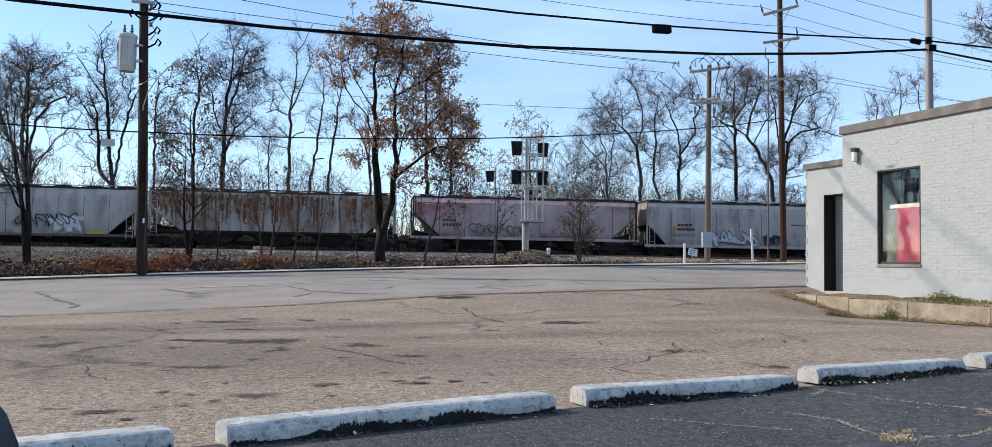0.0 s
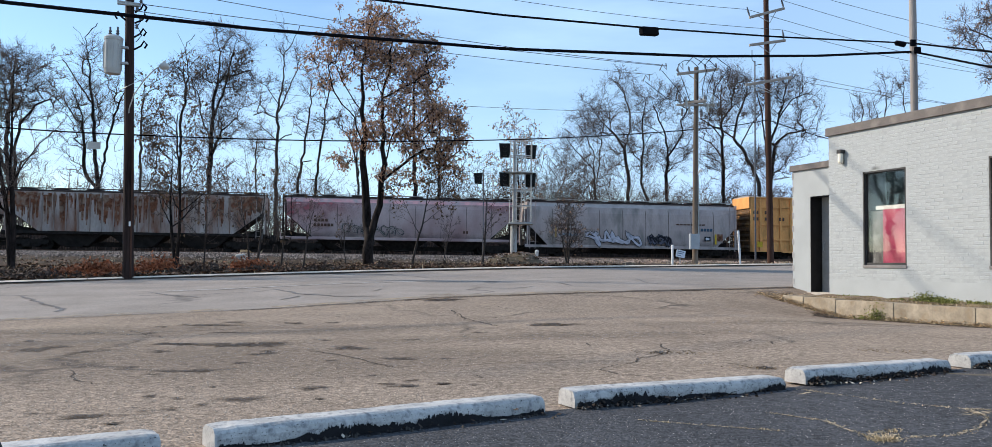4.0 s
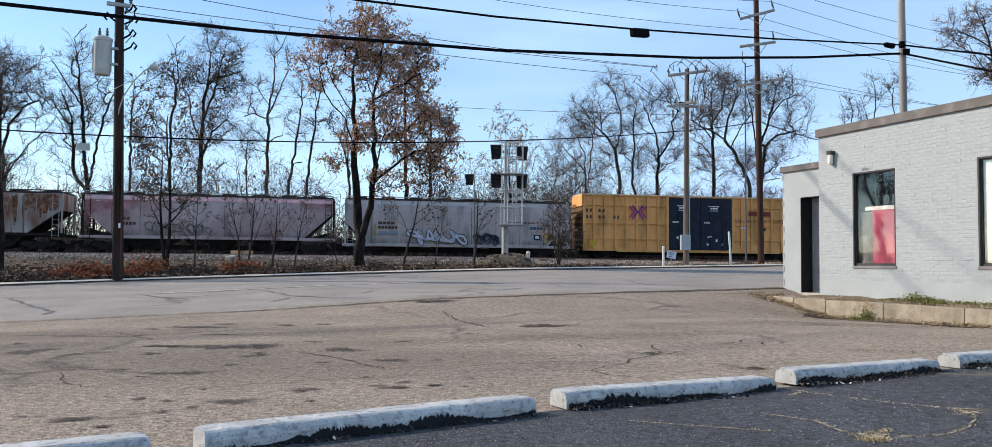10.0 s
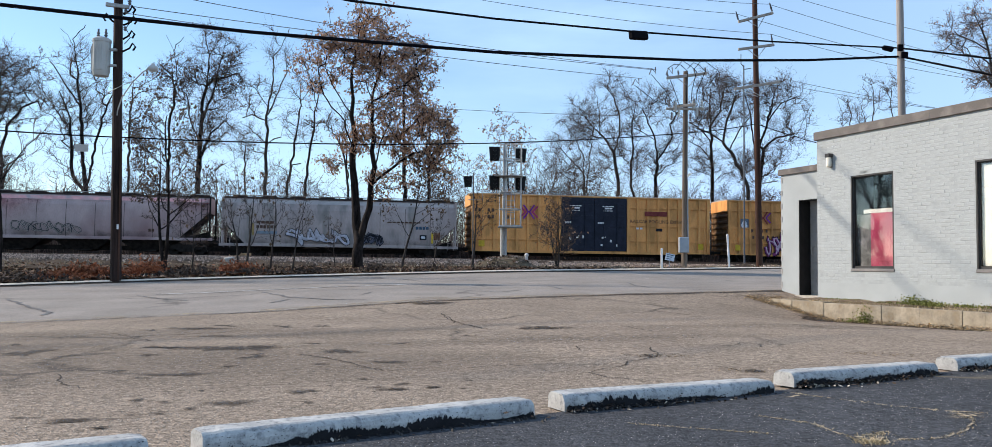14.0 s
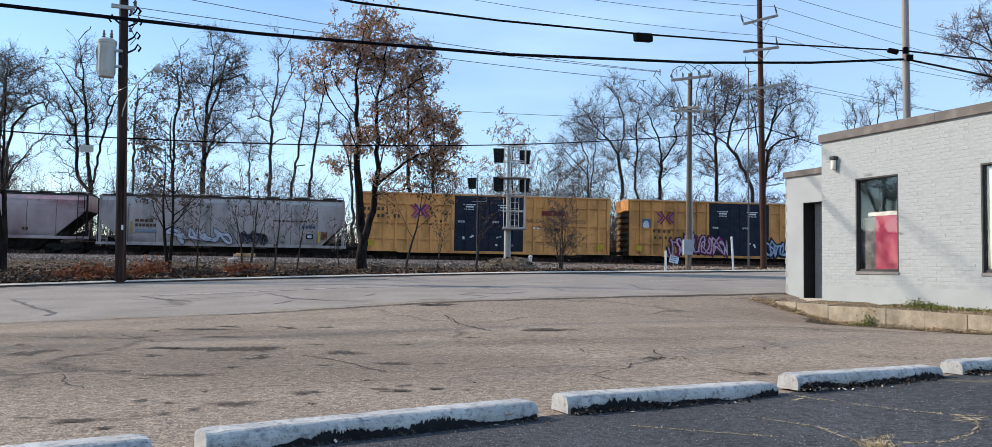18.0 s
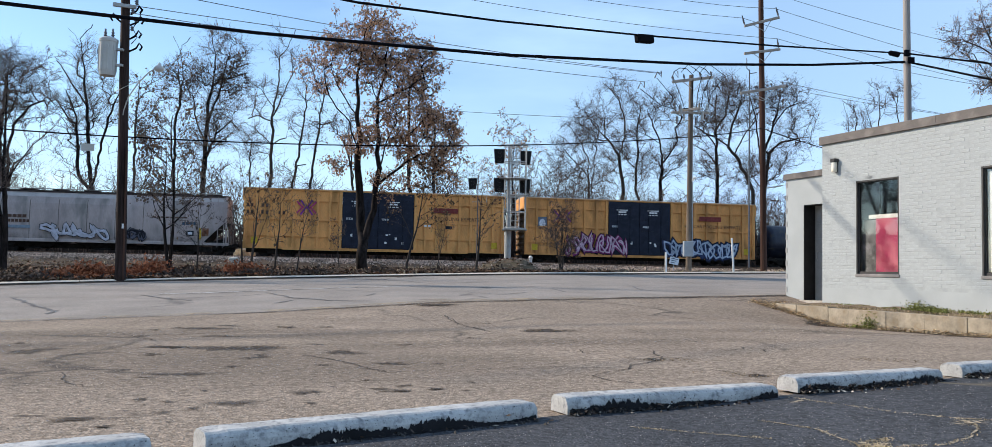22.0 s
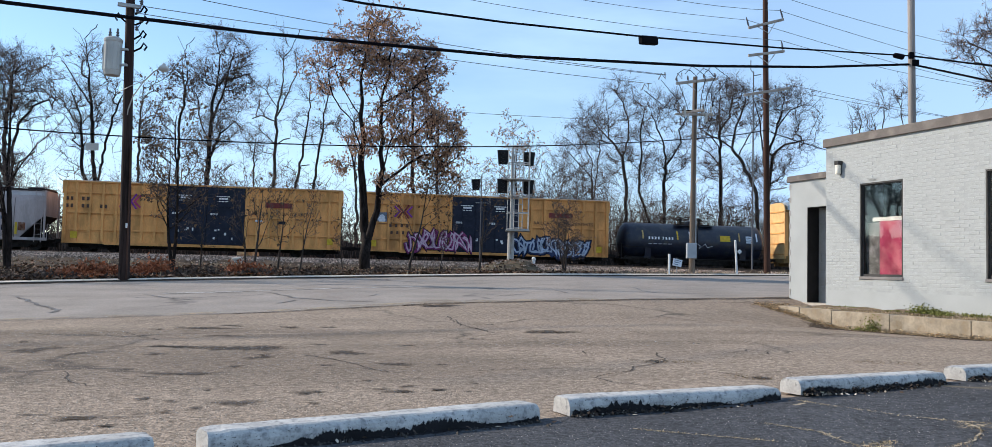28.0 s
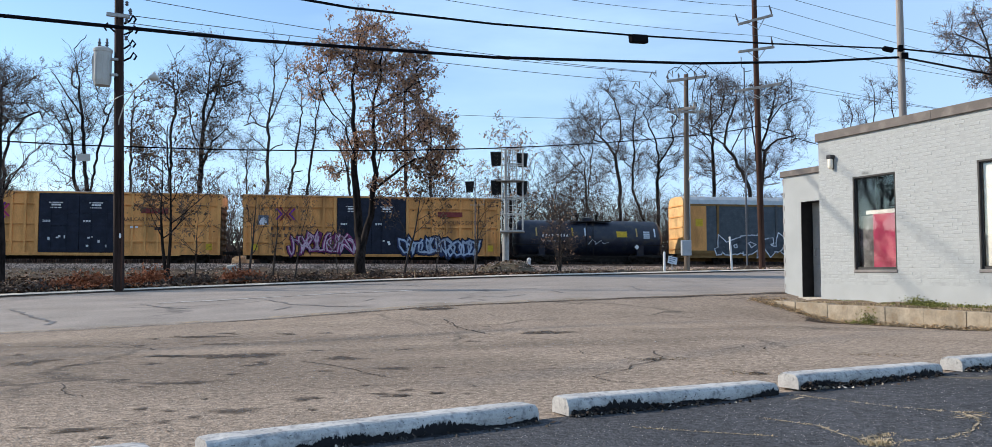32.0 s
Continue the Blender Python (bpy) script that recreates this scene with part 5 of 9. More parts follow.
part("cutout_arm", G().box(-0.85, 0.85, -0.2, -0.1, 7.0, 7.1, 0.012), M_ARM, pm)
for k, (a, b) in enumerate(((-0.8, 0.1), (0.1, 0.9), (-0.45, 0.5), (0.4, 1.5))):
    part("jumper", G().tube([(a, -0.2, 8.85), ((2 * a + b) / 3, -0.22, 9.05 + 0.08 * k), ((a + 2 * b) / 3, -0.2, 9.02), (b, -0.2, 8.75), (b * 0.6, -0.22, 7.9), (b * 0.5, -0.2, 7.2)], 0.016, 5), M_WIRE, pm)
for k in range(3):
    bx, bz = -0.85 - 0.75 * k, 8.35 + (0.25 if k < 2 else -0.25)
    part("dead_end", G().tube([(bx, -0.1, bz), (bx + 0.12, -0.1, bz + 0.28), (bx + 0.3, -0.1, bz + 0.05), (bx + 0.28, -0.1, bz + 0.33)], 0.028, 5), M_INSUL, pm)
    part("jumper", G().tube([Vector(p) for p in ((bx + 0.1, -0.1, bz), (bx * 0.55, -0.15, bz - 0.75), (bx * 0.3, -0.15, 7.2), (-0.1, -0.15, 7.25))], 0.014, 5), M_WIRE, pm)

# tall pole beyond
pr = utility_pole(12.79, 41.0, 1.03, 14.9, 0.16, 0.12, M_POLE, "tall dark utility pole with three crossarms", (-0.2, 0))
crossarm(pr, -0.2, 0, 12.08, 0.9, 4, 16, M_ARM, (-0.97, 0.97), 0.5)
crossarm(pr, -0.18, 0, 10.62, 0.9, 4, 9, M_ARM, (0.93,), 0.5)
crossarm(pr, -0.14, 0, 8.75, 1.15, 5, 11, M_ARM, (-0.9, -0.3, 0.4, 0.9), 0.18)
part("strut", G().tube([(-1.1, -0.2, 8.55), (-0.1, -0.15, 8.2)], 0.02, 5), M_GALV, pr)
part("side_arm", G().tube([(0.1, 0, 4.0), (0.9, 0, 4.15)], 0.03, 5), M_GALV, pr)
# pole behind the building
p4 = utility_pole(13.5, 28.0, 0.6, 11.0, 0.13, 0.11, M_POLE3, "bleached wooden pole rising behind the building", (-0.06, 0))
part("clamp", G().box(-0.2, -0.05, -0.2, -0.1, 7.55, 7.75).box(-0.1, 0.1, -0.22, -0.14, 7.3, 7.5), M_WIRE, p4)
# slender steel mast by the tracks
ms = thing("steel_mast", pose(17.65, 60.0, 0.9), "slender grey steel radio mast beside the track", "mast")
part("shaft", G().tube([(0, 0, 0), (0, 0, 14.5)], [0.065, 0.045], 10), M_INSUL, ms)
part("antenna", G().tube([(0, 0, 14.4), (-0.2, 0, 14.6), (-0.2, 0, 15.3)], 0.03, 5).tube([(0, 0, 14.2), (0.5, 0, 14.3)], 0.03, 5), M_INSUL, ms)

# near cables: a thick bundle and a lighter one with a splice case
wire("thick_cable", [(-16.5, 11.0, 5.6), (-12.5, 13.0, 5.42), (-9.04, 15, 5.42), (-5.08, 17.5, 5.65), (-0.04, 20, 5.93), (5.52, 23.5, 6.66), (9.5, 25.8, 7.28), (13.4, 28, 7.99)], 0.038, "thick black lashed telephone cable bundle", n=8)
wire("telephone_cable", [(-9.0, 9.5, 5.2), (-5.6, 12.8, 5.45), (-2.73, 16.0, 5.86), (-0.04, 19, 6.44), (3.71, 22, 7.02), (8.12, 25, 7.63), (13.33, 28, 8.28)], 0.025, "black telephone cable with a splice case", n=7)
sc = tagged(part("splice_case", G().box(-0.3, 0.3, -0.09, 0.09, -0.16, 0.06, 0.03), M_WIRE), "black cable splice case hung on a telephone cable", "splice case")
sc.matrix_world = Matrix.Translation((3.72, 22.0, 6.98)) @ Matrix.Rotation(radians(36), 4, "Z") @ Matrix.Rotation(radians(-7), 4, "Y")
sc2 = tagged(part("splice_case", G().lathe([(0.02, -0.25), (0.09, -0.2), (0.1, 0.15), (0.02, 0.22)], 8, (0, 0, 0), "x"), M_WIRE), "small black splice at the pole", "splice case")
sc2.matrix_world = Matrix.Translation((12.95, 27.8, 8.2)) @ Matrix.Rotation(radians(28), 4, "Z")
wire("telephone_cable", [(13.4, 28, 8.28), (15.22, 26, 7.46), (17.5, 23.6, 6.9), (20, 21, 6.7)], 0.03, "black telephone cable leaving the pole")
wire("thick_cable", [(13.4, 28, 8.0), (14.63, 25, 6.72), (16.0, 22, 5.8), (17.5, 19, 5.2)], 0.035, "black service cable sloping from the pole")
for a, b, sag in (((-12.05, 27, 9.1), (7.2, 38, 9.8), 0.12), ((-12.0, 27, 8.85), (6.6, 38, 9.4), 0.15), ((-12.2, 27, 9.74), (7.24, 38, 9.83), 0.25)):
    wire("power_line", sagging(a, b, sag), 0.013, "thin bare power line between poles", M_WIRE2, 4)
for a, b, sag in (((-19.5, 22.5, 4.9), (-12.02, 27, 4.83), 0.12), ((-12.02, 27, 4.83), (8.45, 38, 6.95), 0.35), ((8.45, 38, 6.95), (12.75, 41, 7.95), 0.06), ((12.75, 41, 7.9), (24, 47, 6.9), 0.3)):
    wire("telephone_line", sagging(a, b, sag), 0.022, "black telephone line strung along the road", M_WIRE, 5)
for a, b, sag in (((13.43, 41, 12.33), (-12.7, 34, 13.93), 0.55), ((11.71, 41, 13.32), (-10.1, 34, 14.3), 0.45), ((13.28, 41, 13.82), (-7.6, 34, 16.8), 1.25), ((13.28, 41, 13.82), (30.6, 45, 10.8), 0.15), ((11.71, 41, 13.32), (31.3, 46, 10.5), 0.25),
                  ((13.43, 41, 12.33), (30.6, 45, 10.7), 0.45), ((12.56, 41, 14.75), (30.65, 45, 12.3), 0.35), ((13.7, 41, 10.2), (33, 44.5, 8.4), 0.3), ((9.2, 38, 9.8), (13.0, 41, 9.9), 0.2), ((13.2, 41, 10.0), (33, 47, 9.3), 0.3), ((-30, 50, 12.5), (8.6, 38.2, 7.7), 0.6)):
    wire("power_line", sagging(a, b, sag), 0.012, "thin bare power line between poles", M_WIRE2, 4)


# ---- signal mast, mound, markers ----
mound_x, mound_y = 0.5, 39.6
a, b = np.meshgrid(np.linspace(-2.3, 2.1, 34), np.linspace(-2.2, 4.5, 30), indexing="ij")
mh = np.exp(-((a / 1.35) ** 4)) * np.exp(-(np.where(b < 0, b / 1.5, b / 3.6) ** 4))
mz = ground_z(mound_x + a, mound_y + b) + mh * (0.58 + 0.04 * np.sin(a * 3)) - 0.06 * (1 - mh) + 0.015 * rng.randn(*a.shape)
sheet("mound", mound_x + a, mound_y + b, mz, material("grassy_gravel", (0.125, 0.095, 0.062), vary=0.4, scale=2, grain=18, dirt=((0.1, 0.085, 0.055), 0.5, 1.6), bump=0.9), "low mound of tan gravel and dead grass under the signal mast", "mound")
r = random.Random(37)
g, gl = G(), G()
for i in range(1300):
    px, py = r.uniform(-1.7, 1.7), r.uniform(-1.9, 1.6)
    ia, ib = int((px + 2.3) / 4.4 * 33 + 0.5), int((py + 2.2) / 6.7 * 29 + 0.5)
    if mh[ia, ib] < 0.08:
        continue
    px, py, pz = float(mound_x + a[ia, ib]) + r.uniform(-0.07, 0.07), float(mound_y + b[ia, ib]) + r.uniform(-0.1, 0.1), float(mz[ia, ib])
    k = r.uniform(0.025, 0.07)
    if i % 3:
        g.add([(px + k, py, pz), (px - k * 0.4, py + k, pz), (px - k * 0.4, py - k, pz), (px + r.uniform(-k, k) * 0.3, py, pz + k * r.uniform(0.6, 1.2))], [(0, 1, 3), (1, 2, 3), (2, 0, 3)])
    else:
        q, e = r.uniform(0, 6.28), r.uniform(0.05, 0.11)
        c, w = math.cos(q) * e, math.sin(q) * e
        gl.add([(px, py, pz), (px + c, py + w, pz + r.uniform(0.01, 0.09)), (px + c - w, py + w + c, pz + r.uniform(0.01, 0.07)), (px - w, py + c, pz)], [(0, 1, 2, 3)])
tagged(part("mound_stones", g, M_STONE, fix=False), "loose stones on the mound under the signal mast", "gravel", "", "stuff")
tagged(part("mound_litter", gl, M_LITTER, fix=False), "brown leaf litter on the mound", "leaves", "", "stuff")
sg = thing("signal_mast", pose(0.52, 44.0, 1.22), "grey steel railway signal mast with caged ladder and black heads", "railway signal")
part("foundation", G().box(-0.35, 0.35, -0.35, 0.35, -0.5, 0.12, 0.02), M_CURB, sg)
part("mast", G().tube([(0, 0, 0.1), (0, 0, 1.75), (0, 0, 1.8), (0, 0, 6.0)], [0.175, 0.17, 0.085, 0.075], 14), M_GALV, sg)
lad = part("ladder", G().tube([(0.12, -0.35, 1.7), (0.12, -0.35, 6.1)], 0.025, 5).tube([(0.55, -0.35, 1.7), (0.55, -0.35, 6.1)], 0.025, 5), M_GALV, sg, "steel ladder")
for k in range(14):
    part("rung", G().tube([(0.12, -0.35, 1.85 + k * 0.3), (0.55, -0.35, 1.85 + k * 0.3)], 0.016, 5), M_GALV, lad)
for k in range(6):
    z = 1.75 + k * 0.85
    part("cage_hoop", G().tube([(-0.25 + 0.0, -0.1, z), (-0.2, -0.65, z), (0.35, -0.85, z), (0.85, -0.6, z), (0.9, -0.1, z), (0.35, 0.2, z), (-0.25, -0.1, z)], 0.03, 5), M_GALV, lad)
for px, py in ((-0.22, -0.5), (0.35, -0.85), (0.88, -0.5), (0.85, -0.1)):
    part("cage_bar", G().tube([(px, py, 1.75), (px, py, 6.0)], 0.022, 5), M_GALV, lad)
part("platform", G().box(-0.3, 0.95, -0.85, 0.2, 1.66, 1.71), M_GALV, sg)
part("platform", G().box(-0.5, 0.95, -0.6, 0.3, 4.3, 4.34), M_GALV, sg)


def signal_head(parent, x, y, z, w, h):
    hd = part("signal_head", G().prism([(x - w * 0.55, z + h / 2), (x - w * 0.42, z - h / 2), (x + w * 0.42, z - h / 2), (x + w * 0.55, z + h / 2)], y, y + 0.06), M_BLACK, parent, "black signal backboard")
    for k in (-1, 0, 1):
        part("hood", G().tube([(x, y - 0.22, z + k * h * 0.29), (x, y, z + k * h * 0.29)], 0.095, 10), M_BLACK, hd)
    part("bracket", G().tube([(x, y + 0.06, z), (x * 0.3, y + 0.2, z)], 0.03, 5), M_GALV, hd)


for x, z in ((-0.5, 5.5), (0.86, 5.48), (-0.48, 4.0), (0.84, 4.02)):
    signal_head(sg, x, -0.05 if x < 0 else 0.35, z, 0.56, 0.74)
s2 = thing("signal_mast", pose(-1.15, 47.5, 1.0), "second slender signal mast with one black head", "railway signal")
part("mast", G().tube([(0, 0, -0.3), (0, 0, 5.1)], 0.028, 8), M_INSUL, s2)
part("rail_frame", G().tube([(-0.3, 0, 3.6), (0.5, 0, 3.6), (0.5, 0, 4.9), (0.1, 0, 4.9)], 0.02, 5), M_GALV, s2)
signal_head(s2, -0.3, -0.1, 4.6, 0.46, 0.62)
hy = thing("valve_cover", pose(1.6, 41.0, 1.25), "weathered cream utility marker post on the mound", "marker post")
part("body", G().lathe([(0.07, -0.2), (0.075, 0.0), (0.08, 0.16), (0.1, 0.18), (0.1, 0.23), (0.06, 0.28), (0.02, 0.3)], 12), M_WHITE, hy, smooth=False)
part("side_cap", G().box(-0.18, -0.06, -0.05, 0.05, 0.03, 0.13, 0.02), M_BLOCK, hy)
for x, y, h, lean in ((7.3, 37.0, 0.8, 0.0), (11.06, 40.0, 1.5, -0.09)):
    z = float(ground_z(x, y))
    mp = thing("marker_post", pose(x, y, z), "slim white marker post at the roadside", "marker post", "white marker posts")
    part("post", G().tube([(0, 0, -0.1), (lean * 0.5, 0, h * 0.5 + 0.05), (lean, 0, h + 0.04)], 0.05, 8), M_WPOST, mp)
    part("cap", G().lathe([(0.052, 0), (0.056, 0.03), (0.03, 0.06)], 8, (lean, 0, h + 0.04)), M_WPOST, mp)
sn = thing("small_sign", pose(7.72, 37.4, 1.1), "small tilted pale-blue notice on a short stake", "sign")
part("stake", G().box(-0.02, 0.02, 0.02, 0.05, -0.15, 0.5), M_GALV, sn)
pb = part("panel", G().box(-0.2, 0.2, -0.01, 0.015, -0.16, 0.16, 0.006), M_SIGN, sn)
pb.matrix_local = pose(0.02, 0, 0.28, -12, 12, 0)
for k in range(3):
    part("text_bar", G().box(-0.15, 0.14 - 0.05 * k, -0.016, -0.012, 0.08 - 0.09 * k, 0.11 - 0.09 * k), M_LETTERBL, pb)

# own car's mirror, caught at the edge of the view
mr = thing("car_mirror", pose(-0.548, 0.75, 0.63), "dark plastic car wing mirror on its stub arm", "car mirror")
part("housing", G().lathe([(0.02, -0.06), (0.075, -0.055), (0.1, -0.03), (0.1, 0.03), (0.08, 0.06), (0.02, 0.07)], 22, (0, 0, 0), "y"), M_RUBBER, mr, smooth=True)
part("stub_arm", G().tube([(0, 0, -0.06), (-0.1, -0.1, -0.22), (-0.25, -0.2, -0.36)], 0.025, 8), M_RUBBER, mr)
part("door_panel", G().box(-0.34, -0.26, -0.75, 0.25, -0.55, -0.34, 0.03), M_RUBBER, mr)



# ---- the train ----
def wheelset_mesh():
    g = G()
    for s in (-1, 1):
        g.lathe([(0.1, s * 0.66), (0.2, s * 0.67), (0.34, s * 0.69), (0.36, s * 0.66), (0.445, s * 0.67), (0.42, s * 0.715), (0.415, s * 0.8), (0.37, s * 0.81), (0.34, s * 0.76), (0.2, s * 0.74), (0.12, s * 0.83)], 24, (0, 0, 0), "y")
    g.lathe([(0.08, -1.0), (0.08, 1.0)], 10, (0, 0, 0), "y")
    return g.mesh("wheelset")


WHEELSET = wheelset_mesh()
WHEELSET.materials.append(M_STEEL)


def truck_side_mesh():
    g = G()
    g.prism([(-1.1, 0.5), (-1.1, 0.62), (-0.6, 0.72), (0.6, 0.72), (1.1, 0.62), (1.1, 0.5), (0.75, 0.42), (0.45, 0.2), (-0.45, 0.2), (-0.75, 0.42)], -0.06, 0.06)
    g.box(-1.02, -0.76, -0.09, 0.09, 0.34, 0.54, 0.02).box(0.76, 1.02, -0.09, 0.09, 0.34, 0.54, 0.02)
    for k in (-0.18, 0, 0.18):
        g.lathe([(0.07, 0.24), (0.075, 0.3), (0.065, 0.36), (0.075, 0.42), (0.065, 0.48), (0.07, 0.56)], 8, (k, -0.02, 0))
    return g.mesh("side_frame")


TRUCK_SIDE = truck_side_mesh()
TRUCK_SIDE.materials.append(M_STEEL)
WHEELS = []          # every turning wheelset and its place on its truck
CARS = []            # every car and its place along the train


def trucks(car, centres, half=0.88):
    for cx in centres:
        tr = part("truck", G().box(cx - 0.25, cx + 0.25, -0.95, 0.95, TRUCK_UP + 0.45, TRUCK_UP + 0.68, 0.03), M_STEEL, car, "dark brake-dusted steel truck")
        for s in (-1, 1):
            sf = part("side_frame", TRUCK_SIDE, M_STEEL, tr)
            sf.location = (cx, s * 0.99, TRUCK_UP)
        for k in (-half, half):
            ws = part("wheelset", WHEELSET, M_STEEL, tr, smooth=False)
            ws.location = (cx + k, 0, TRUCK_UP + 0.42)
            WHEELS.append((ws, cx + k))


def coupler(car, x, way):
    part("coupler", G().box(min(x, x + way * 0.75), max(x, x + way * 0.75), -0.1, 0.1, 1.06, 1.26, 0.03).box(min(x + way * 0.5, x + way * 0.82), max(x + way * 0.5, x + way * 0.82), -0.16, 0.14, 1.02, 1.3, 0.04), M_STEEL, car)


def ladder(car, x, z0, z1, y, mat, width=0.42, step=0.36):
    lad = part("ladder", G().box(x - width / 2 - 0.02, x - width / 2 + 0.02, y - 0.02, y + 0.02, z0, z1).box(x + width / 2 - 0.02, x + width / 2 + 0.02, y - 0.02, y + 0.02, z0, z1), mat, car)
    k = z0 + 0.15
    while k < z1:
        part("rung", G().tube([(x - width / 2, y, k), (x + width / 2, y, k)], 0.014, 4), mat, lad)
        k += step
    return lad


def car_at(name, s0, s1, label, category):
    """A car that spans s0..s1 along the train; its origin is at its middle on the rail."""
    ob = thing(name, Matrix.Identity(4), label, category, "freight train")
    CARS.append((ob, (s0 + s1) / 2))
    return ob, (s1 - s0) / 2


def bar_mesh(w, h):
    return G().add([(0, 0, 0), (w, 0, 0), (w, 0, h), (0, 0, h)], [(0, 1, 2, 3)])


def bars(car, x, z, n, w, h, gap, y, mat, name="mark_bar", lines=1, lead=1.5):
    """Rows of plain bars where lettering stands."""
    me = bar_mesh(w, h).mesh("bar", False)
    for j in range(lines):
        for i in range(n):
            ob = part(name, me, mat, car)
            ob.location = (x + i * (w + gap), y, z - j * h * lead)


def lettering(car, text, x, z, size, y, mat):
    cu = bpy.data.curves.new("lettering", "FONT")
    cu.body, cu.size, cu.align_x = text, size, "CENTER"
    cu.resolution_u = 2
    tmp = bpy.data.objects.new("lettering_curve", cu)
    me = bpy.data.meshes.new_from_object(tmp)
    bpy.data.objects.remove(tmp)
    me.transform(Matrix.Translation((x, y, z)) @ Matrix.Rotation(math.pi / 2, 4, "X"))
    me.materials.clear()
    me.materials.append(mat)
    return part("lettering", me, mat, car)


def scrawl(car, x0, x1, z0, z1, y, seed, fill, line, glow, n=7, name="graffiti", thick=0.16):
    """Sprayed letterlike swirls: a fat fill, an outline, and highlights."""
    r = random.Random(seed)
    w = (x1 - x0) / n
    for i in range(n):
        cx, cz, hw, hh = x0 + w * (i + 0.5), (z0 + z1) / 2 + r.uniform(-0.08, 0.08), w * 0.6, (z1 - z0) / 2 * r.uniform(0.8, 1.05)
        a1, a2, a3, turns = r.uniform(0, 6.28), r.uniform(0, 6.28), r.uniform(0.3, 0.7), r.uniform(0.75, 1.5)
        path = [(0.75 * math.cos(t + a1) + a3 * math.cos(2 * t + a2), 0.8 * math.sin(t * 1.5 + a2) + 0.3 * math.sin(3 * t + a1)) for t in [k * 6.28 * turns / 16 for k in range(17)]]
        slant = r.uniform(-0.1, 0.25)
        pts = [(cx + a * hw + slant * b * hh, cz + b * hh + r.uniform(-0.04, 0.04)) for a, b in path]
        lift = 0.0004 * i
        swirl = part(name, G().stroke(pts, thick * 1.75, y, 0.004 + lift), line, car, "sprayed graffiti swirl", fix=False)
        part("fill", G().stroke(pts, thick * 1.2, y, 0.009 + lift), fill, swirl, fix=False)
        part("highlight", G().stroke([(a + 0.03, b + 0.03) for a, b in pts[:-1]], thick * 0.5, y, 0.014 + lift), glow, swirl, fix=False)


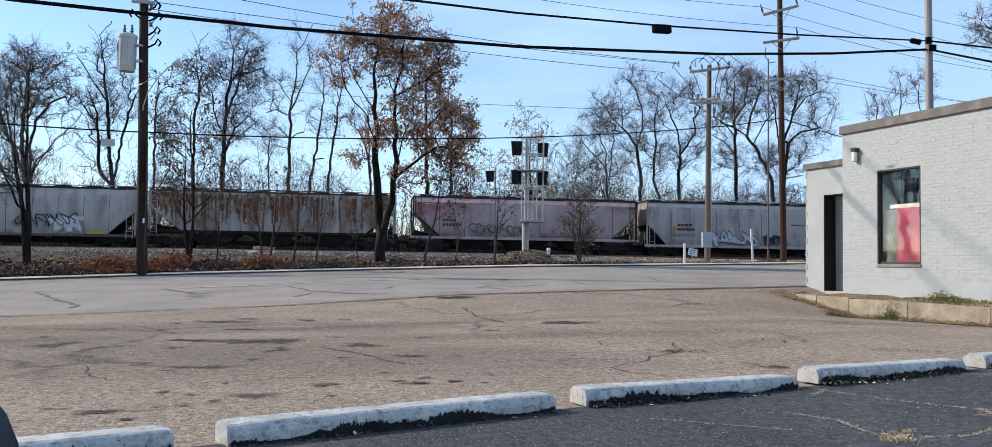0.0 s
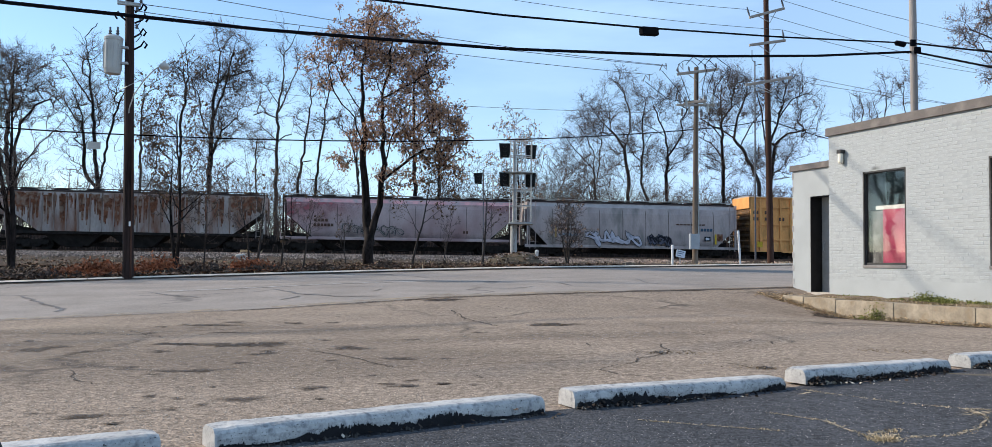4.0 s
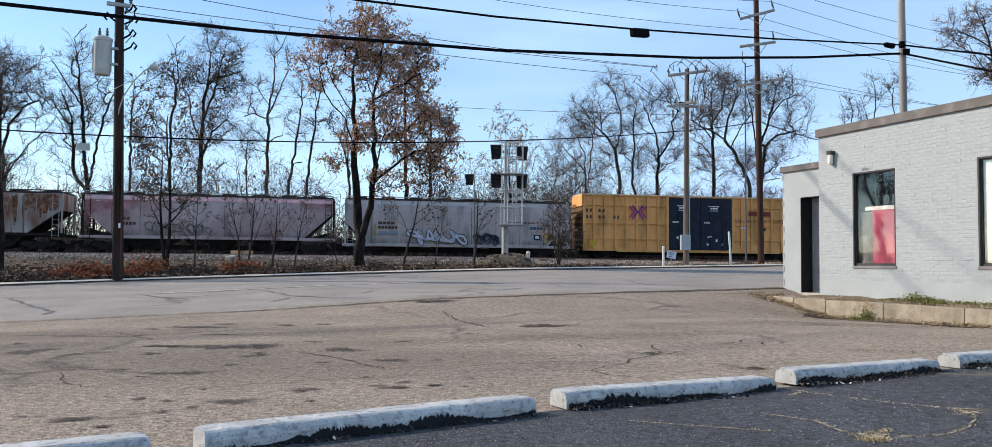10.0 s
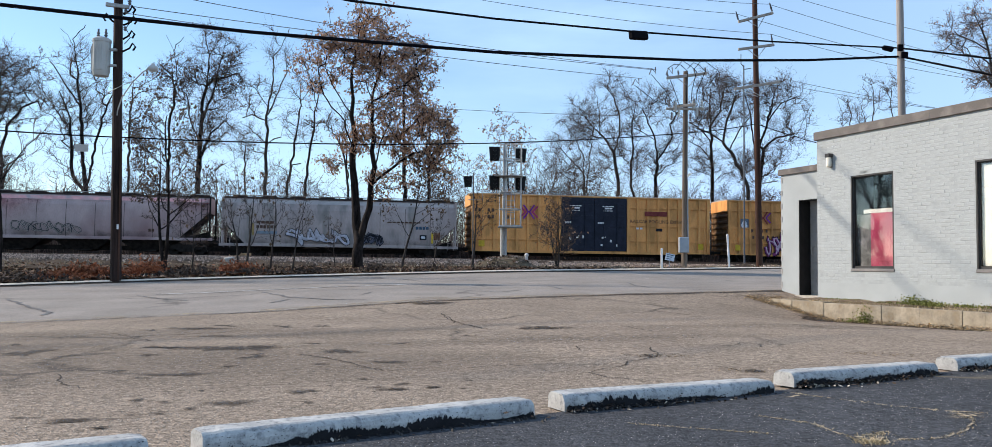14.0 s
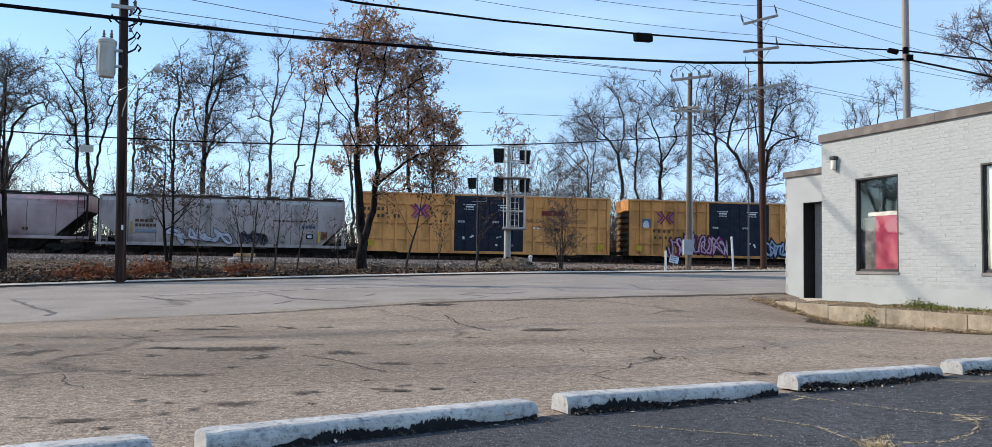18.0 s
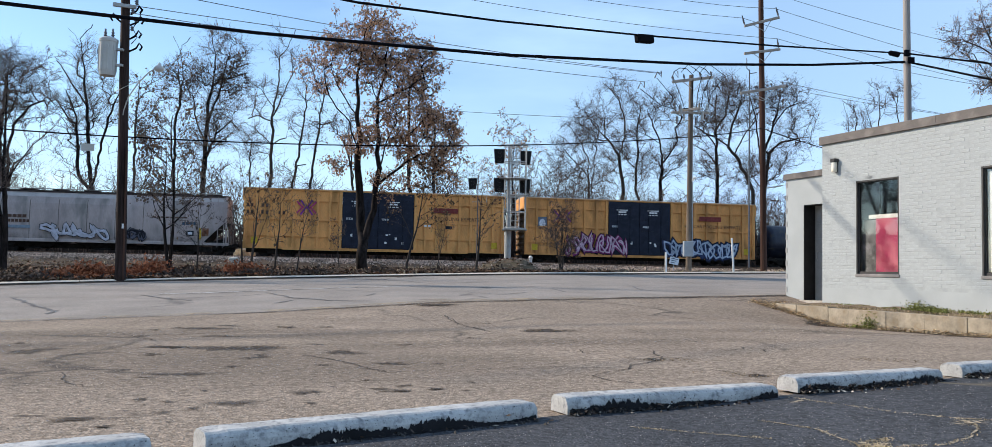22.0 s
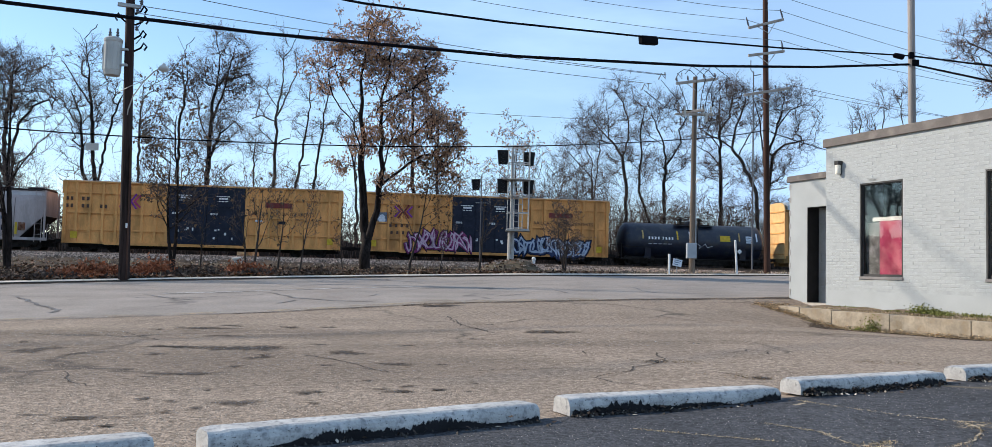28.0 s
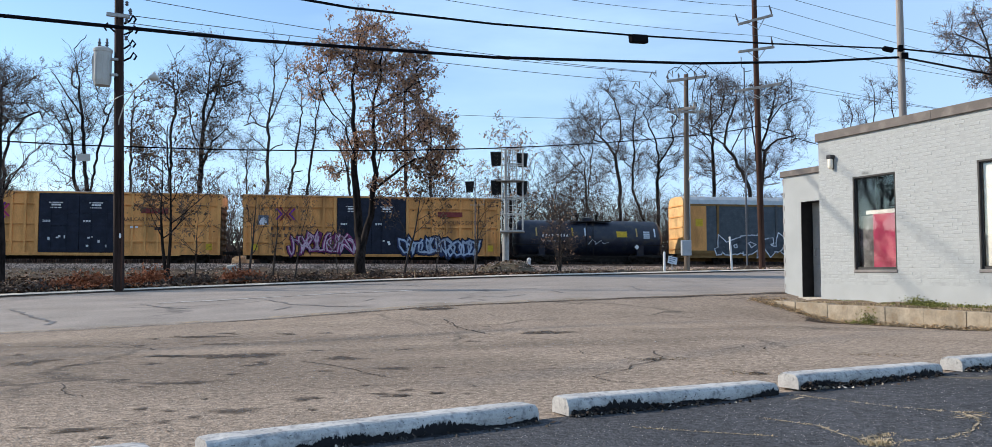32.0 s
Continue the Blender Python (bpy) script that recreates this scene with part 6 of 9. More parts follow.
def boxcar(s0, s1, mat, label, door0, door1, door_mat, seed, panels):
    car, h = car_at("boxcar", s0, s1, label, "boxcar")
    NY = -1.55
    base, top = 1.02, 5.3
    part("underframe", G().box(-h + 0.1, h - 0.1, -0.3, 0.3, 0.72, 1.05).box(-h + 0.15, h - 0.15, -1.35, 1.35, 1.0, 1.1), M_STEEL, car)
    d0, d1 = door0 - (s0 + s1) / 2, door1 - (s0 + s1) / 2
    for side in (-1, 1):
        y0 = side * 1.4
        yo, yi = side * 1.55, side * 1.43
        lo, hi = min(yo, yi), max(yo, yi)
        for (a, b), n in zip(((-h, d0), (d1, h)), panels):
            side_ob = part("side_sheet", G().box(a, b, min(y0, y0 + side * 0.03), max(y0, y0 + side * 0.03), base, top), mat, car)
            for k in range(n + 1):
                x = a + (b - a) * k / n
                w = 0.085 if 0 < k < n else 0.11
                x = min(max(x, a + w), b - w)
                part("post", G().box(x - w, x + w, lo, hi, base + 0.02, top - 0.02, 0.012), mat, side_ob)
            for z in (1.95, 3.12, 4.5):
                part("rail_strip", G().box(a + 0.1, b - 0.1, min(y0 + side * 0.03, y0 + side * 0.145), max(y0 + side * 0.03, y0 + side * 0.145), z - 0.045, z + 0.045), mat, side_ob)
        part("side_sill", G().prism([(-h, 1.0), (-h + 2.6, 1.0), (-h + 2.8, 0.93), (h - 2.8, 0.93), (h - 2.6, 1.0), (h, 1.0), (h, 1.1), (-h, 1.1)], lo, hi), mat, car)
        part("top_chord", G().box(-h, h, lo, hi + 0.0, top - 0.1, top + 0.02, 0.01), mat, car)
        mid = (d0 + d1) / 2
        for a, b in ((d0 + 0.03, mid - 0.01), (mid + 0.01, d1 - 0.03)):
            dr = part("door", G().box(a, b, min(side * 1.44, side * 1.53), max(side * 1.44, side * 1.53), base + 0.12, top - 0.12, 0.02), door_mat, car, "dark navy sliding plug door")
            yy = side * 1.53
            for k in range(5):
                z = 1.3 + k * 0.85
                part("door_bar", G().box(a + 0.05, b - 0.05, min(yy, yy + side * 0.03), max(yy, yy + side * 0.03), z - 0.03, z + 0.03), door_mat, dr)
            for x in (a + (b - a) * 0.3, a + (b - a) * 0.7):
                part("lock_rod", G().tube([(x, yy + side * 0.04, 1.2), (x, yy + side * 0.04, 4.8)], 0.025, 6), door_mat, dr)
            if side < 0:
                rr = random.Random(seed + int(a * 10))
                bars(dr, a + 0.62, 4.52, 4, 0.21, 0.07, 0.02, yy - 0.036, M_LETTER, "stencil", 1)
                bars(dr, a + 0.75, 4.34, 3, 0.2, 0.12, 0.02, yy - 0.036, M_LETTER, "stencil", 1)
                bars(dr, a + 0.7, 4.18, 3, 0.2, 0.06, 0.06, yy - 0.036, M_LETTER, "stencil", 1)
                bars(dr, a + 0.25, 3.3, 3, 0.14, 0.05, 0.04, yy - 0.036, M_LETTER, "stencil", 2)
                for _ in range(5):
                    g = G()
                    x, z, w, hh = rr.uniform(a + 0.3, b - 0.4), rr.uniform(1.5, 2.2), rr.uniform(0.07, 0.18), rr.uniform(0.08, 0.22)
                    g.add([(x, yy - 0.034, z), (x + w, yy - 0.034, z), (x + w, yy - 0.034, z + hh), (x, yy - 0.034, z + hh)], [(0, 1, 2, 3)])
                    part("placard", g, M_LETTER, dr, fix=False)
        part("door_track", G().box(d0 - 2.2, d1 + 0.2, min(side * 1.53, side * 1.58), max(side * 1.53, side * 1.58), base + 0.02, base + 0.1), mat, car)
    for e in (-1, 1):
        x0, x1 = (h - 0.06, h) if e > 0 else (-h, -h + 0.06)
        end = part("end_wall", G().box(x0, x1, -1.5, 1.5, 1.0, top), M_ENDGRIME, car, "grimy corrugated end wall")
        # sunlit top of the end, set off by brighter paint above the grime
        part("end_head", G().box(min(e * h, e * (h + 0.1)), max(e * h, e * (h + 0.1)), -1.5, 1.5, 4.4, top, 0.02), mat, end)
        for k in range(7):
            z = 1.35 + k * 0.45
            xa = h if e > 0 else -h
            g = G()
            g.prism([(xa, z - 0.14), (xa + e * 0.09, z - 0.05), (xa + e * 0.09, z + 0.05), (xa, z + 0.14)], -1.4, 1.4)
            part("corrugation", g, M_ENDGRIME, end)
        coupler(car, e * h, e)
        ladder(car, e * (h - 0.3), 1.0, 2.9, -1.6, mat)
    g = G()
    g.prism([(-1.56, 5.28), (-1.5, 5.34), (0, 5.44), (1.5, 5.34), (1.56, 5.28), (1.5, 5.26), (-1.5, 5.26)], -h - 0.03, h + 0.03, "x")
    roof = part("roof", g, M_GALV, car, "weathered galvanised roof")
    for k in range(16):
        x = -h + 0.5 + k * (2 * h - 1) / 15
        part("roof_rib", G().prism([(-1.5, 5.345), (0, 5.47), (1.5, 5.345), (0, 5.43)], x - 0.05, x + 0.05, "x"), M_GALV, roof)
    trucks(car, (-h + 2.3, h - 2.3))
    y = NY - 0.006
    return car, h, y, d0, d1


def chevrons(car, x, z, k, y, mat, mat2):
    for s in (-1, 1):
        g = G()
        g.stroke([(x + s * 0.4 * k, z + 0.5 * k), (x + s * 0.05 * k, z), (x + s * 0.4 * k, z - 0.5 * k)], 0.12 * k, y)
        part("emblem", g, mat, car, "faded inner chevron", fix=False)
    for s in (-1, 1):
        g = G()
        g.stroke([(x + s * 0.66 * k, z + 0.4 * k), (x + s * 0.28 * k, z), (x + s * 0.66 * k, z - 0.4 * k)], 0.12 * k, y, 0.009)
        part("emblem", g, mat2, car, "faded outer chevron", fix=False)


def slogan(car, x, y):
    g = G()
    for a, w in ((-0.72, 0.42), (-0.12, 0.42), (0.48, 0.46)):
        g.stroke([(x + a - w / 2, 4.06), (x + a + w / 2, 4.06)], 0.36, y)
    part("emblem", g, M_RED, car, "faded red emblem", fix=False)
    lettering(car, "RAILCAR POOLING EXPERTS", x + 0.1, 3.34, 0.36, y - 0.004, M_LETTERDK)


def edge_patches(car, h, y):
    for x in (-h + 0.55, h - 0.95):
        part("reflector", G().add([(x, y, 1.35), (x + 0.45, y, 1.35), (x + 0.45, y, 1.8), (x, y, 1.8)], [(0, 1, 2, 3)]), M_BRIGHTYEL, car, fix=False)


# first boxcar
car, h, y, d0, d1 = boxcar(-6.87, 11.93, M_YEL, "yellow boxcar with navy plug doors and purple emblem", 0.0, 5.2, M_NAVY, 1, (8, 8))
bars(car, -h + 0.22, 3.95, 2, 0.15, 0.25, 0.13, y - 0.03, M_LETTERDK)
bars(car, -h + 1.2, 3.95, 2, 0.17, 0.25, 0.15, y - 0.0, M_LETTERDK)
bars(car, -h + 0.22, 3.45, 2, 0.15, 0.25, 0.13, y - 0.03, M_LETTERDK)
bars(car, -h + 1.2, 3.45, 2, 0.17, 0.25, 0.15, y - 0.0, M_LETTERDK)
bars(car, -h + 2.4, 3.45, 2, 0.15, 0.25, 0.14, y - 0.0, M_LETTERDK)
chevrons(car, -h + 4.35, 4.0, 1.0, y, M_PURPLE, material("magenta_mark", (0.45, 0.06, 0.16), bump=0))
slogan(car, 5.1, y)
edge_patches(car, h, y)
bars(car, h - 4.4, 2.72, 1, 0.5, 0.22, 0, y, M_SPRAYBLK)
bars(car, h - 6.0, 2.85, 2, 0.2, 0.14, 0.1, y, M_LETTER)
# second boxcar
car, h, y, d0, d1 = boxcar(13.5, 32.0, M_YEL2, "yellow boxcar with navy doors, pink and blue graffiti", 20.0, 25.0, M_NAVY, 2, (7, 7))
chevrons(car, -h + 2.9, 3.95, 0.95, y, M_RED, M_PURPLE)
part("sticker", G().box(-h + 1.0, -h + 1.72, y + 0.05, y + 0.056, 3.05, 3.85), material("slate_sticker", (0.13, 0.15, 0.19), bump=0, vary=0.2), car, "dark square sticker with a pale bell shape")
bell = [(-h + 1.36 + 0.28 * math.cos(q) * (1.0 if math.sin(q) < 0 else 0.8), 3.4 + 0.3 * math.sin(q)) for q in [k * 0.4 for k in range(16)]]
part("sticker", G().prism(bell, y + 0.044, y + 0.049), M_SPRAYWHT, car)
bars(car, -h + 1.9, 2.8, 4, 0.17, 0.24, 0.24, y, M_LETTERDK)
bars(car, -h + 2.0, 2.3, 5, 0.16, 0.22, 0.26, y, M_LETTERDK)
slogan(car, 5.6, y)
edge_patches(car, h, y)
M_INK = material("ink_blue_spray", (0.035, 0.045, 0.1), vary=0.4, scale=3, bump=0)
M_PLUM = material("plum_spray", (0.2, 0.04, 0.12), vary=0.4, scale=3, bump=0)
M_DULLPINK = material("dull_pink_spray", (0.52, 0.37, 0.45), vary=0.3, scale=3, bump=0)
scrawl(car, -6.1, -1.2, 1.1, 2.55, y - 0.03, 3, M_PLUM, M_SPRAYBLK, M_DULLPINK, 7, thick=0.19)
M_DULLWHT = material("dull_white_spray", (0.36, 0.42, 0.52), vary=0.3, scale=3, bump=0)
scrawl(car, 1.9, 7.6, 1.05, 2.25, y - 0.03, 5, M_INK, M_SPRAYBLK, M_DULLWHT, 8, thick=0.24)


SIDE = {}


def hopper(s0, s1, mat, label, curved, ribs, sill_z, cut_z, cut_w, roof_mat, top=4.45, band=None, bays=3, bay_mat=M_STEEL, trim=None):
    """A covered hopper: side walls over sloping ends, outlet bays, roof walk and hatches, open end platforms."""
    car, h = car_at("covered_hopper", s0, s1, label, "hopper car")
    trim = trim or mat
    half = 1.55

    def side_y(z):
        if not curved:
            return half - 0.02 if z < top - 0.35 else half - 0.02 - (z - (top - 0.35)) * 0.25
        t = (z - sill_z) / (top - sill_z)
        return half * (0.9 + 0.1 * math.sin(math.pi * min(1, t * 0.9 + 0.12))) - max(0, t - 0.82) * 1.2

    xs = [-h, -h + cut_w * 0.25, -h + cut_w * 0.5, -h + cut_w * 0.75, -h + cut_w, h - cut_w, h - cut_w * 0.75, h - cut_w * 0.5, h - cut_w * 0.25, h]
    zc = []
    for x in xs:
        e = max(0.0, 1 - (h - abs(x)) / cut_w)
        zc.append(sill_z + (cut_z - sill_z) * e)
    nz = 8
    vs, fs = [], []
    for x, zb in zip(xs, zc):
        ring = [(side_y(zb + (top - zb) * k / nz), zb + (top - zb) * k / nz) for k in range(nz + 1)]
        ring = [(-a, b) for a, b in ring] + [(a, b) for a, b in ring[::-1]]
        vs += [(x, a, b) for a, b in ring]
    m = 2 * nz + 2
    for i in range(len(xs) - 1):
        fs += [(i * m + k, i * m + (k + 1) % m, (i + 1) * m + (k + 1) % m, (i + 1) * m + k) for k in range(m)]
    fs += [tuple(range(m)), tuple(range(len(vs) - 1, len(vs) - m - 1, -1))]
    part("body", G().add(vs, fs), mat, car, "steel hopper body")
    for k in range(1, ribs):
        x = -h + 2 * h * k / ribs
        if abs(x) > h - cut_w * 0.6:
            continue
        e = max(0.0, 1 - (h - abs(x)) / cut_w)
        zb = sill_z + (cut_z - sill_z) * e
        w = 0.04 if ribs > 14 else 0.018
        dep = 0.05 if ribs > 14 else 0.012
        g = G()
        pts = [(zb + (top - 0.1 - zb) * j / 5) for j in range(6)]
        vs = []
        for z in pts:
            yy = side_y(z)
            vs += [(x - w, -yy + 0.01, z), (x - w, -yy - dep, z), (x + w, -yy - dep, z), (x + w, -yy + 0.01, z)]
        fs = []
        for j in range(5):
            fs += [(4 * j + q, 4 * j + (q + 1) % 4, 4 * j + 4 + (q + 1) % 4, 4 * j + 4 + q) for q in range(4)]
        fs += [(0, 1, 2, 3), (23, 22, 21, 20)]
        part("rib" if ribs > 14 else "seam", g.add(vs, fs), M_RIBRUST if ribs > 14 else M_SEAM, car)
    if band:
        for s in (-1, 1):
            g = G()
            zz = [top - 0.36, top - 0.24, top - 0.12]
            vs = []
            for x in (-h, h):
                for z in zz:
                    vs.append((x, s * (side_y(z) + 0.012), z))
            part("top_band", g.add(vs, [(0, 3, 4, 1), (1, 4, 5, 2)]), band, car, "weathered band under the eaves", fix=False)
    for s in (-1, 1):
        part("side_sill", G().box(-h - 0.25, h + 0.25, min(s * 1.5, s * 1.36), max(s * 1.5, s * 1.36), sill_z - 0.2, sill_z, 0.02), (M_SEAM if mat == M_GREYCAR2 else mat) if curved else M_STEEL, car)
        part("eave", G().box(-h - 0.02, h + 0.02, min(s * (side_y(top) - 0.04), s * (side_y(top) + 0.06)), max(s * (side_y(top) - 0.04), s * (side_y(top) + 0.06)), top - 0.04, top + 0.04, 0.012), roof_mat, car)
    part("centre_sill", G().box(-h - 0.5, h + 0.5, -0.25, 0.25, 0.7, 1.02), M_STEEL, car)
    g = G()
    g.prism([(-side_y(top) - 0.03, top), (-0.9, top + 0.12), (0, top + 0.15), (0.9, top + 0.12), (side_y(top) + 0.03, top)], -h - 0.02, h + 0.02, "x")
    part("roof", g, roof_mat, car, "dull roof sheet")
    part("roof_walk", G().box(-h, h, -1.15, -0.75, top + 0.2, top + 0.235).box(-h, h, 0.75, 1.15, top + 0.2, top + 0.235), M_GALV if curved else roof_mat, car, "grated roof walk")
    for k in range(int(h)):
        x = -h + 1.0 + k * (2 * h - 2) / (int(h) - 1)
        part("hatch", G().box(x - 0.5, x + 0.5, -0.35, 0.35, top + 0.14, top + 0.26, 0.03), roof_mat, car)
        part("walk_bracket", G().box(x - 0.03, x + 0.03, -1.15, -0.75, top + 0.08, top + 0.2), roof_mat, car)
    inner = h - cut_w
    for k in range(bays):
        a, b = -inner + 2 * inner * k / bays, -inner + 2 * inner * (k + 1) / bays
        g = G()
        c = (a + b) / 2
        z1, z0 = sill_z - 0.02, 0.74
        vs = [(a + 0.03, -1.3, z1), (b - 0.03, -1.3, z1), (b - 0.03, 1.3, z1), (a + 0.03, 1.3, z1), (c - 0.9, -0.75, z0), (c + 0.9, -0.75, z0), (c + 0.9, 0.75, z0), (c - 0.9, 0.75, z0)]
        bay = part("hopper_bay", g.add(vs, [(0, 1, 2, 3), (7, 6, 5, 4), (0, 4, 5, 1), (1, 5, 6, 2), (2, 6, 7, 3), (3, 7, 4, 0)]), bay_mat, car)
        part("outlet_gate", G().box(c - 0.55, c + 0.55, -0.95, 0.95, 0.64, 0.74, 0.02), M_STEEL, bay)
    for e in (-1, 1):
        x0, x1 = (h - 0.08, h + 0.28) if e > 0 else (-h - 0.28, -h + 0.08)
        part("end_platform", G().box(x0, x1, -1.4, 1.4, sill_z - 0.25, sill_z - 0.1, 0.01), M_STEEL, car)
        for yy in (-1.4, 1.4):
            part("corner_post", G().box(e * h - 0.06 + e * 0.05, e * h + 0.06 + e * 0.05, yy - 0.06, yy + 0.06, sill_z - 0.1, top, 0.008), trim, car)
        for yy in (-1.2, 1.2):
            part("slope_brace", G().tube([(e * (h - cut_w + 0.1), yy, sill_z), (e * (h - 0.1), yy, cut_z)], 0.05, 5), M_STEEL, car)
        # added dark plate: the slope's shaded underside as a colour
        part("slope_sheet", G().prism([(e * (h - cut_w), sill_z - 0.006), (e * (h - 0.01), cut_z - 0.006), (e * (h - 0.01), cut_z - 0.05), (e * (h - cut_w + 0.04), sill_z - 0.05)], -1.36, 1.36), M_STEEL, car, "dark plate for the shaded underside of the sloping end")
        ladder(car, e * (h - 0.3), sill_z - 0.3, top, -1.56, trim)
        part("end_rail", G().tube([(e * (h + 0.22), -1.35, sill_z - 0.15), (e * (h + 0.22), -1.35, sill_z + 0.95), (e * (h + 0.22), 1.35, sill_z + 0.95), (e * (h + 0.22), 1.35, sill_z - 0.15)], 0.02, 5), mat, car)
        part("bulkhead", G().prism([(e * (h - cut_w * 0.95), sill_z - 0.05), (e * (h - 0.1), sill_z - 0.05), (e * (h - 0.1), sill_z + 0.3 * (cut_z - sill_z))], -0.06, 0.06), M_STEEL, car)
        coupler(car, e * (h + 0.3), e)
    part("brake_reservoir", G().lathe([(0.05, -0.6), (0.2, -0.55), (0.2, 0.55), (0.05, 0.6)], 12, (-h + 0.9, 0.5, sill_z + 0.1), "x"), M_STEEL, car)
    trucks(car, (-h + 1.55, h - 1.55))
    SIDE[car.name] = side_y
    return car, h, -side_y(sill_z + 0.8) - 0.03


def fade_patch(car, x0, x1, z0, z1, mat, mask, label=""):
    """A worn tint on the curved side that thins out as mask(a, b) falls, with a and b from 0 to 1."""
    side_y = SIDE[car.name]
    vs, val, fs = [], [], []
    nx, nz = 10, 8
    for i in range(nx + 1):
        for j in range(nz + 1):
            z = z0 + (z1 - z0) * j / nz
            vs.append((x0 + (x1 - x0) * i / nx, -side_y(z) - 0.014, z))
            val.append(max(0.0, min(1.0, mask(i / nx, j / nz))))
    for i in range(nx):
        for j in range(nz):
            k = i * (nz + 1) + j
            fs.append((k, k + nz + 1, k + nz + 2, k + 1))
    ob = part("worn_tint", G().add(vs, fs), mat, car, label, fix=False)
    ob.data.attributes.new("fade", "FLOAT", "POINT").data.foreach_set("value", val)
    return ob


M_RIBRUST = material("rusted_rib", (0.19, 0.125, 0.095), vary=0.4, scale=2.5, dirt=((0.3, 0.26, 0.24), 0.5, 2), stretch_z=0.3)
carA, h, y = hopper(-78.6, -61.9, M_GREYCAR2, "dusty grey covered hopper with black graffiti", True, 10, 1.32, 2.9, 1.8, M_ROOFDARK, 4.5)
scrawl(carA, 0.6, 4.4, 1.75, 2.75, y - 0.03, 21, M_GREYCAR2, M_SPRAYBLK, M_SPRAYBLK, 5, thick=0.1)
bars(carA, -h + 2.2, 3.2, 6, 0.22, 0.3, 0.08, y - 0.02, M_LETTERBL, lines=2)
part("reflector", G().box(h - 3.1, h - 1.9, y - 0.04, y - 0.02, 1.32, 1.48), M_BRIGHTYEL, carA)
scrawl(carA, h - 5.6, h - 3.6, 1.5, 2.5, y - 0.03, 29, material("pale_grey_spray", (0.5, 0.48, 0.46), vary=0.3, scale=3, bump=0), M_GREYCAR2, M_SPRAYWHT, 3, thick=0.2)
carB, h, y = hopper(-60.9, -43.85, M_RUSTCAR, "rust-streaked grey ribbed covered hopper", False, 22, 1.72, 3.3, 2.1, M_ROOFDARK, 4.48, None, 3, material("bay_grime", (0.03, 0.026, 0.024), vary=0.3, scale=2))
M_RUSTSTREAK = material("rust_streak", (0.16, 0.066, 0.036), vary=0.45, scale=4, grain=25, dirt=((0.27, 0.19, 0.14), 0.45, 3), bump=0)
r = random.Random(6)
for e in (-1, 1):
    for k in range(34):
        x = e * (h - abs(r.gauss(0, 0.75)) - 0.1)
        z1 = 4.4 - r.uniform(0, 0.15)
        ln, w = min(r.uniform(0.5, 1.3), 0.75 + 0.7 * (h - abs(x))), r.uniform(0.15, 0.4)
        x = e * min(abs(x), h - w / 2 - 0.02)
        part("rust_streak", G().add([(x - w / 2, y + 0.012 - 0.0004 * k, z1), (x - w / 3, y + 0.012 - 0.0004 * k, z1 - ln), (x + w / 3, y + 0.012 - 0.0004 * k, z1 - ln), (x + w / 2, y + 0.012 - 0.0004 * k, z1)], [(0, 1, 2, 3)]), M_RUSTSTREAK, carB, fix=False)
for k in range(150):
    x = r.uniform(-h + 1.2, h - 1.2) if k % 3 else r.uniform(-h + 1.0, 1.0)
    z1 = 4.35 - r.uniform(0, 0.35)
    ln, w = r.uniform(0.4, 2.0), r.uniform(0.05, 0.3)
    n = 5
    g = G()
    for i in range(n):
        a, b = z1 - ln * i / n, z1 - ln * (i + 1) / n
        wa, wb = w * (1 - 0.6 * i / n) * r.uniform(0.7, 1.1), w * (1 - 0.6 * (i + 1) / n)
        yy = y + 0.0145 - 0.004 * (k % 3) * 0.5
        g.add([(x - wa / 2, yy, a), (x - wb / 2, yy, b), (x + wb / 2, yy, b), (x + wa / 2, yy, a)], [(0, 1, 2, 3)])
    part("rust_streak", g, M_RUSTSTREAK, carB, fix=False)
carC, h, y = hopper(-42.45, -25.55, M_PINKCAR, "grey covered hopper with a faded red top band", True, 9, 1.62, 3.4, 2.0, M_ROOFDARK, 4.5, M_PINKROOF, trim=M_STEEL)
M_PINKTINT = faded(material("faded_pink_tint", (0.4, 0.13, 0.14), vary=0.3, scale=2, bump=0), 1.6, 0.15, 0.85)
fade_patch(carC, -h + 0.05, -h + 6.5, 2.3, 4.12, M_PINKTINT, lambda a, b: (1.25 - a) * (0.25 + b) if a > 0.02 else 0.9)
fade_patch(carC, h - 3.2, h - 0.05, 3.2, 4.12, M_PINKTINT, lambda a, b: (0.3 + a) * (0.1 + b))
fade_patch(carC, -h + 4.0, h - 3.0, 3.75, 4.12, M_PINKTINT, lambda a, b: 0.5 * b)
M_GRIMETINT = faded(material("soot_tint", (0.12, 0.1, 0.09), vary=0.3, scale=2, bump=0), 1.2, 0.25, 0.95)
fade_patch(carC, -h + 1.0, h - 1.0, 1.65, 2.5, M_GRIMETINT, lambda a, b: 0.95 - 0.9 * b)
bars(carC, -h + 2.1, 2.72, 4, 0.2, 0.2, 0.06, y - 0.02, M_LETTERDK)
bars(carC, -h + 2.1, 2.38, 6, 0.18, 0.2, 0.06, y - 0.02, M_LETTERDK)
scrawl(carC, -h + 4.2, -h + 8.4, 1.8, 2.5, y - 0.03, 23, M_GREYCAR2, M_SPRAYBLK, M_SPRAYBLK, 6, thick=0.06)
bars(carC, h - 4.0, 2.0, 2, 0.16, 0.2, 0.06, y - 0.02, M_LETTERDK)
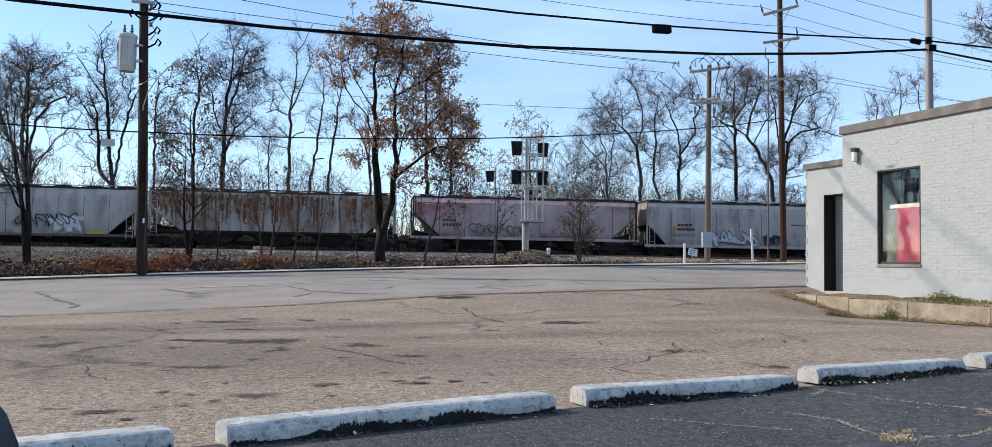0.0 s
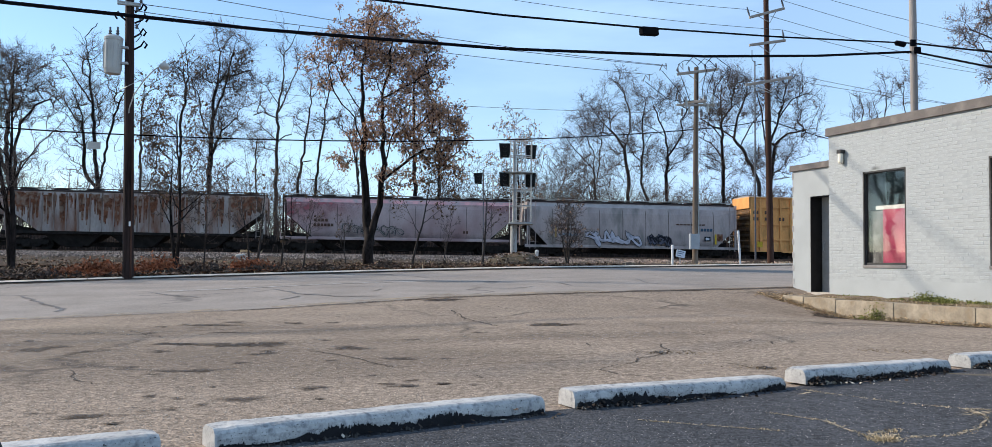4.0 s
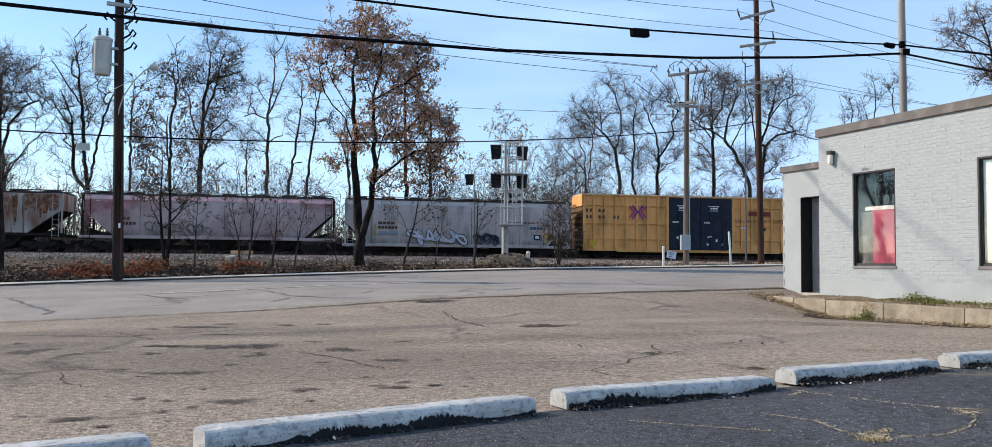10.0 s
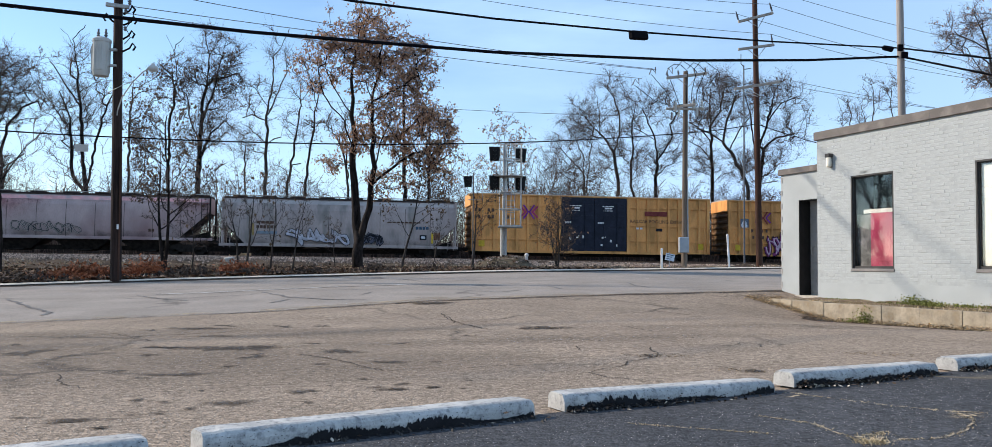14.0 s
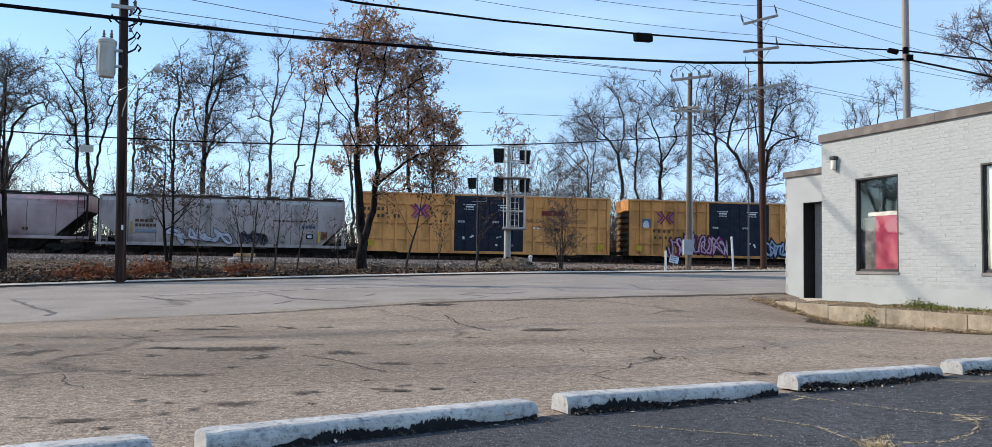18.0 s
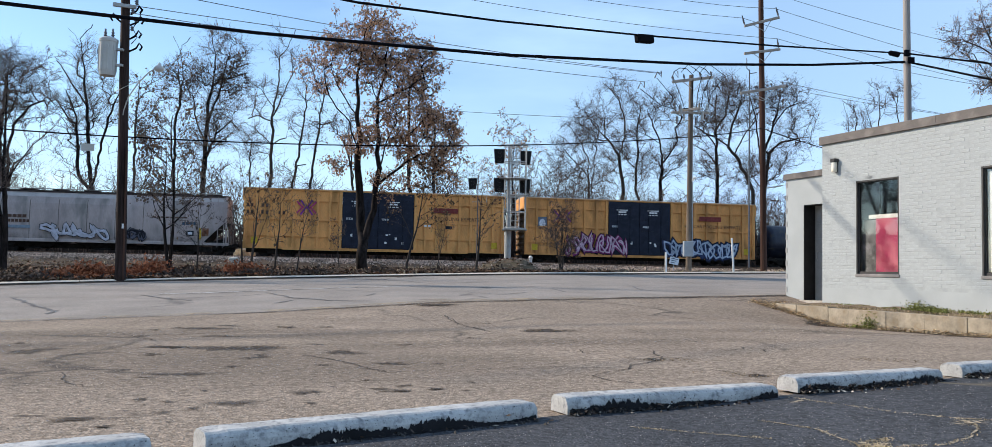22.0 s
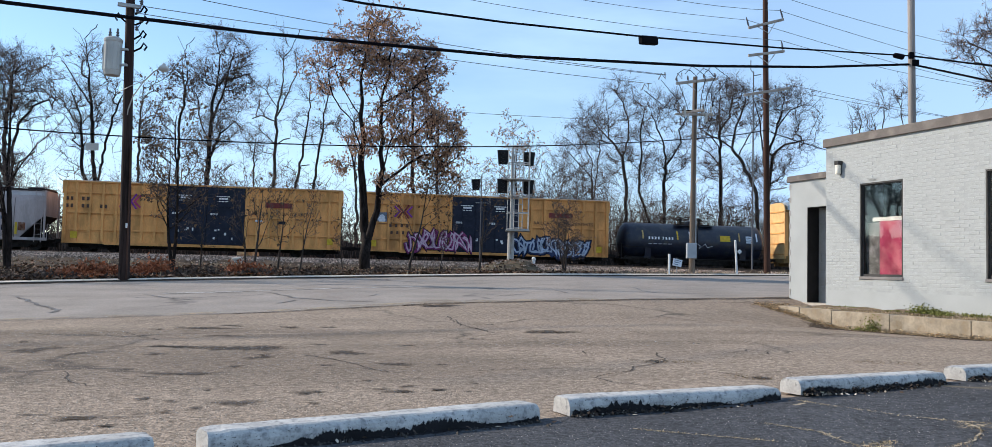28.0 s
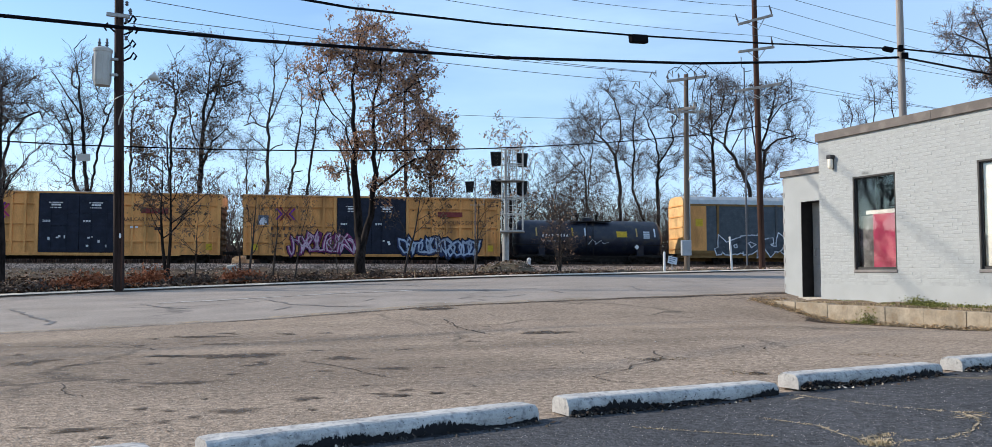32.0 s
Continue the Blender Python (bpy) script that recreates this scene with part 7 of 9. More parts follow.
carD, h, y = hopper(-24.6, -8.1, M_GREYCAR, "pale grey covered hopper with blue lettering and white graffiti", True, 9, 1.3, 2.8, 1.5, M_ROOFDARK, 4.55, material("pale_eave_paint", (0.42, 0.385, 0.37), vary=0.15, scale=2))
bars(carD, -h + 2.3, 2.72, 4, 0.26, 0.2, 0.05, y - 0.02, M_LETTERDK)
bars(carD, -h + 2.3, 2.4, 6, 0.19, 0.2, 0.05, y - 0.02, M_LETTERDK)
part("text_panel", G().box(-h + 2.3, -h + 3.75, y - 0.035, y - 0.03, 2.0, 2.2), material("pale_blue_panel", (0.2, 0.25, 0.3), bump=0), carD)
part("text_panel", G().box(-h + 2.0, -h + 2.15, y - 0.035, y - 0.03, 1.9, 2.75), M_FADEYEL, carD)
part("text_panel", G().box(-h + 4.5, -h + 4.95, y - 0.03, y - 0.026, 1.85, 2.3), M_FADEYEL, carD)
scrawl(carD, -h + 4.7, -h + 8.75, 1.4, 2.35, y - 0.035, 25, material("lavender_spray", (0.44, 0.43, 0.48), vary=0.25, scale=3, bump=0), M_SPRAYBLK, material("lilac_white_spray", (0.5, 0.5, 0.56), vary=0.25, scale=3, bump=0), 5, thick=0.15)
scrawl(carD, -h + 9.35, -h + 11.15, 1.5, 2.1, y - 0.035, 26, material("slate_spray", (0.11, 0.11, 0.14), vary=0.4, scale=3, bump=0), M_SPRAYBLK, M_SPRAYBLK, 3, thick=0.17)
fade_patch(carD, -h + 1.6, h - 1.6, 1.35, 2.3, M_GRIMETINT, lambda a, b: 0.8 - 0.8 * b)
fade_patch(carA, -h + 1.6, h - 1.6, 1.35, 2.3, M_GRIMETINT, lambda a, b: 0.8 - 0.8 * b)
bars(carD, -h + 11.6, 2.95, 8, 0.24, 0.1, 0.06, y - 0.02, M_LETTERDK)
bars(carD, h - 2.9, 2.5, 4, 0.2, 0.22, 0.05, y - 0.02, M_LETTERBL)
part("number_plate_panel", G().box(h - 2.6, h - 2.1, y - 0.035, y - 0.03, 1.75, 2.1), M_SPRAYBLK, carD)
part("rust_patch", G().box(h - 1.55, h - 1.1, y - 0.03, y - 0.026, 1.75, 2.3, 0.0), M_RUSTSTREAK, carD)
part("data_panel", G().box(h - 2.5, h - 2.2, y - 0.04, y - 0.036, 1.83, 2.02), M_SPRAYWHT, carD)
part("reflector", G().box(h - 1.75, h - 1.6, y - 0.035, y - 0.03, 1.5, 2.3), M_BRIGHTYEL, carD)

# tank car
car, h = car_at("tank_car", 32.85, 45.45, "navy-black tank car with yellow panel and top platform", "tank car")
R, CZ, hl = 1.42, 2.4, 5.9
prof = [(0.02, -hl)]
for k in range(1, 7):
    t = math.pi / 2 * k / 6
    prof.append((R * math.sin(t), -hl + 0.62 * (1 - math.cos(t))))
prof += [(R, -2.6), (R, 2.6)] + [(a, -b) for a, b in prof[1:][::-1]] + [(0.02, hl)]
tank = part("tank", G().lathe(prof, 40, (0, 0, CZ), "x"), M_NAVYTANK, car, "glossy navy-black tank", smooth=True)
for x in (-2.8, 0, 2.8):
    part("band", G().lathe([(R, x - 0.05), (R + 0.015, x - 0.05), (R + 0.015, x + 0.05), (R, x + 0.05)], 40, (0, 0, CZ), "x"), M_NAVYTANK, tank)
part("frame", G().box(-h + 0.2, h - 0.2, -0.4, 0.4, 0.6, 1.05).box(-h + 0.2, -h + 2.4, -1.3, 1.3, 0.95, 1.05).box(h - 2.4, h - 0.2, -1.3, 1.3, 0.95, 1.05), M_STEEL, car)
for e in (-1, 1):
    part("saddle", G().prism([(-1.2, 1.0), (1.2, 1.0), (1.35, 2.0), (1.0, 1.55), (0, 1.1), (-1.0, 1.55), (-1.35, 2.0)], e * 3.9 - 0.25, e * 3.9 + 0.25, "x"), M_NAVYTANK, car)
    part("end_rail", G().tube([(e * (h - 0.25), -1.35, 1.0), (e * (h - 0.25), -1.35, 2.1), (e * (h - 0.25), 1.35, 2.1), (e * (h - 0.25), 1.35, 1.0)], 0.025, 5), M_STEEL, car)
    part("side_rail", G().tube([(e * (h - 0.3), -1.45, 1.9), (e * 3.4, -1.5, 1.9)], 0.02, 5), M_STEEL, car)
    coupler(car, e * (h - 0.2), e)
part("dome", G().lathe([(0.45, 3.75), (0.45, 3.98), (0.48, 4.0), (0.42, 4.05), (0.1, 4.1)], 16), M_NAVYTANK, car)
plat = part("platform", G().box(-1.6, 1.6, -1.1, -0.55, 3.72, 3.76).box(-1.6, 1.6, 0.55, 1.1, 3.72, 3.76), M_STEEL, car)
for s in (-1.1, 1.1):
    g = G()
    for x in (-1.6, -0.55, 0.55, 1.6):
        g.tube([(x, s, 3.74), (x, s, 4.3)], 0.016, 5)
    g.tube([(-1.6, s, 4.3), (1.6, s, 4.3)], 0.016, 5).tube([(-1.6, s, 4.05), (1.6, s, 4.05)], 0.013, 5)
    part("railing", g, M_STEEL, plat)
for x in (-0.8, 0.75):
    part("valve", G().lathe([(0.1, 3.78), (0.1, 4.1), (0.16, 4.12), (0.16, 4.25), (0.05, 4.35)], 10, (x, 0, 0)), M_STEEL, car)
ladder(car, -0.2, 1.0, 3.75, -1.5, M_STEEL, 0.5)
part("side_walk", G().box(-4.6, 4.6, -1.55, -1.3, 1.02, 1.08).box(-4.6, 4.6, 1.3, 1.55, 1.02, 1.08), M_STEEL, car)


def tank_patch(name, x0, x1, z0, z1, mat, label=""):
    vs, fs = [], []
    n = 5
    for x in (x0, x1):
        for k in range(n + 1):
            z = z0 + (z1 - z0) * k / n
            vs.append((x, -math.sqrt(max(0, (R + 0.012) ** 2 - (z - CZ) ** 2)), z))
    fs = [(k, n + 1 + k, n + 2 + k, k + 1) for k in range(n)]
    part(name, G().add(vs, fs), mat, tank, label, fix=False)


for x, mat in ((-4.4, M_FADEYEL), (-1.6, M_BRIGHTYEL), (-0.6, M_SIGN), (3.5, M_FADEYEL), (4.95, M_SIGN)):
    tank_patch("reflector", x, x + 0.12, 2.55, 3.2, mat)
tank_patch("hazard_panel", 1.95, 2.8, 2.5, 2.95, M_BRIGHTYEL, "yellow panel")
for k in range(4):
    tank_patch("data_panel", 4.1, 4.6, 2.42 + k * 0.15, 2.51 + k * 0.15, M_SIGN)
for k in range(8):
    x = -3.9 + k * 0.25 + (0.12 if k > 3 else 0)
    tank_patch("mark_bar", x, x + 0.13, 2.52, 2.72, M_LETTER)
for k in range(5):
    tank_patch("mark_bar", -3.9 + k * 0.4, -3.63 + k * 0.4, 2.16, 2.2, M_SIGN)
part("placard", G().prism([(3.3, 1.75), (3.5, 1.55), (3.7, 1.75), (3.5, 1.95)], -1.56, -1.54), M_LETTER, car)
scr = G()
scr.stroke([(-0.3, 1.95), (0.0, 2.3), (0.3, 2.1), (0.2, 1.9), (0.7, 2.25), (0.9, 2.0), (1.3, 2.1)], 0.03, -R - 0.01)
part("scribble", scr, M_SIGN, tank, fix=False)
part("brake_rigging", G().box(-2.2, 2.2, -0.7, -0.45, 0.6, 0.95, 0.03).box(-0.9, 0.3, -1.05, -0.7, 0.66, 0.9, 0.04), M_STEEL, car)
trucks(car, (-h + 1.9, h - 1.9))

# autorack
car, h = car_at("autorack", 46.45, 74.35, "tall autorack with grey screens, yellow ends and white graffiti", "autorack car")
part("deck", G().box(-h, h, -1.45, 1.45, 0.95, 1.3).box(-h + 0.1, h - 0.1, -0.3, 0.3, 0.7, 0.96), M_BROWN, car)
g = G()
g.prism([(-1.5, 5.1), (-1.42, 5.5), (-1.0, 5.78), (0, 5.86), (1.0, 5.78), (1.42, 5.5), (1.5, 5.1)], -h + 0.3, h - 0.3, "x")
rf = part("roof", g, M_RACKROOF, car, "grey corrugated steel roof")
for k in range(40):
    x = -h + 0.6 + k * (2 * h - 1.2) / 39
    part("corrugation", G().prism([(-1.51, 5.1), (-1.44, 5.52), (-1.01, 5.8), (0, 5.885), (0, 5.86), (-1.0, 5.77), (-1.4, 5.5)], x - 0.06, x + 0.06, "x"), M_RACKROOF, rf)
M_RACKPOST = material("rack_post", (0.1, 0.105, 0.11), vary=0.2, scale=2)
n = 11
for side in (-1, 1):
    yo = side * 1.5
    for k in range(n):
        a, b = -h + 0.4 + (2 * h - 0.8) * k / n, -h + 0.4 + (2 * h - 0.8) * (k + 1) / n
        scn = part("screen", G().box(a + 0.1, b - 0.1, min(yo, yo - side * 0.03), max(yo, yo - side * 0.03), 1.5, 5.0), M_RACK, car, "dark grey perforated screen" if k == 0 else "")
        if side < 0:
            for q in range(22):
                z = 1.55 + q * 0.157
                part("slat", G().box(a + 0.12, b - 0.12, yo - 0.022, yo, z, z + 0.1), M_RACK, scn)
    for k in range(n + 1):
        x = -h + 0.4 + (2 * h - 0.8) * k / n
        part("post", G().box(x - 0.09, x + 0.09, min(yo + side * 0.06, yo - side * 0.06), max(yo + side * 0.06, yo - side * 0.06), 1.3, 5.1, 0.01), M_BROWN if k < 2 else M_RACKPOST, car)
    part("top_rail", G().box(-h + 0.1, h - 0.1, min(yo + side * 0.05, yo - side * 0.05), max(yo + side * 0.05, yo - side * 0.05), 5.0, 5.16), M_BROWN, car)
    part("bottom_rail", G().box(-h + 0.1, h - 0.1, min(yo + side * 0.05, yo - side * 0.05), max(yo + side * 0.05, yo - side * 0.05), 1.28, 1.52), M_BROWN, car)
    part("end_panel", G().box(-h, -h + 1.9, min(yo + side * 0.04, yo), max(yo + side * 0.04, yo), 1.3, 5.0), M_YEL2, car, "yellow end panel")
for e in (-1, 1):
    g = G()
    x0, x1 = (h - 0.08, h) if e > 0 else (-h, -h + 0.08)
    g.prism([(-1.5, 1.3), (-1.5, 5.3), (-1.35, 5.55), (-1.0, 5.75), (0, 5.8), (1.0, 5.75), (1.35, 5.55), (1.5, 5.3), (1.5, 1.3)], x0, x1, "x")
    # end doors in a paler yellow than the side panels
    dr = part("end_door", g, material("pale_end_yellow", (0.72, 0.45, 0.2), vary=0.15, scale=1.5), car, "pale yellow end doors")
    for q in range(5):
        part("hinge", G().box(min(e * h, e * (h + 0.05)), max(e * h, e * (h + 0.05)), -1.4, 1.4, 1.6 + q * 0.85, 1.7 + q * 0.85), M_YEL, dr)
    coupler(car, e * h, e)
bars(car, -h + 9.2, 3.3, 3, 0.55, 0.5, 0.25, -1.53, M_BRIGHTYEL, "emblem")
bars(car, -h + 1.0, 3.4, 1, 0.6, 0.6, 0.1, -1.545, M_BRIGHTYEL, "placard")
M_SLATEFILL = material("slate_fill_spray", (0.075, 0.085, 0.1), vary=0.3, scale=3, bump=0)
scrawl(car, -h + 2.7, -h + 9.4, 1.35, 2.6, -1.57, 31, M_SLATEFILL, M_SPRAYWHT, M_SLATEFILL, 6, thick=0.3)
trucks(car, (-h + 4.0, h - 4.0))



# ---- trees ----
def tree(x, y, z, h, seed, label, trunk_r=0.16, spread=0.45, limbs=10, sub=5, twigs=4, lean=(0, 0), first=0.3, bark=None, leaves=0, leaf_size=0.09, fork=1, droop=0.0, tropism=0.12, name="tree", wiggle=0.1, twig_r=0.012, leaf_mat=None, levels=4, crown_w=1.0, leaf_spread=0.1, fork_lean=0.14):
    """A bare deciduous tree grown branch by branch: trunk and limbs, fine twigs, and any leaves still hanging."""
    r = random.Random(seed)
    wood, fine, leaf = G(), G(), G()
    tips = []

    def grow(p, d, length, rad, level):
        n = (9, 6, 5, 4, 3)[level]
        pts, rads = [Vector(p)], [rad]
        wig = wiggle * (0.55 if level == 0 else 1.0 + 0.45 * level)
        end = rad * (0.1 if level == 0 else 0.3)
        q = Vector(p)
        for i in range(n):
            d = (d + Vector((r.gauss(0, wig), r.gauss(0, wig), r.gauss(0, wig))) + Vector((0, 0, tropism if level < 3 else tropism * 0.3 - droop))).normalized()
            q = q + d * (length / n)
            pts.append(q.copy())
            rads.append(rad + (end - rad) * (i + 1) / n)
        (wood if level < 2 else fine).tube(pts, rads, (8, 6, 4, 3, 3)[level], caps=False)
        if level >= levels - 1:
            tips.append((pts[-1], d.copy()))
            if level >= 3:
                tips.append((pts[len(pts) // 2], d.copy()))
            if level == levels:
                return
        count = (limbs, sub, sub, twigs, 0)[level]
        for c in range(count):
            lo = first if level == 0 else 0.18
            t = lo + (1 - lo) * ((c + r.random()) / count) ** 0.9
            i = min(int(t * n), n - 1)
            k = t * n - i
            at_p = pts[i].lerp(pts[i + 1], k)
            at_r = rads[i] + (rads[i + 1] - rads[i]) * k
            axis = (pts[i + 1] - pts[i]).normalized()
            side = axis.orthogonal().normalized()
            side.rotate(Matrix.Rotation(r.uniform(0, 6.28), 3, axis))
            ang = r.uniform(0.55, 1.0) * (spread / 0.45)
            nd = (axis * math.cos(ang) + side * math.sin(ang) * crown_w).normalized()
            shrink = (1.0 - 0.55 * t) if level == 0 else (1.05 - 0.5 * t)
            grow(at_p, nd, length * r.uniform(0.42, 0.62) * shrink, max(at_r * r.uniform(0.4, 0.6), twig_r * (0.7 if level > 2 else 1.0)), level + 1)

    for k in range(fork):
        a = r.uniform(0, 6.28) if fork > 1 else 0
        off = fork_lean if fork > 1 else 0.0
        grow((0, 0, -0.15), Vector((lean[0] + (off * (-1 if k % 2 else 1)), lean[1] + off * 0.4 * math.sin(a), 1)).normalized(), h * (1.0 if k == 0 else r.uniform(0.82, 0.97)), trunk_r * (1 if fork == 1 else 0.8), 0)
    t = thing(name, pose(x, y, z), label, "tree" if name == "tree" else name.split("_")[-1])
    part("trunk", wood, bark or M_BARK, t, smooth=True, fix=False)
    tagged(part("twig_crown", fine, M_TWIG, t, fix=False), kind="stuff")
    if leaves:
        outer = [q for q in tips if math.hypot(q[0].x, q[0].y) > 0.11 * h or r.random() < 0.3]
        tips = outer if h > 8 else tips
        for _ in range(leaves):
            p, d = r.choice(tips)
            p = p + Vector((r.gauss(0, leaf_spread), r.gauss(0, leaf_spread), r.gauss(0, leaf_spread)))
            a = Vector((r.gauss(0, 1), r.gauss(0, 1), r.gauss(-1.1, 0.6))).normalized()
            b = a.orthogonal().normalized()
            b.rotate(Matrix.Rotation(r.uniform(0, 6.28), 3, a))
            s = leaf_size * r.uniform(0.6, 1.35)
            c = a.cross(b) * s * 0.2
            leaf.add([tuple(p), tuple(p + a * s * 0.5 + b * s * 0.38 + c), tuple(p + a * s * 1.15), tuple(p + a * s * 0.5 - b * s * 0.38 + c)], [(0, 1, 2), (0, 2, 3)])
        tagged(part("leaves", leaf, leaf_mat or M_LEAF, t, "withered brown leaves", fix=False), kind="stuff")
    return t


def gz(x, y):
    return float(ground_z(x, y)) - 0.05


def crown_tree(x, y, z, stems, lobes, count, seed, label, twig=0.02, bark=None, leaves=0, leaf_size=0.14, twigs=7, twig_len=0.8, droop=0.0, sag=0.1, swell=0.5, steep=0.55, stem_r=0.2, leaf_mat=None, side=0.5):
    """A tree grown from its stems towards points in the lobes of its crown; limbs thicken with what they carry."""
    r = random.Random(seed)
    P, par, kids, least = [], [], [], []
    paths = []

    def node(p, parent, thick=0.0):
        P.append(tuple(p))
        par.append(parent)
        kids.append(0)
        least.append(thick)
        return len(P) - 1

    root = node((0, 0, -0.2), -1, stem_r * 1.2)
    tall = max(st[-1][2] for st in stems)
    for j, st in enumerate(stems):
        way = [Vector(p) for p in st]
        low = j == 0 or (st[0][2] < 0.45 * tall and math.hypot(st[0][0], st[0][1]) > 1.2)
        last = root if low else min(range(len(P)), key=lambda i: (Vector(P[i]) - way[0]).length + (3.0 if P[i][2] > way[0].z else 0.0))
        path = [last]
        full = [Vector(P[last])] + way
        for a, b in zip(full, full[1:]):
            n = max(2, int((b - a).length / 0.6))
            for k in range(1, n + 1):
                w = 0.1 * (b - a).length / n if k < n else 0.0
                q = a.lerp(b, k / n) + Vector((r.gauss(0, w), r.gauss(0, w), r.gauss(0, w * 0.5)))
                taper = max(0.14, 1 - 0.95 * max(0.0, q.z) / tall)
                last = node(q, last, stem_r * taper * (1.0 if j == 0 else 0.75 if j == 1 else side))
                path.append(last)
        paths.append(path)
    goals = []
    weight = [l[3] * l[5] for l in lobes]
    for _ in range(count):
        cx, cy, cz, rx, ry, rz = r.choices(lobes, weight)[0]
        d = Vector((r.gauss(0, 1), r.gauss(0, 1), r.gauss(0.1, 1))).normalized() * r.random() ** 0.4
        goals.append(Vector((cx + d.x * rx, cy + d.y * ry, cz + d.z * rz)))
    frame_nodes = np.array(P)
    goals.sort(key=lambda p: float(np.sqrt(((frame_nodes - np.array(p)) ** 2).sum(1)).min()) + r.uniform(0, 0.5))
    for p in goals:
        A = np.array(P)
        d = A - np.array(p)
        flat = np.hypot(d[:, 0], d[:, 1])
        rise = p.z - A[:, 2]
        cost = np.sqrt((d ** 2).sum(1)) + 1.4 * np.maximum(0, steep * flat - rise) + 30 * (A[:, 2] < 0.28 * tall)
        i = int(cost.argmin())
        q = Vector(P[i])
        back = Vector(P[par[i]]) if par[i] >= 0 else q - Vector((0, 0, 1))
        way = (q - back).normalized()
        L = (p - q).length
        n = max(3, min(8, int(L / 0.35)))
        last, path = i, [i]
        turn = Vector((r.gauss(0, 1), r.gauss(0, 1), r.gauss(0, 1))) * 0.16 * L
        mid = q + way * L * 0.15 + (p - q) * 0.4 + turn
        for k in range(1, n + 1):
            t = k / n
            c = q * (1 - t) ** 2 + mid * 2 * t * (1 - t) + p * t * t
            c += Vector((r.gauss(0, 1), r.gauss(0, 1), r.gauss(0, 1))) * 0.17 * L / n * (1 if k < n else 0)
            last = node(c, last)
            path.append(last)
        paths.append(path)
        kids[last] += 1
    for i in range(len(P) - 1, 0, -1):
        kids[par[i]] += kids[i]
    rad = [max(twig * max(1, k) ** swell, m) for k, m in zip(kids, least)]
    wood, fine, leaf = G(), G(), G()
    for path in paths:
        rr = [rad[i] for i in path]
        rr[0] = min(rr[0], rr[1] * 1.15)
        wood.tube([Vector(P[i]) for i in path], rr, 7 if rr[1] > 0.08 else 4, caps=False)
    spots = []
    for path in paths[len(stems):]:
        for i in path[-3:]:
            p = Vector(P[i])
            way = (p - Vector(P[par[i]])).normalized()
            for _ in range(twigs if i == path[-1] else twigs // 2):
                d = (way + Vector((r.gauss(0, 0.6), r.gauss(0, 0.6), r.gauss(0.2 - 2 * droop, 0.5)))).normalized()
                L = twig_len * r.uniform(0.4, 1.15)
                pts = [p]
                for k in range(3):
                    d = (d + Vector((r.gauss(0, 0.3), r.gauss(0, 0.3), r.gauss(sag, 0.28)))).normalized()
                    pts.append(pts[-1] + d * L / 3)
                fine.tube(pts, [twig * 0.62, twig * 0.52, twig * 0.42, twig * 0.3], 3, False)
                spots += [pts[1], pts[2], pts[3], pts[3]]
                for k in (1, 2, 3):
                    e = (d + Vector((r.gauss(0, 0.75), r.gauss(0, 0.75), r.gauss(sag, 0.6)))).normalized() * L * r.uniform(0.25, 0.55)
                    fine.tube([pts[k], pts[k] + e], [twig * 0.42, twig * 0.28], 3, False)
                    spots.append(pts[k] + e)
    t = thing("tree", pose(x, y, z), label, "tree")
    part("trunk", wood, bark or M_BARK, t, smooth=True, fix=False)
    tagged(part("twig_crown", fine, M_TWIG, t, fix=False), kind="stuff")
    if leaves:
        for _ in range(leaves):
            p = r.choice(spots) + Vector((r.gauss(0, 0.06), r.gauss(0, 0.06), r.gauss(0, 0.05)))
            a = Vector((r.gauss(0, 0.8), r.gauss(0, 0.8), r.gauss(-1.0, 0.5))).normalized()
            b = a.orthogonal().normalized()
            b.rotate(Matrix.Rotation(r.uniform(0, 6.28), 3, a))
            s = leaf_size * r.uniform(0.6, 1.4)
            c = a.cross(b) * s * 0.2
            leaf.add([tuple(p), tuple(p + a * s * 0.5 + b * s * 0.34 + c), tuple(p + a * s * 1.15), tuple(p + a * s * 0.5 - b * s * 0.34 + c)], [(0, 1, 2), (0, 2, 3)])
        tagged(part("leaves", leaf, leaf_mat or M_LEAF, t, "withered brown leaves", fix=False), kind="stuff")
    return t


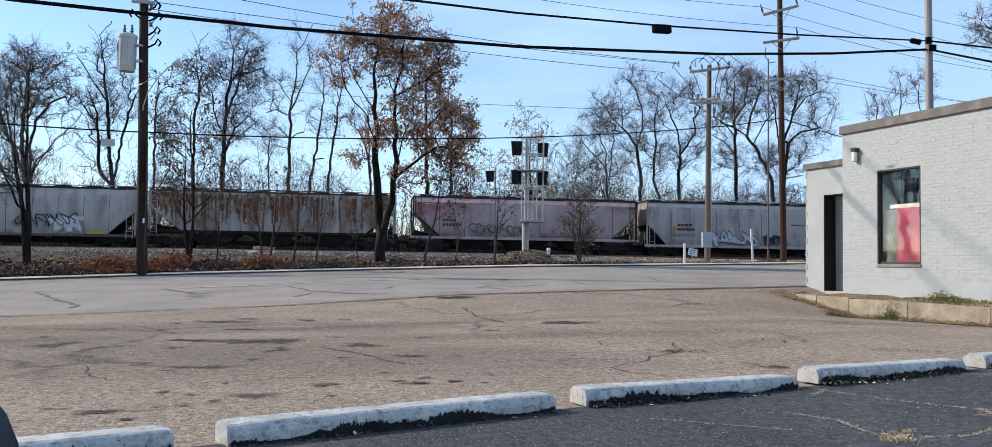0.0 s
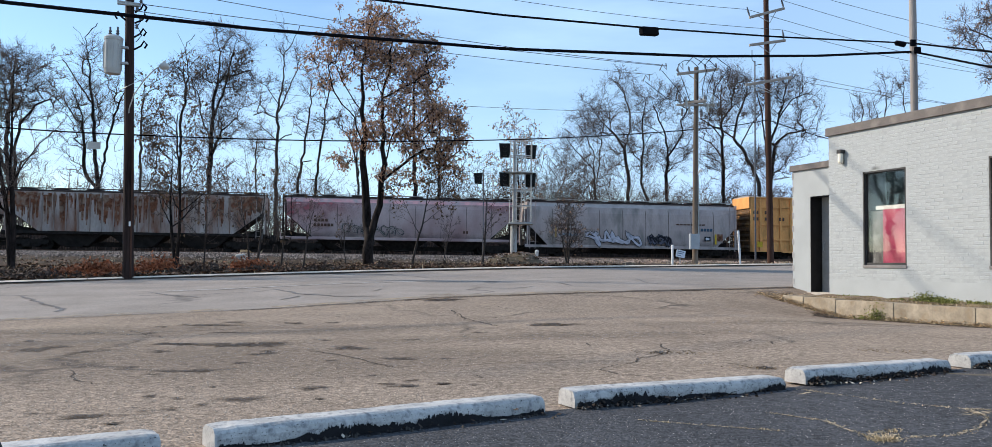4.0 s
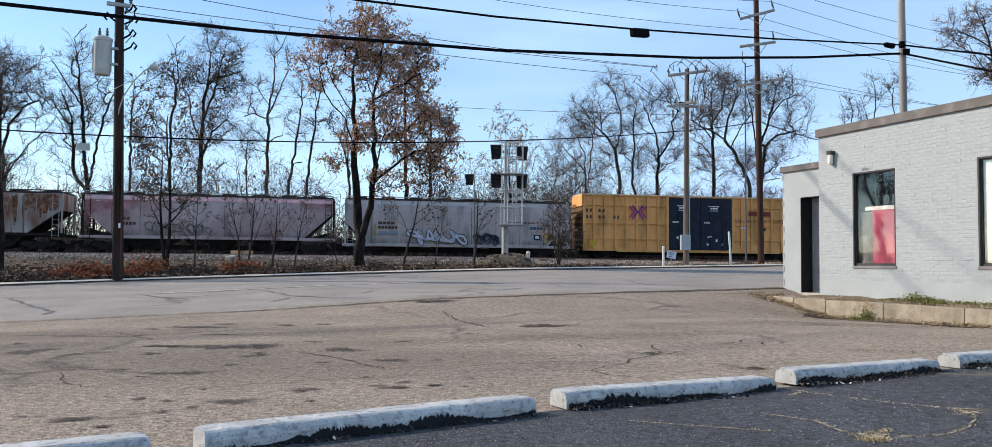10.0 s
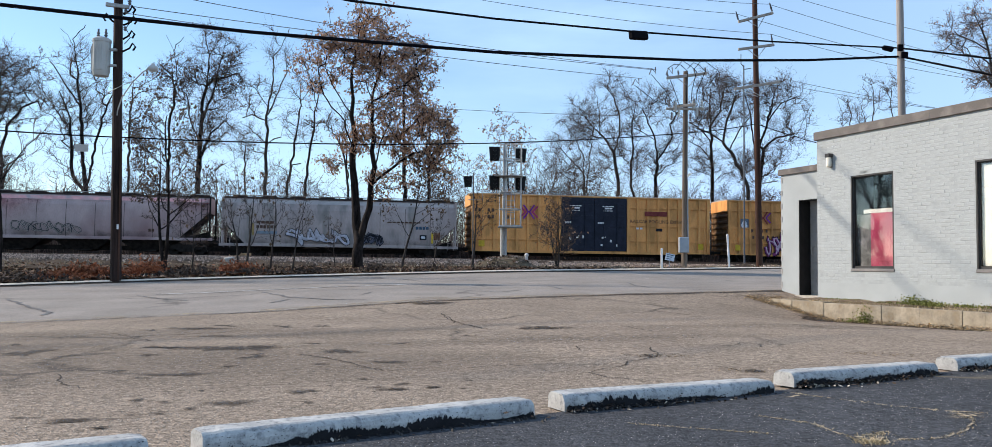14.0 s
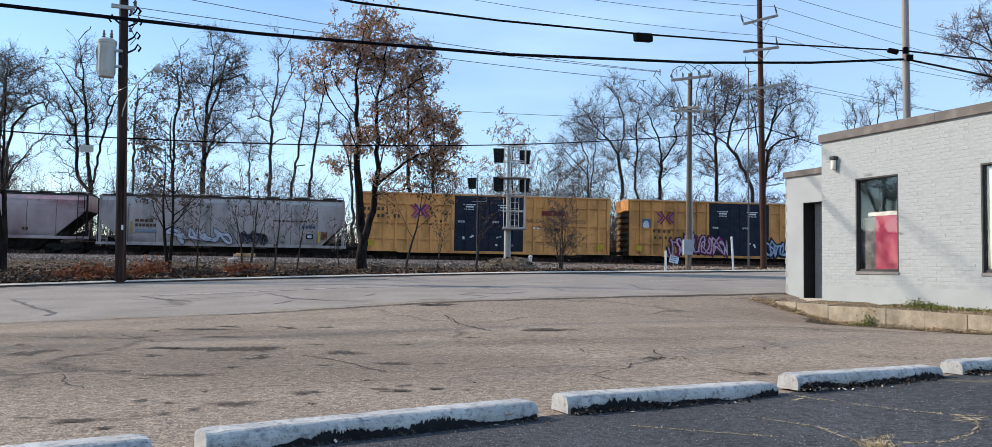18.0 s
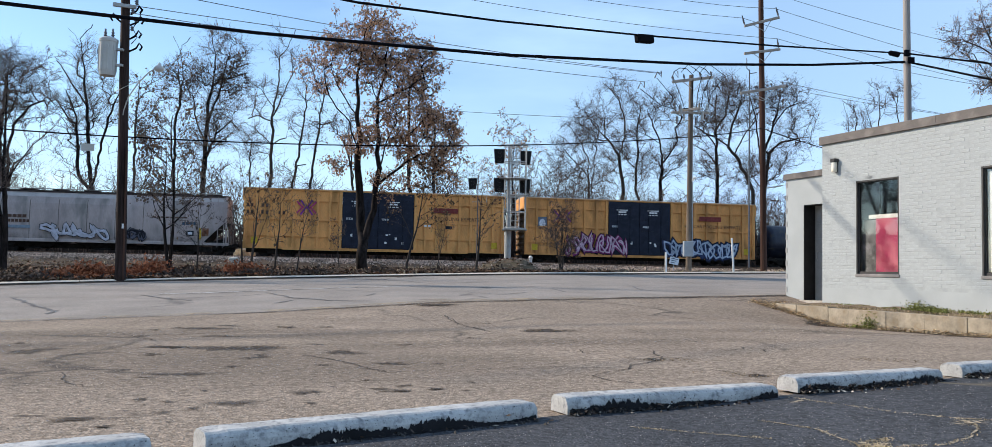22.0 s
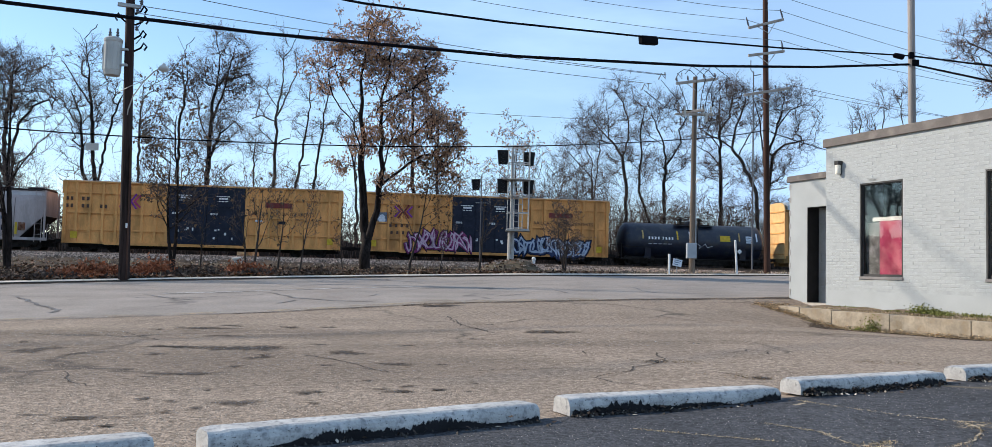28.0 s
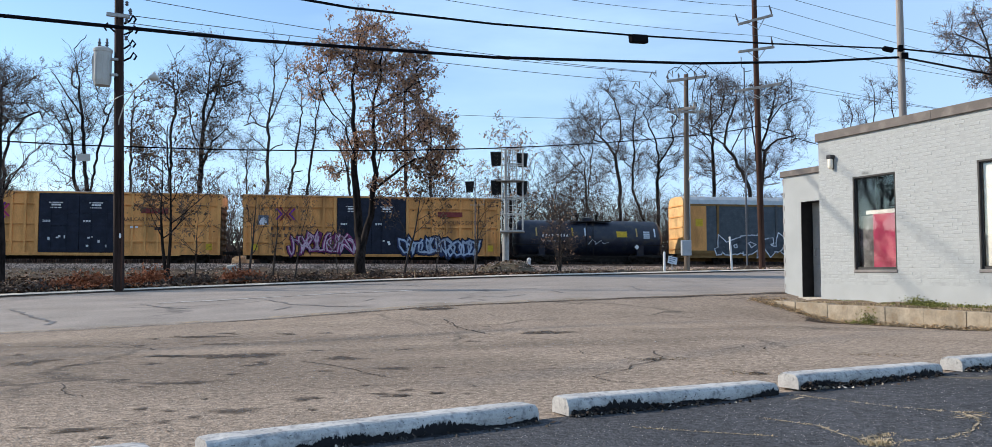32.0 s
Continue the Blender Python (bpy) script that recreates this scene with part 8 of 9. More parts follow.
# the oak by the kerb: forked low, brown leaves still on
crown_tree(-5.71, 37.0, gz(-5.71, 37.0), [[(-0.1, -0.5, 0.7), (-0.2, 0.2, 1.7), (-0.3, 0.3, 2.5), (-0.4, 0.3, 3.8), (-0.5, 0.1, 5.1), (-0.5, -0.3, 6.7), (-0.5, -0.5, 8.2), (-0.5, 0.1, 9.3), (-0.3, -0.1, 10.4)], [(0.0, -0.0, 1.6), (0.3, 0.1, 2.7), (0.4, -0.3, 3.8), (0.4, -0.2, 5.2), (0.3, 0.3, 6.5), (0.3, 0.2, 7.6), (0.7, -0.0, 8.7), (0.8, -0.3, 9.9)], [(-0.4, 0.1, 4.3), (-0.6, -0.3, 5.8), (-0.9, 0.3, 6.6), (-1.5, 0.3, 7.2), (-1.8, 0.1, 7.7), (-2.0, -0.2, 8.7)], [(-0.5, 0.0, 6.8), (-1.1, 0.3, 7.6), (-1.6, -0.5, 8.7)], [(0.5, -0.3, 4.3), (0.7, 0.2, 5.6), (1.2, 0.1, 6.6)], [(0.3, 0.1, 7.4), (1.1, -0.1, 7.8), (1.7, -0.4, 8.0), (2.3, -0.2, 8.5)], [(0.5, -0.2, 3.8), (1.2, -0.2, 4.4), (1.6, 0.1, 4.8), (2.2, 0.2, 5.2)]],
           [(0.1, 0, 10.5, 2.2, 2.0, 1.1), (-2.2, 0, 9.0, 1.1, 1.0, 1.2), (-0.7, 0, 9.2, 1.6, 1.5, 1.2), (1.0, 0, 9.1, 1.9, 1.7, 1.4), (2.4, 0, 8.8, 0.9, 0.8, 1.3), (1.6, 0, 7.0, 1.7, 1.5, 1.2), (3.0, 0, 6.4, 1.1, 1.0, 1.1), (3.4, 0, 4.9, 1.0, 0.9, 1.0), (1.9, 0, 5.3, 1.3, 1.1, 0.8), (-1.3, 0, 4.7, 0.6, 0.6, 0.3), (0.0, 0, 5.9, 1.3, 1.3, 0.8), (1.4, 0, 3.9, 1.4, 1.2, 0.7)],
           390, 5, "bare-limbed oak holding withered brown leaves, forked low", twig=0.011, bark=M_BARK, leaves=13000, leaf_size=0.105, twigs=4, twig_len=0.5, droop=0.12, sag=-0.05, swell=0.38, steep=0.6, stem_r=0.25, side=0.28)
crown_tree(-8.3, 80.0, gz(-8.3, 80.0), [[(-0.1, 0.3, 4.8), (-0.2, 0.1, 8.3), (-0.2, -0.4, 11.3), (-0.3, -0.5, 14.3), (-0.4, -0.3, 16.8)], [(-0.2, -0.4, 10.7), (0.9, -0.2, 12.0), (1.8, 0.0, 13.2)], [(-0.1, 0.1, 9.5), (-1.4, 0.4, 11.0), (-2.1, 0.3, 12.2)], [(2.2, 0.0, 4.8), (2.1, 0.1, 8.4), (2.2, -0.3, 10.8), (1.9, -0.0, 12.9)]],
           [(-0.1, 0, 16.2, 2.4, 2.1, 2.1), (1.1, 0, 13.8, 2.6, 2.3, 2.5), (2.4, 0, 11.4, 2.4, 2.1, 2.6), (-0.5, 0, 11.3, 2.1, 1.9, 2.4), (2.2, 0, 8.1, 2.0, 1.8, 1.7)],
           110, 6, "tall oak with withered leaves behind the track, two stems", twig=0.022, bark=M_BARK, leaves=2400, leaf_size=0.22, twigs=5, twig_len=0.9, droop=0.1, sag=-0.05, steep=0.4, stem_r=0.28)
# front row
tree(-17.9, 31.0, gz(-17.9, 31), 7.4, 11, "bare roadside tree with a dense crown of twigs", 0.15, 0.5, 12, 6, 5, first=0.22, fork=2)
tree(-12.1, 31.5, gz(-12.1, 31.5), 5.4, 12, "small spreading bare tree with a few brown leaves", 0.1, 0.6, 11, 5, 4, first=0.3, leaves=420, leaf_size=0.11, fork=2, bark=M_BARK, crown_w=1.2, leaf_mat=M_DKLEAF)
for i, (x, y, h, rr, lv, lean) in enumerate(((-10.9, 31.0, 2.6, 0.04, 20, 0.05), (-9.3, 32.0, 3.6, 0.06, 60, 0.12), (-9.55, 32.1, 3.0, 0.05, 20, -0.12), (-8.9, 34.0, 3.4, 0.05, 25, 0.05), (-3.95, 37.0, 4.6, 0.06, 380, 0.12), (-2.7, 38.2, 2.4, 0.03, 0, 0.2), (-0.9, 36.5, 3.6, 0.06, 40, 0.05), (-6.6, 36.0, 2.2, 0.03, 10, -0.1), (-7.9, 33.5, 3.2, 0.04, 20, 0.15))):
    tree(x, y, gz(x, y), h, 20 + i, "thin bare roadside sapling", rr, 0.5, 8, 4, 2, (lean, 0), 0.3, M_BARK2, lv, 0.11, name="sapling", twig_r=0.008, leaf_mat=M_DKLEAF)
tree(3.0, 40.0, gz(3.0, 40.0), 3.4, 41, "bushy bare sapling with many stems", 0.05, 0.6, 10, 5, 3, (0, 0), 0.12, M_BARK2, 90, 0.1, fork=4, name="sapling", twig_r=0.009)
tree(1.2, 72.0, 0.6, 10.8, 43, "vine-hung bare tree behind the signal mast", 0.18, 0.5, 14, 6, 4, (-0.05, 0), 0.3, M_BARK, 700, 0.16, droop=0.12, twig_r=0.016)
# wood behind the tracks, tree by tree
crown_tree(-48.6, 84, gz(-48.6, 84), [[(-0.1, 0.3, 4.9), (-0.2, 0.3, 9.9), (0.4, -0.1, 11.8), (1.9, -0.2, 13.7), (3.6, -0.5, 14.3)], [(-0.5, 0.3, 4.9), (-1.0, 0.0, 10.5), (-0.7, 0.2, 15.0), (-0.3, -0.1, 18.8)], [(-0.1, 0.3, 4.9), (0.6, -0.0, 8.0), (2.1, 0.2, 9.2)], [(-0.6, -0.2, 6.8), (-2.7, 0.2, 11.1), (-3.8, -0.4, 14.9)]],
           [(-0.1, 0, 16.2, 3.7, 3.4, 3.9), (-3.4, 0, 14.3, 3.7, 3.4, 4.4), (1.9, 0, 13.7, 2.2, 2.0, 2.5)],
           260, 200, "broad bare tree with a dense dark twiggy crown", twig=0.0193, bark=M_BARK, leaves=0, leaf_size=0.22, twigs=6, twig_len=1.2, sag=0.05, steep=0.5, stem_r=0.270, leaf_mat=M_DKLEAF)
crown_tree(-38.6, 81, gz(-38.6, 81), [[(-0.2, 0.0, 5.5), (-0.5, -0.3, 9.7), (-0.9, -0.1, 13.3), (-1.2, -0.3, 15.8), (-1.8, 0.1, 18.8), (-1.8, -0.3, 19.7), (-1.1, -0.4, 20.5), (-0.8, 0.0, 21.2)], [(-0.9, -0.1, 13.3), (-2.4, 0.1, 15.2), (-3.4, -0.0, 16.8), (-4.2, 0.2, 17.7)], [(-1.8, -0.1, 19.0), (-2.6, 0.3, 20.3), (-3.1, -0.1, 20.8)], [(-0.1, 0.2, 6.1), (0.7, -0.0, 10.3), (1.6, -0.1, 13.4), (2.3, -0.2, 14.7)], [(-0.2, 0.2, 4.9), (-1.5, 0.1, 6.7), (-1.7, -0.1, 10.3), (-2.0, -0.3, 12.7), (-2.9, -0.3, 14.7)]],
           [(-1.1, 0, 13.3, 3.1, 2.8, 3.6), (-2.6, 0, 13.6, 2.2, 1.9, 2.9), (1.1, 0, 13.4, 1.9, 1.7, 2.9), (-1.7, 0, 17.6, 1.8, 1.6, 2.5), (-2.0, 0, 9.7, 2.4, 2.2, 2.2)],
           170, 201, "gnarled bare tree with a dead snag at its top", twig=0.0200, bark=M_BARK, leaves=0, leaf_size=0.22, twigs=5, twig_len=1.1, sag=0.05, steep=0.5, stem_r=0.279, leaf_mat=M_DKLEAF)
crown_tree(-36.6, 86, gz(-36.6, 86), [[(-0.3, 0.0, 5.9), (-0.2, -0.5, 10.4), (-0.2, -0.2, 14.3), (-0.2, 0.2, 17.5)], [(-0.2, 0.3, 5.3), (1.0, 0.3, 7.2), (1.5, -0.1, 10.1)]],
           [(-0.2, 0, 14.3, 1.5, 1.4, 3.9), (1.0, 0, 11.1, 1.7, 1.5, 2.5), (1.9, 0, 16.3, 1.3, 1.1, 2.5)],
           55, 202, "slim bare tree with clinging dry vines", twig=0.0179, bark=M_BARK2, leaves=420, leaf_size=0.22, twigs=5, twig_len=1.0, sag=0.05, steep=0.5, stem_r=0.126, leaf_mat=M_DKLEAF)
crown_tree(-31.2, 82, gz(-31.2, 82), [[(-0.2, 0.1, 5.7), (-0.3, 0.2, 9.4), (-0.1, -0.3, 12.1), (0.2, -0.2, 14.3), (0.4, -0.2, 16.9), (-0.1, 0.2, 19.1), (0.1, 0.0, 19.6), (0.8, 0.3, 20.5)], [(0.4, -0.2, 16.9), (1.1, -0.2, 17.9), (1.6, 0.2, 18.5)], [(-0.1, 0.2, 19.1), (-0.6, -0.5, 20.4)], [(0.2, 0.2, 14.6), (-0.2, 0.2, 17.3)], [(-0.2, 0.1, 5.1), (-0.4, -0.4, 10.6), (-0.6, 0.2, 12.7)]],
           [(0.0, 0, 16.2, 1.8, 1.6, 3.0), (-0.9, 0, 13.0, 1.8, 1.6, 2.7), (-0.5, 0, 9.7, 2.3, 2.1, 2.6)],
           75, 203, "crooked bare tree with a broken dead top", twig=0.0193, bark=M_BARK, leaves=380, leaf_size=0.22, twigs=5, twig_len=1.0, sag=0.05, steep=0.5, stem_r=0.216, leaf_mat=M_DKLEAF)
crown_tree(-27.7, 80, gz(-27.7, 80), [[(-0.2, 0.2, 5.6), (0.0, -0.1, 10.4), (0.2, 0.1, 14.3), (0.6, -0.3, 15.8), (0.6, 0.1, 18.2), (0.2, 0.1, 19.9)], [(0.4, 0.1, 15.2), (1.2, -0.4, 15.8), (2.1, 0.4, 16.1), (3.5, 0.1, 16.5)], [(0.1, -0.1, 11.6), (1.1, -0.4, 14.0), (1.7, -0.3, 17.0), (2.2, 0.2, 19.7)], [(-0.1, -0.1, 8.0), (0.9, 0.1, 10.7), (2.1, 0.3, 11.9)], [(-0.1, -0.2, 9.8), (-1.0, 0.1, 11.9), (-1.5, 0.3, 14.3)]],
           [(1.2, 0, 18.1, 2.4, 2.1, 2.7), (2.3, 0, 14.9, 2.5, 2.2, 3.0), (-0.5, 0, 14.6, 2.0, 1.8, 2.8), (1.5, 0, 11.0, 2.1, 1.9, 2.3), (-0.7, 0, 8.9, 2.0, 1.8, 2.0)],
           180, 204, "tall bare tree with a fine fan-shaped crown and dry vines", twig=0.0186, bark=M_BARK, leaves=520, leaf_size=0.22, twigs=7, twig_len=1.4, sag=0.05, steep=0.5, stem_r=0.270, leaf_mat=M_DKLEAF)
crown_tree(-22.2, 83, gz(-22.2, 83), [[(-0.1, 0.1, 5.3), (-0.1, 0.2, 10.9), (0.1, -0.3, 14.3), (0.5, -0.2, 16.5), (0.4, 0.1, 19.0), (1.1, 0.4, 20.0), (1.8, 0.3, 21.7)], [(0.1, 0.2, 13.5), (1.1, -0.3, 15.4), (1.7, 0.1, 17.8), (1.4, -0.0, 19.6)], [(-0.1, -0.2, 14.0), (-1.2, -0.3, 15.6), (-2.1, 0.1, 16.1)], [(-0.1, 0.3, 12.5), (-1.6, 0.1, 13.1), (-2.6, 0.4, 12.8)], [(-0.1, -0.1, 10.0), (0.7, -0.1, 10.7), (1.3, 0.1, 10.9)]],
           [(0.4, 0, 18.4, 2.2, 2.0, 3.4), (-1.2, 0, 15.2, 2.0, 1.8, 2.5), (-1.7, 0, 10.9, 1.8, 1.7, 2.1), (0.9, 0, 14.0, 1.6, 1.4, 2.1)],
           60, 205, "tall sparse bare tree forked halfway up", twig=0.0200, bark=M_BARK2, leaves=0, leaf_size=0.22, twigs=4, twig_len=1.2, sag=0.05, steep=0.5, stem_r=0.243, leaf_mat=M_DKLEAF)
crown_tree(-21.3, 85, gz(-21.3, 85), [[(0.3, 0.4, 4.2), (1.0, -0.1, 8.0), (1.6, -0.4, 11.9), (1.9, -0.1, 14.4), (1.7, 0.4, 16.7)], [(1.9, -0.5, 14.7), (2.6, 0.2, 16.0), (3.4, -0.4, 17.1)], [(1.2, -0.3, 8.4), (1.9, 0.3, 8.6)]],
           [(2.0, 0, 16.3, 1.5, 1.4, 1.6), (1.2, 0, 11.9, 1.3, 1.1, 2.3)],
           26, 206, "leaning bare tree with few limbs", twig=0.0209, bark=M_BARK, leaves=0, leaf_size=0.22, twigs=4, twig_len=1.1, sag=0.05, steep=0.5, stem_r=0.216, leaf_mat=M_DKLEAF)
crown_tree(-18.3, 82, gz(-18.3, 82), [[(0.0, 0.2, 4.7), (0.4, 0.4, 9.6), (0.8, 0.3, 12.4), (1.2, -0.1, 14.6), (1.6, -0.4, 16.4)], [(1.1, -0.5, 13.9), (0.5, -0.4, 15.8)]],
           [(1.3, 0, 15.5, 1.3, 1.2, 1.8), (0.7, 0, 11.5, 1.1, 1.0, 2.4)],
           26, 207, "leaning bare tree beside the oak", twig=0.0209, bark=M_BARK, leaves=60, leaf_size=0.22, twigs=4, twig_len=1.0, sag=0.05, steep=0.5, stem_r=0.207, leaf_mat=M_DKLEAF)
crown_tree(-14.2, 84, gz(-14.2, 84), [[(-0.2, 0.2, 5.5), (-0.4, -0.1, 9.9), (-0.6, 0.2, 12.8), (-1.4, -0.4, 14.6)], [(-0.2, 0.1, 6.2), (-0.7, 0.1, 9.3), (-1.4, -0.3, 11.2)]],
           [(-1.0, 0, 12.4, 1.6, 1.5, 2.7)],
           26, 208, "bare tree with crooked limbs behind the oak", twig=0.0209, bark=M_BARK2, leaves=80, leaf_size=0.22, twigs=4, twig_len=1.0, sag=0.05, steep=0.5, stem_r=0.180, leaf_mat=M_DKLEAF)
crown_tree(-26.6, 92, gz(-26.6, 92), [[(-0.2, 0.0, 5.9), (-0.4, -0.2, 10.0), (-0.3, 0.4, 12.8)], [(-0.8, 0.2, 5.9), (-1.3, -0.5, 9.3), (-1.7, 0.1, 12.0)]],
           [(-0.8, 0, 11.0, 1.9, 1.7, 2.3)],
           36, 209, "pale slender tree farther back in the wood", twig=0.0149, bark=M_BARK, leaves=0, leaf_size=0.22, twigs=5, twig_len=1.0, sag=0.05, steep=0.5, stem_r=0.090, leaf_mat=M_DKLEAF)
crown_tree(9.3, 88, gz(9.3, 88), [[(0.1, 0.4, 6.3), (-0.1, 0.0, 10.2), (-1.5, 0.0, 12.7), (-2.5, 0.3, 13.8)], [(0.3, 0.1, 6.3), (0.5, -0.2, 10.2), (0.9, -0.2, 12.5), (0.6, -0.5, 14.5)], [(-0.1, -0.4, 8.2), (-1.9, 0.1, 10.2), (-2.9, 0.1, 11.5)]],
           [(-1.2, 0, 12.7, 2.5, 2.2, 2.3), (0.6, 0, 13.2, 1.6, 1.4, 2.6), (-2.6, 0, 10.2, 2.2, 2.0, 2.0), (-0.4, 0, 8.6, 2.8, 2.4, 1.9)],
           128, 210, "bare tree fanning out from several thin stems", twig=0.0115, bark=M_BARK, leaves=0, leaf_size=0.22, twigs=7, twig_len=1.2, sag=0.05, steep=0.5, stem_r=0.093, leaf_mat=M_DKLEAF)
crown_tree(12.2, 83, gz(12.2, 83), [[(-0.1, -0.2, 6.6), (-0.6, -0.5, 9.7), (-1.6, -0.2, 11.2), (-2.8, -0.1, 12.4), (-4.0, -0.2, 14.0)], [(-0.6, -0.5, 9.7), (-0.0, -0.4, 11.5), (0.0, -0.2, 13.1), (-0.6, -0.5, 15.0), (-1.6, -0.0, 16.4)], [(-1.9, 0.2, 11.5), (-1.9, 0.1, 13.7), (-2.5, 0.0, 15.6)]],
           [(-3.5, 0, 13.7, 2.2, 2.0, 2.0), (-1.1, 0, 15.0, 2.1, 1.9, 2.5), (-1.9, 0, 11.8, 3.0, 2.7, 2.1), (-0.4, 0, 8.6, 2.8, 2.4, 1.9)],
           141, 211, "bare tree leaning with a rounded twiggy crown", twig=0.0143, bark=M_BARK2, leaves=0, leaf_size=0.22, twigs=6, twig_len=1.1, sag=0.05, steep=0.5, stem_r=0.145, leaf_mat=M_DKLEAF)
crown_tree(15.4, 81, gz(15.4, 81), [[(-0.0, 0.0, 6.5), (-0.0, -0.5, 8.9), (-0.1, -0.3, 10.7), (-0.9, -0.1, 13.0), (-1.7, -0.4, 14.6)], [(-2.4, -0.0, 6.4), (-2.2, -0.2, 9.5), (-2.3, -0.2, 12.5), (-1.9, 0.2, 14.5)], [(0.0, 0.1, 8.6), (1.0, 0.1, 10.1), (1.6, 0.1, 11.1), (1.3, -0.1, 12.3), (2.3, -0.0, 13.8)], [(-0.1, -0.3, 10.7), (-1.5, -0.2, 11.6), (-2.6, 0.4, 12.2)]],
           [(-1.6, 0, 14.3, 2.0, 1.8, 2.2), (0.4, 0, 13.5, 2.0, 1.8, 2.6), (-2.6, 0, 11.0, 2.3, 2.1, 2.2), (1.6, 0, 10.1, 1.6, 1.4, 2.0), (-0.4, 0, 8.6, 2.8, 2.4, 1.9)],
           189, 212, "broad bare tree with winding forked limbs", twig=0.0143, bark=M_BARK, leaves=0, leaf_size=0.22, twigs=6, twig_len=1.1, sag=0.05, steep=0.5, stem_r=0.145, leaf_mat=M_DKLEAF)
crown_tree(21.8, 85, gz(21.8, 85), [[(-0.0, -0.1, 6.9), (-0.2, -0.5, 10.1), (-0.3, -0.3, 14.2), (-0.2, 0.1, 17.4)], [(-0.2, -0.1, 9.3), (-1.3, -0.4, 10.6), (-2.3, 0.3, 11.3)], [(-0.3, -0.0, 11.4), (-1.4, -0.3, 12.5), (-2.3, 0.0, 13.1)], [(-0.3, -0.3, 12.6), (0.8, -0.3, 14.2), (1.2, 0.3, 16.2)]],
           [(-0.2, 0, 15.8, 2.3, 2.0, 2.8), (-1.6, 0, 12.9, 2.0, 1.8, 2.4), (1.1, 0, 16.5, 1.9, 1.7, 2.3), (-1.3, 0, 9.4, 1.6, 1.5, 1.6), (-0.4, 0, 8.6, 2.8, 2.4, 1.9)],
           155, 213, "upright bare tree with level side limbs", twig=0.0148, bark=M_BARK, leaves=0, leaf_size=0.22, twigs=6, twig_len=1.1, sag=0.05, steep=0.5, stem_r=0.139, leaf_mat=M_DKLEAF)
crown_tree(24.9, 82, gz(24.9, 82), [[(-0.5, -0.2, 6.7), (-1.6, 0.3, 9.5), (-2.8, -0.1, 11.0), (-4.1, -0.3, 11.8), (-5.4, -0.1, 12.3)], [(-2.7, 0.4, 10.9), (-2.5, -0.2, 13.1), (-1.9, -0.3, 14.7), (-1.3, -0.1, 16.6)], [(-2.2, 0.0, 10.2), (-1.0, 0.2, 12.5), (-0.1, -0.5, 13.8)]],
           [(-2.2, 0, 15.3, 2.1, 1.9, 2.4), (-3.8, 0, 13.1, 2.2, 2.0, 2.1), (-1.0, 0, 13.8, 1.6, 1.4, 2.4), (-0.4, 0, 8.6, 2.8, 2.4, 1.9)],
           141, 214, "stout bare tree leaning over with a dense crown", twig=0.0155, bark=M_BARK2, leaves=0, leaf_size=0.22, twigs=6, twig_len=1.1, sag=0.05, steep=0.5, stem_r=0.208, leaf_mat=M_DKLEAF)
crown_tree(25.9, 83, gz(25.9, 83), [[(-0.1, -0.3, 6.8), (-0.5, 0.3, 11.2), (-0.8, 0.3, 14.0), (-1.6, 0.1, 16.4)], [(0.1, 0.3, 6.8), (0.5, 0.1, 10.3), (1.8, 0.4, 11.5), (3.4, 0.4, 11.9)], [(-0.1, -0.4, 10.5), (0.8, -0.1, 12.9), (2.1, -0.1, 14.8), (4.1, 0.1, 15.6)], [(0.5, -0.4, 12.1), (1.6, -0.1, 16.2), (2.1, -0.4, 17.1)]],
           [(1.2, 0, 15.9, 2.8, 2.5, 2.2), (3.0, 0, 14.0, 2.7, 2.4, 2.8), (-0.4, 0, 14.6, 1.8, 1.7, 2.5), (2.4, 0, 10.6, 2.5, 2.2, 1.8), (-0.4, 0, 8.6, 2.8, 2.4, 1.9)],
           189, 215, "large bare tree with long spreading limbs", twig=0.0148, bark=M_BARK, leaves=40, leaf_size=0.22, twigs=6, twig_len=1.1, sag=0.05, steep=0.5, stem_r=0.190, leaf_mat=M_DKLEAF)
crown_tree(34.8, 84, gz(34.8, 84), [[(0.1, -0.1, 6.5), (0.0, 0.2, 11.5), (-0.4, -0.2, 14.3), (-0.9, -0.3, 15.7)], [(0.0, 0.4, 10.8), (0.5, -0.2, 14.0), (0.1, -0.2, 15.6)]],
           [(-0.1, 0, 14.3, 0.9, 0.8, 1.6)],
           14, 216, "thin bare tree rising beyond the building's roof", twig=0.0165, bark=M_BARK, leaves=0, leaf_size=0.22, twigs=4, twig_len=0.9, sag=0.05, steep=0.5, stem_r=0.095, leaf_mat=M_DKLEAF)
crown_tree(37.1, 84, gz(37.1, 84), [[(0.0, 0.2, 6.5), (0.2, -0.2, 12.8), (0.4, -0.3, 15.9), (-0.0, -0.3, 17.8)], [(0.2, -0.0, 12.1), (-0.6, 0.1, 14.7), (-1.2, -0.2, 16.0)], [(0.3, -0.0, 13.4), (1.1, -0.0, 15.6), (1.3, 0.3, 16.9)]],
           [(0.3, 0, 16.4, 1.5, 1.3, 1.9), (-0.9, 0, 14.6, 1.0, 0.9, 1.5)],
           26, 217, "thin bare tree rising beyond the building's roof", twig=0.0165, bark=M_BARK2, leaves=0, leaf_size=0.22, twigs=5, twig_len=1.0, sag=0.05, steep=0.5, stem_r=0.109, leaf_mat=M_DKLEAF)
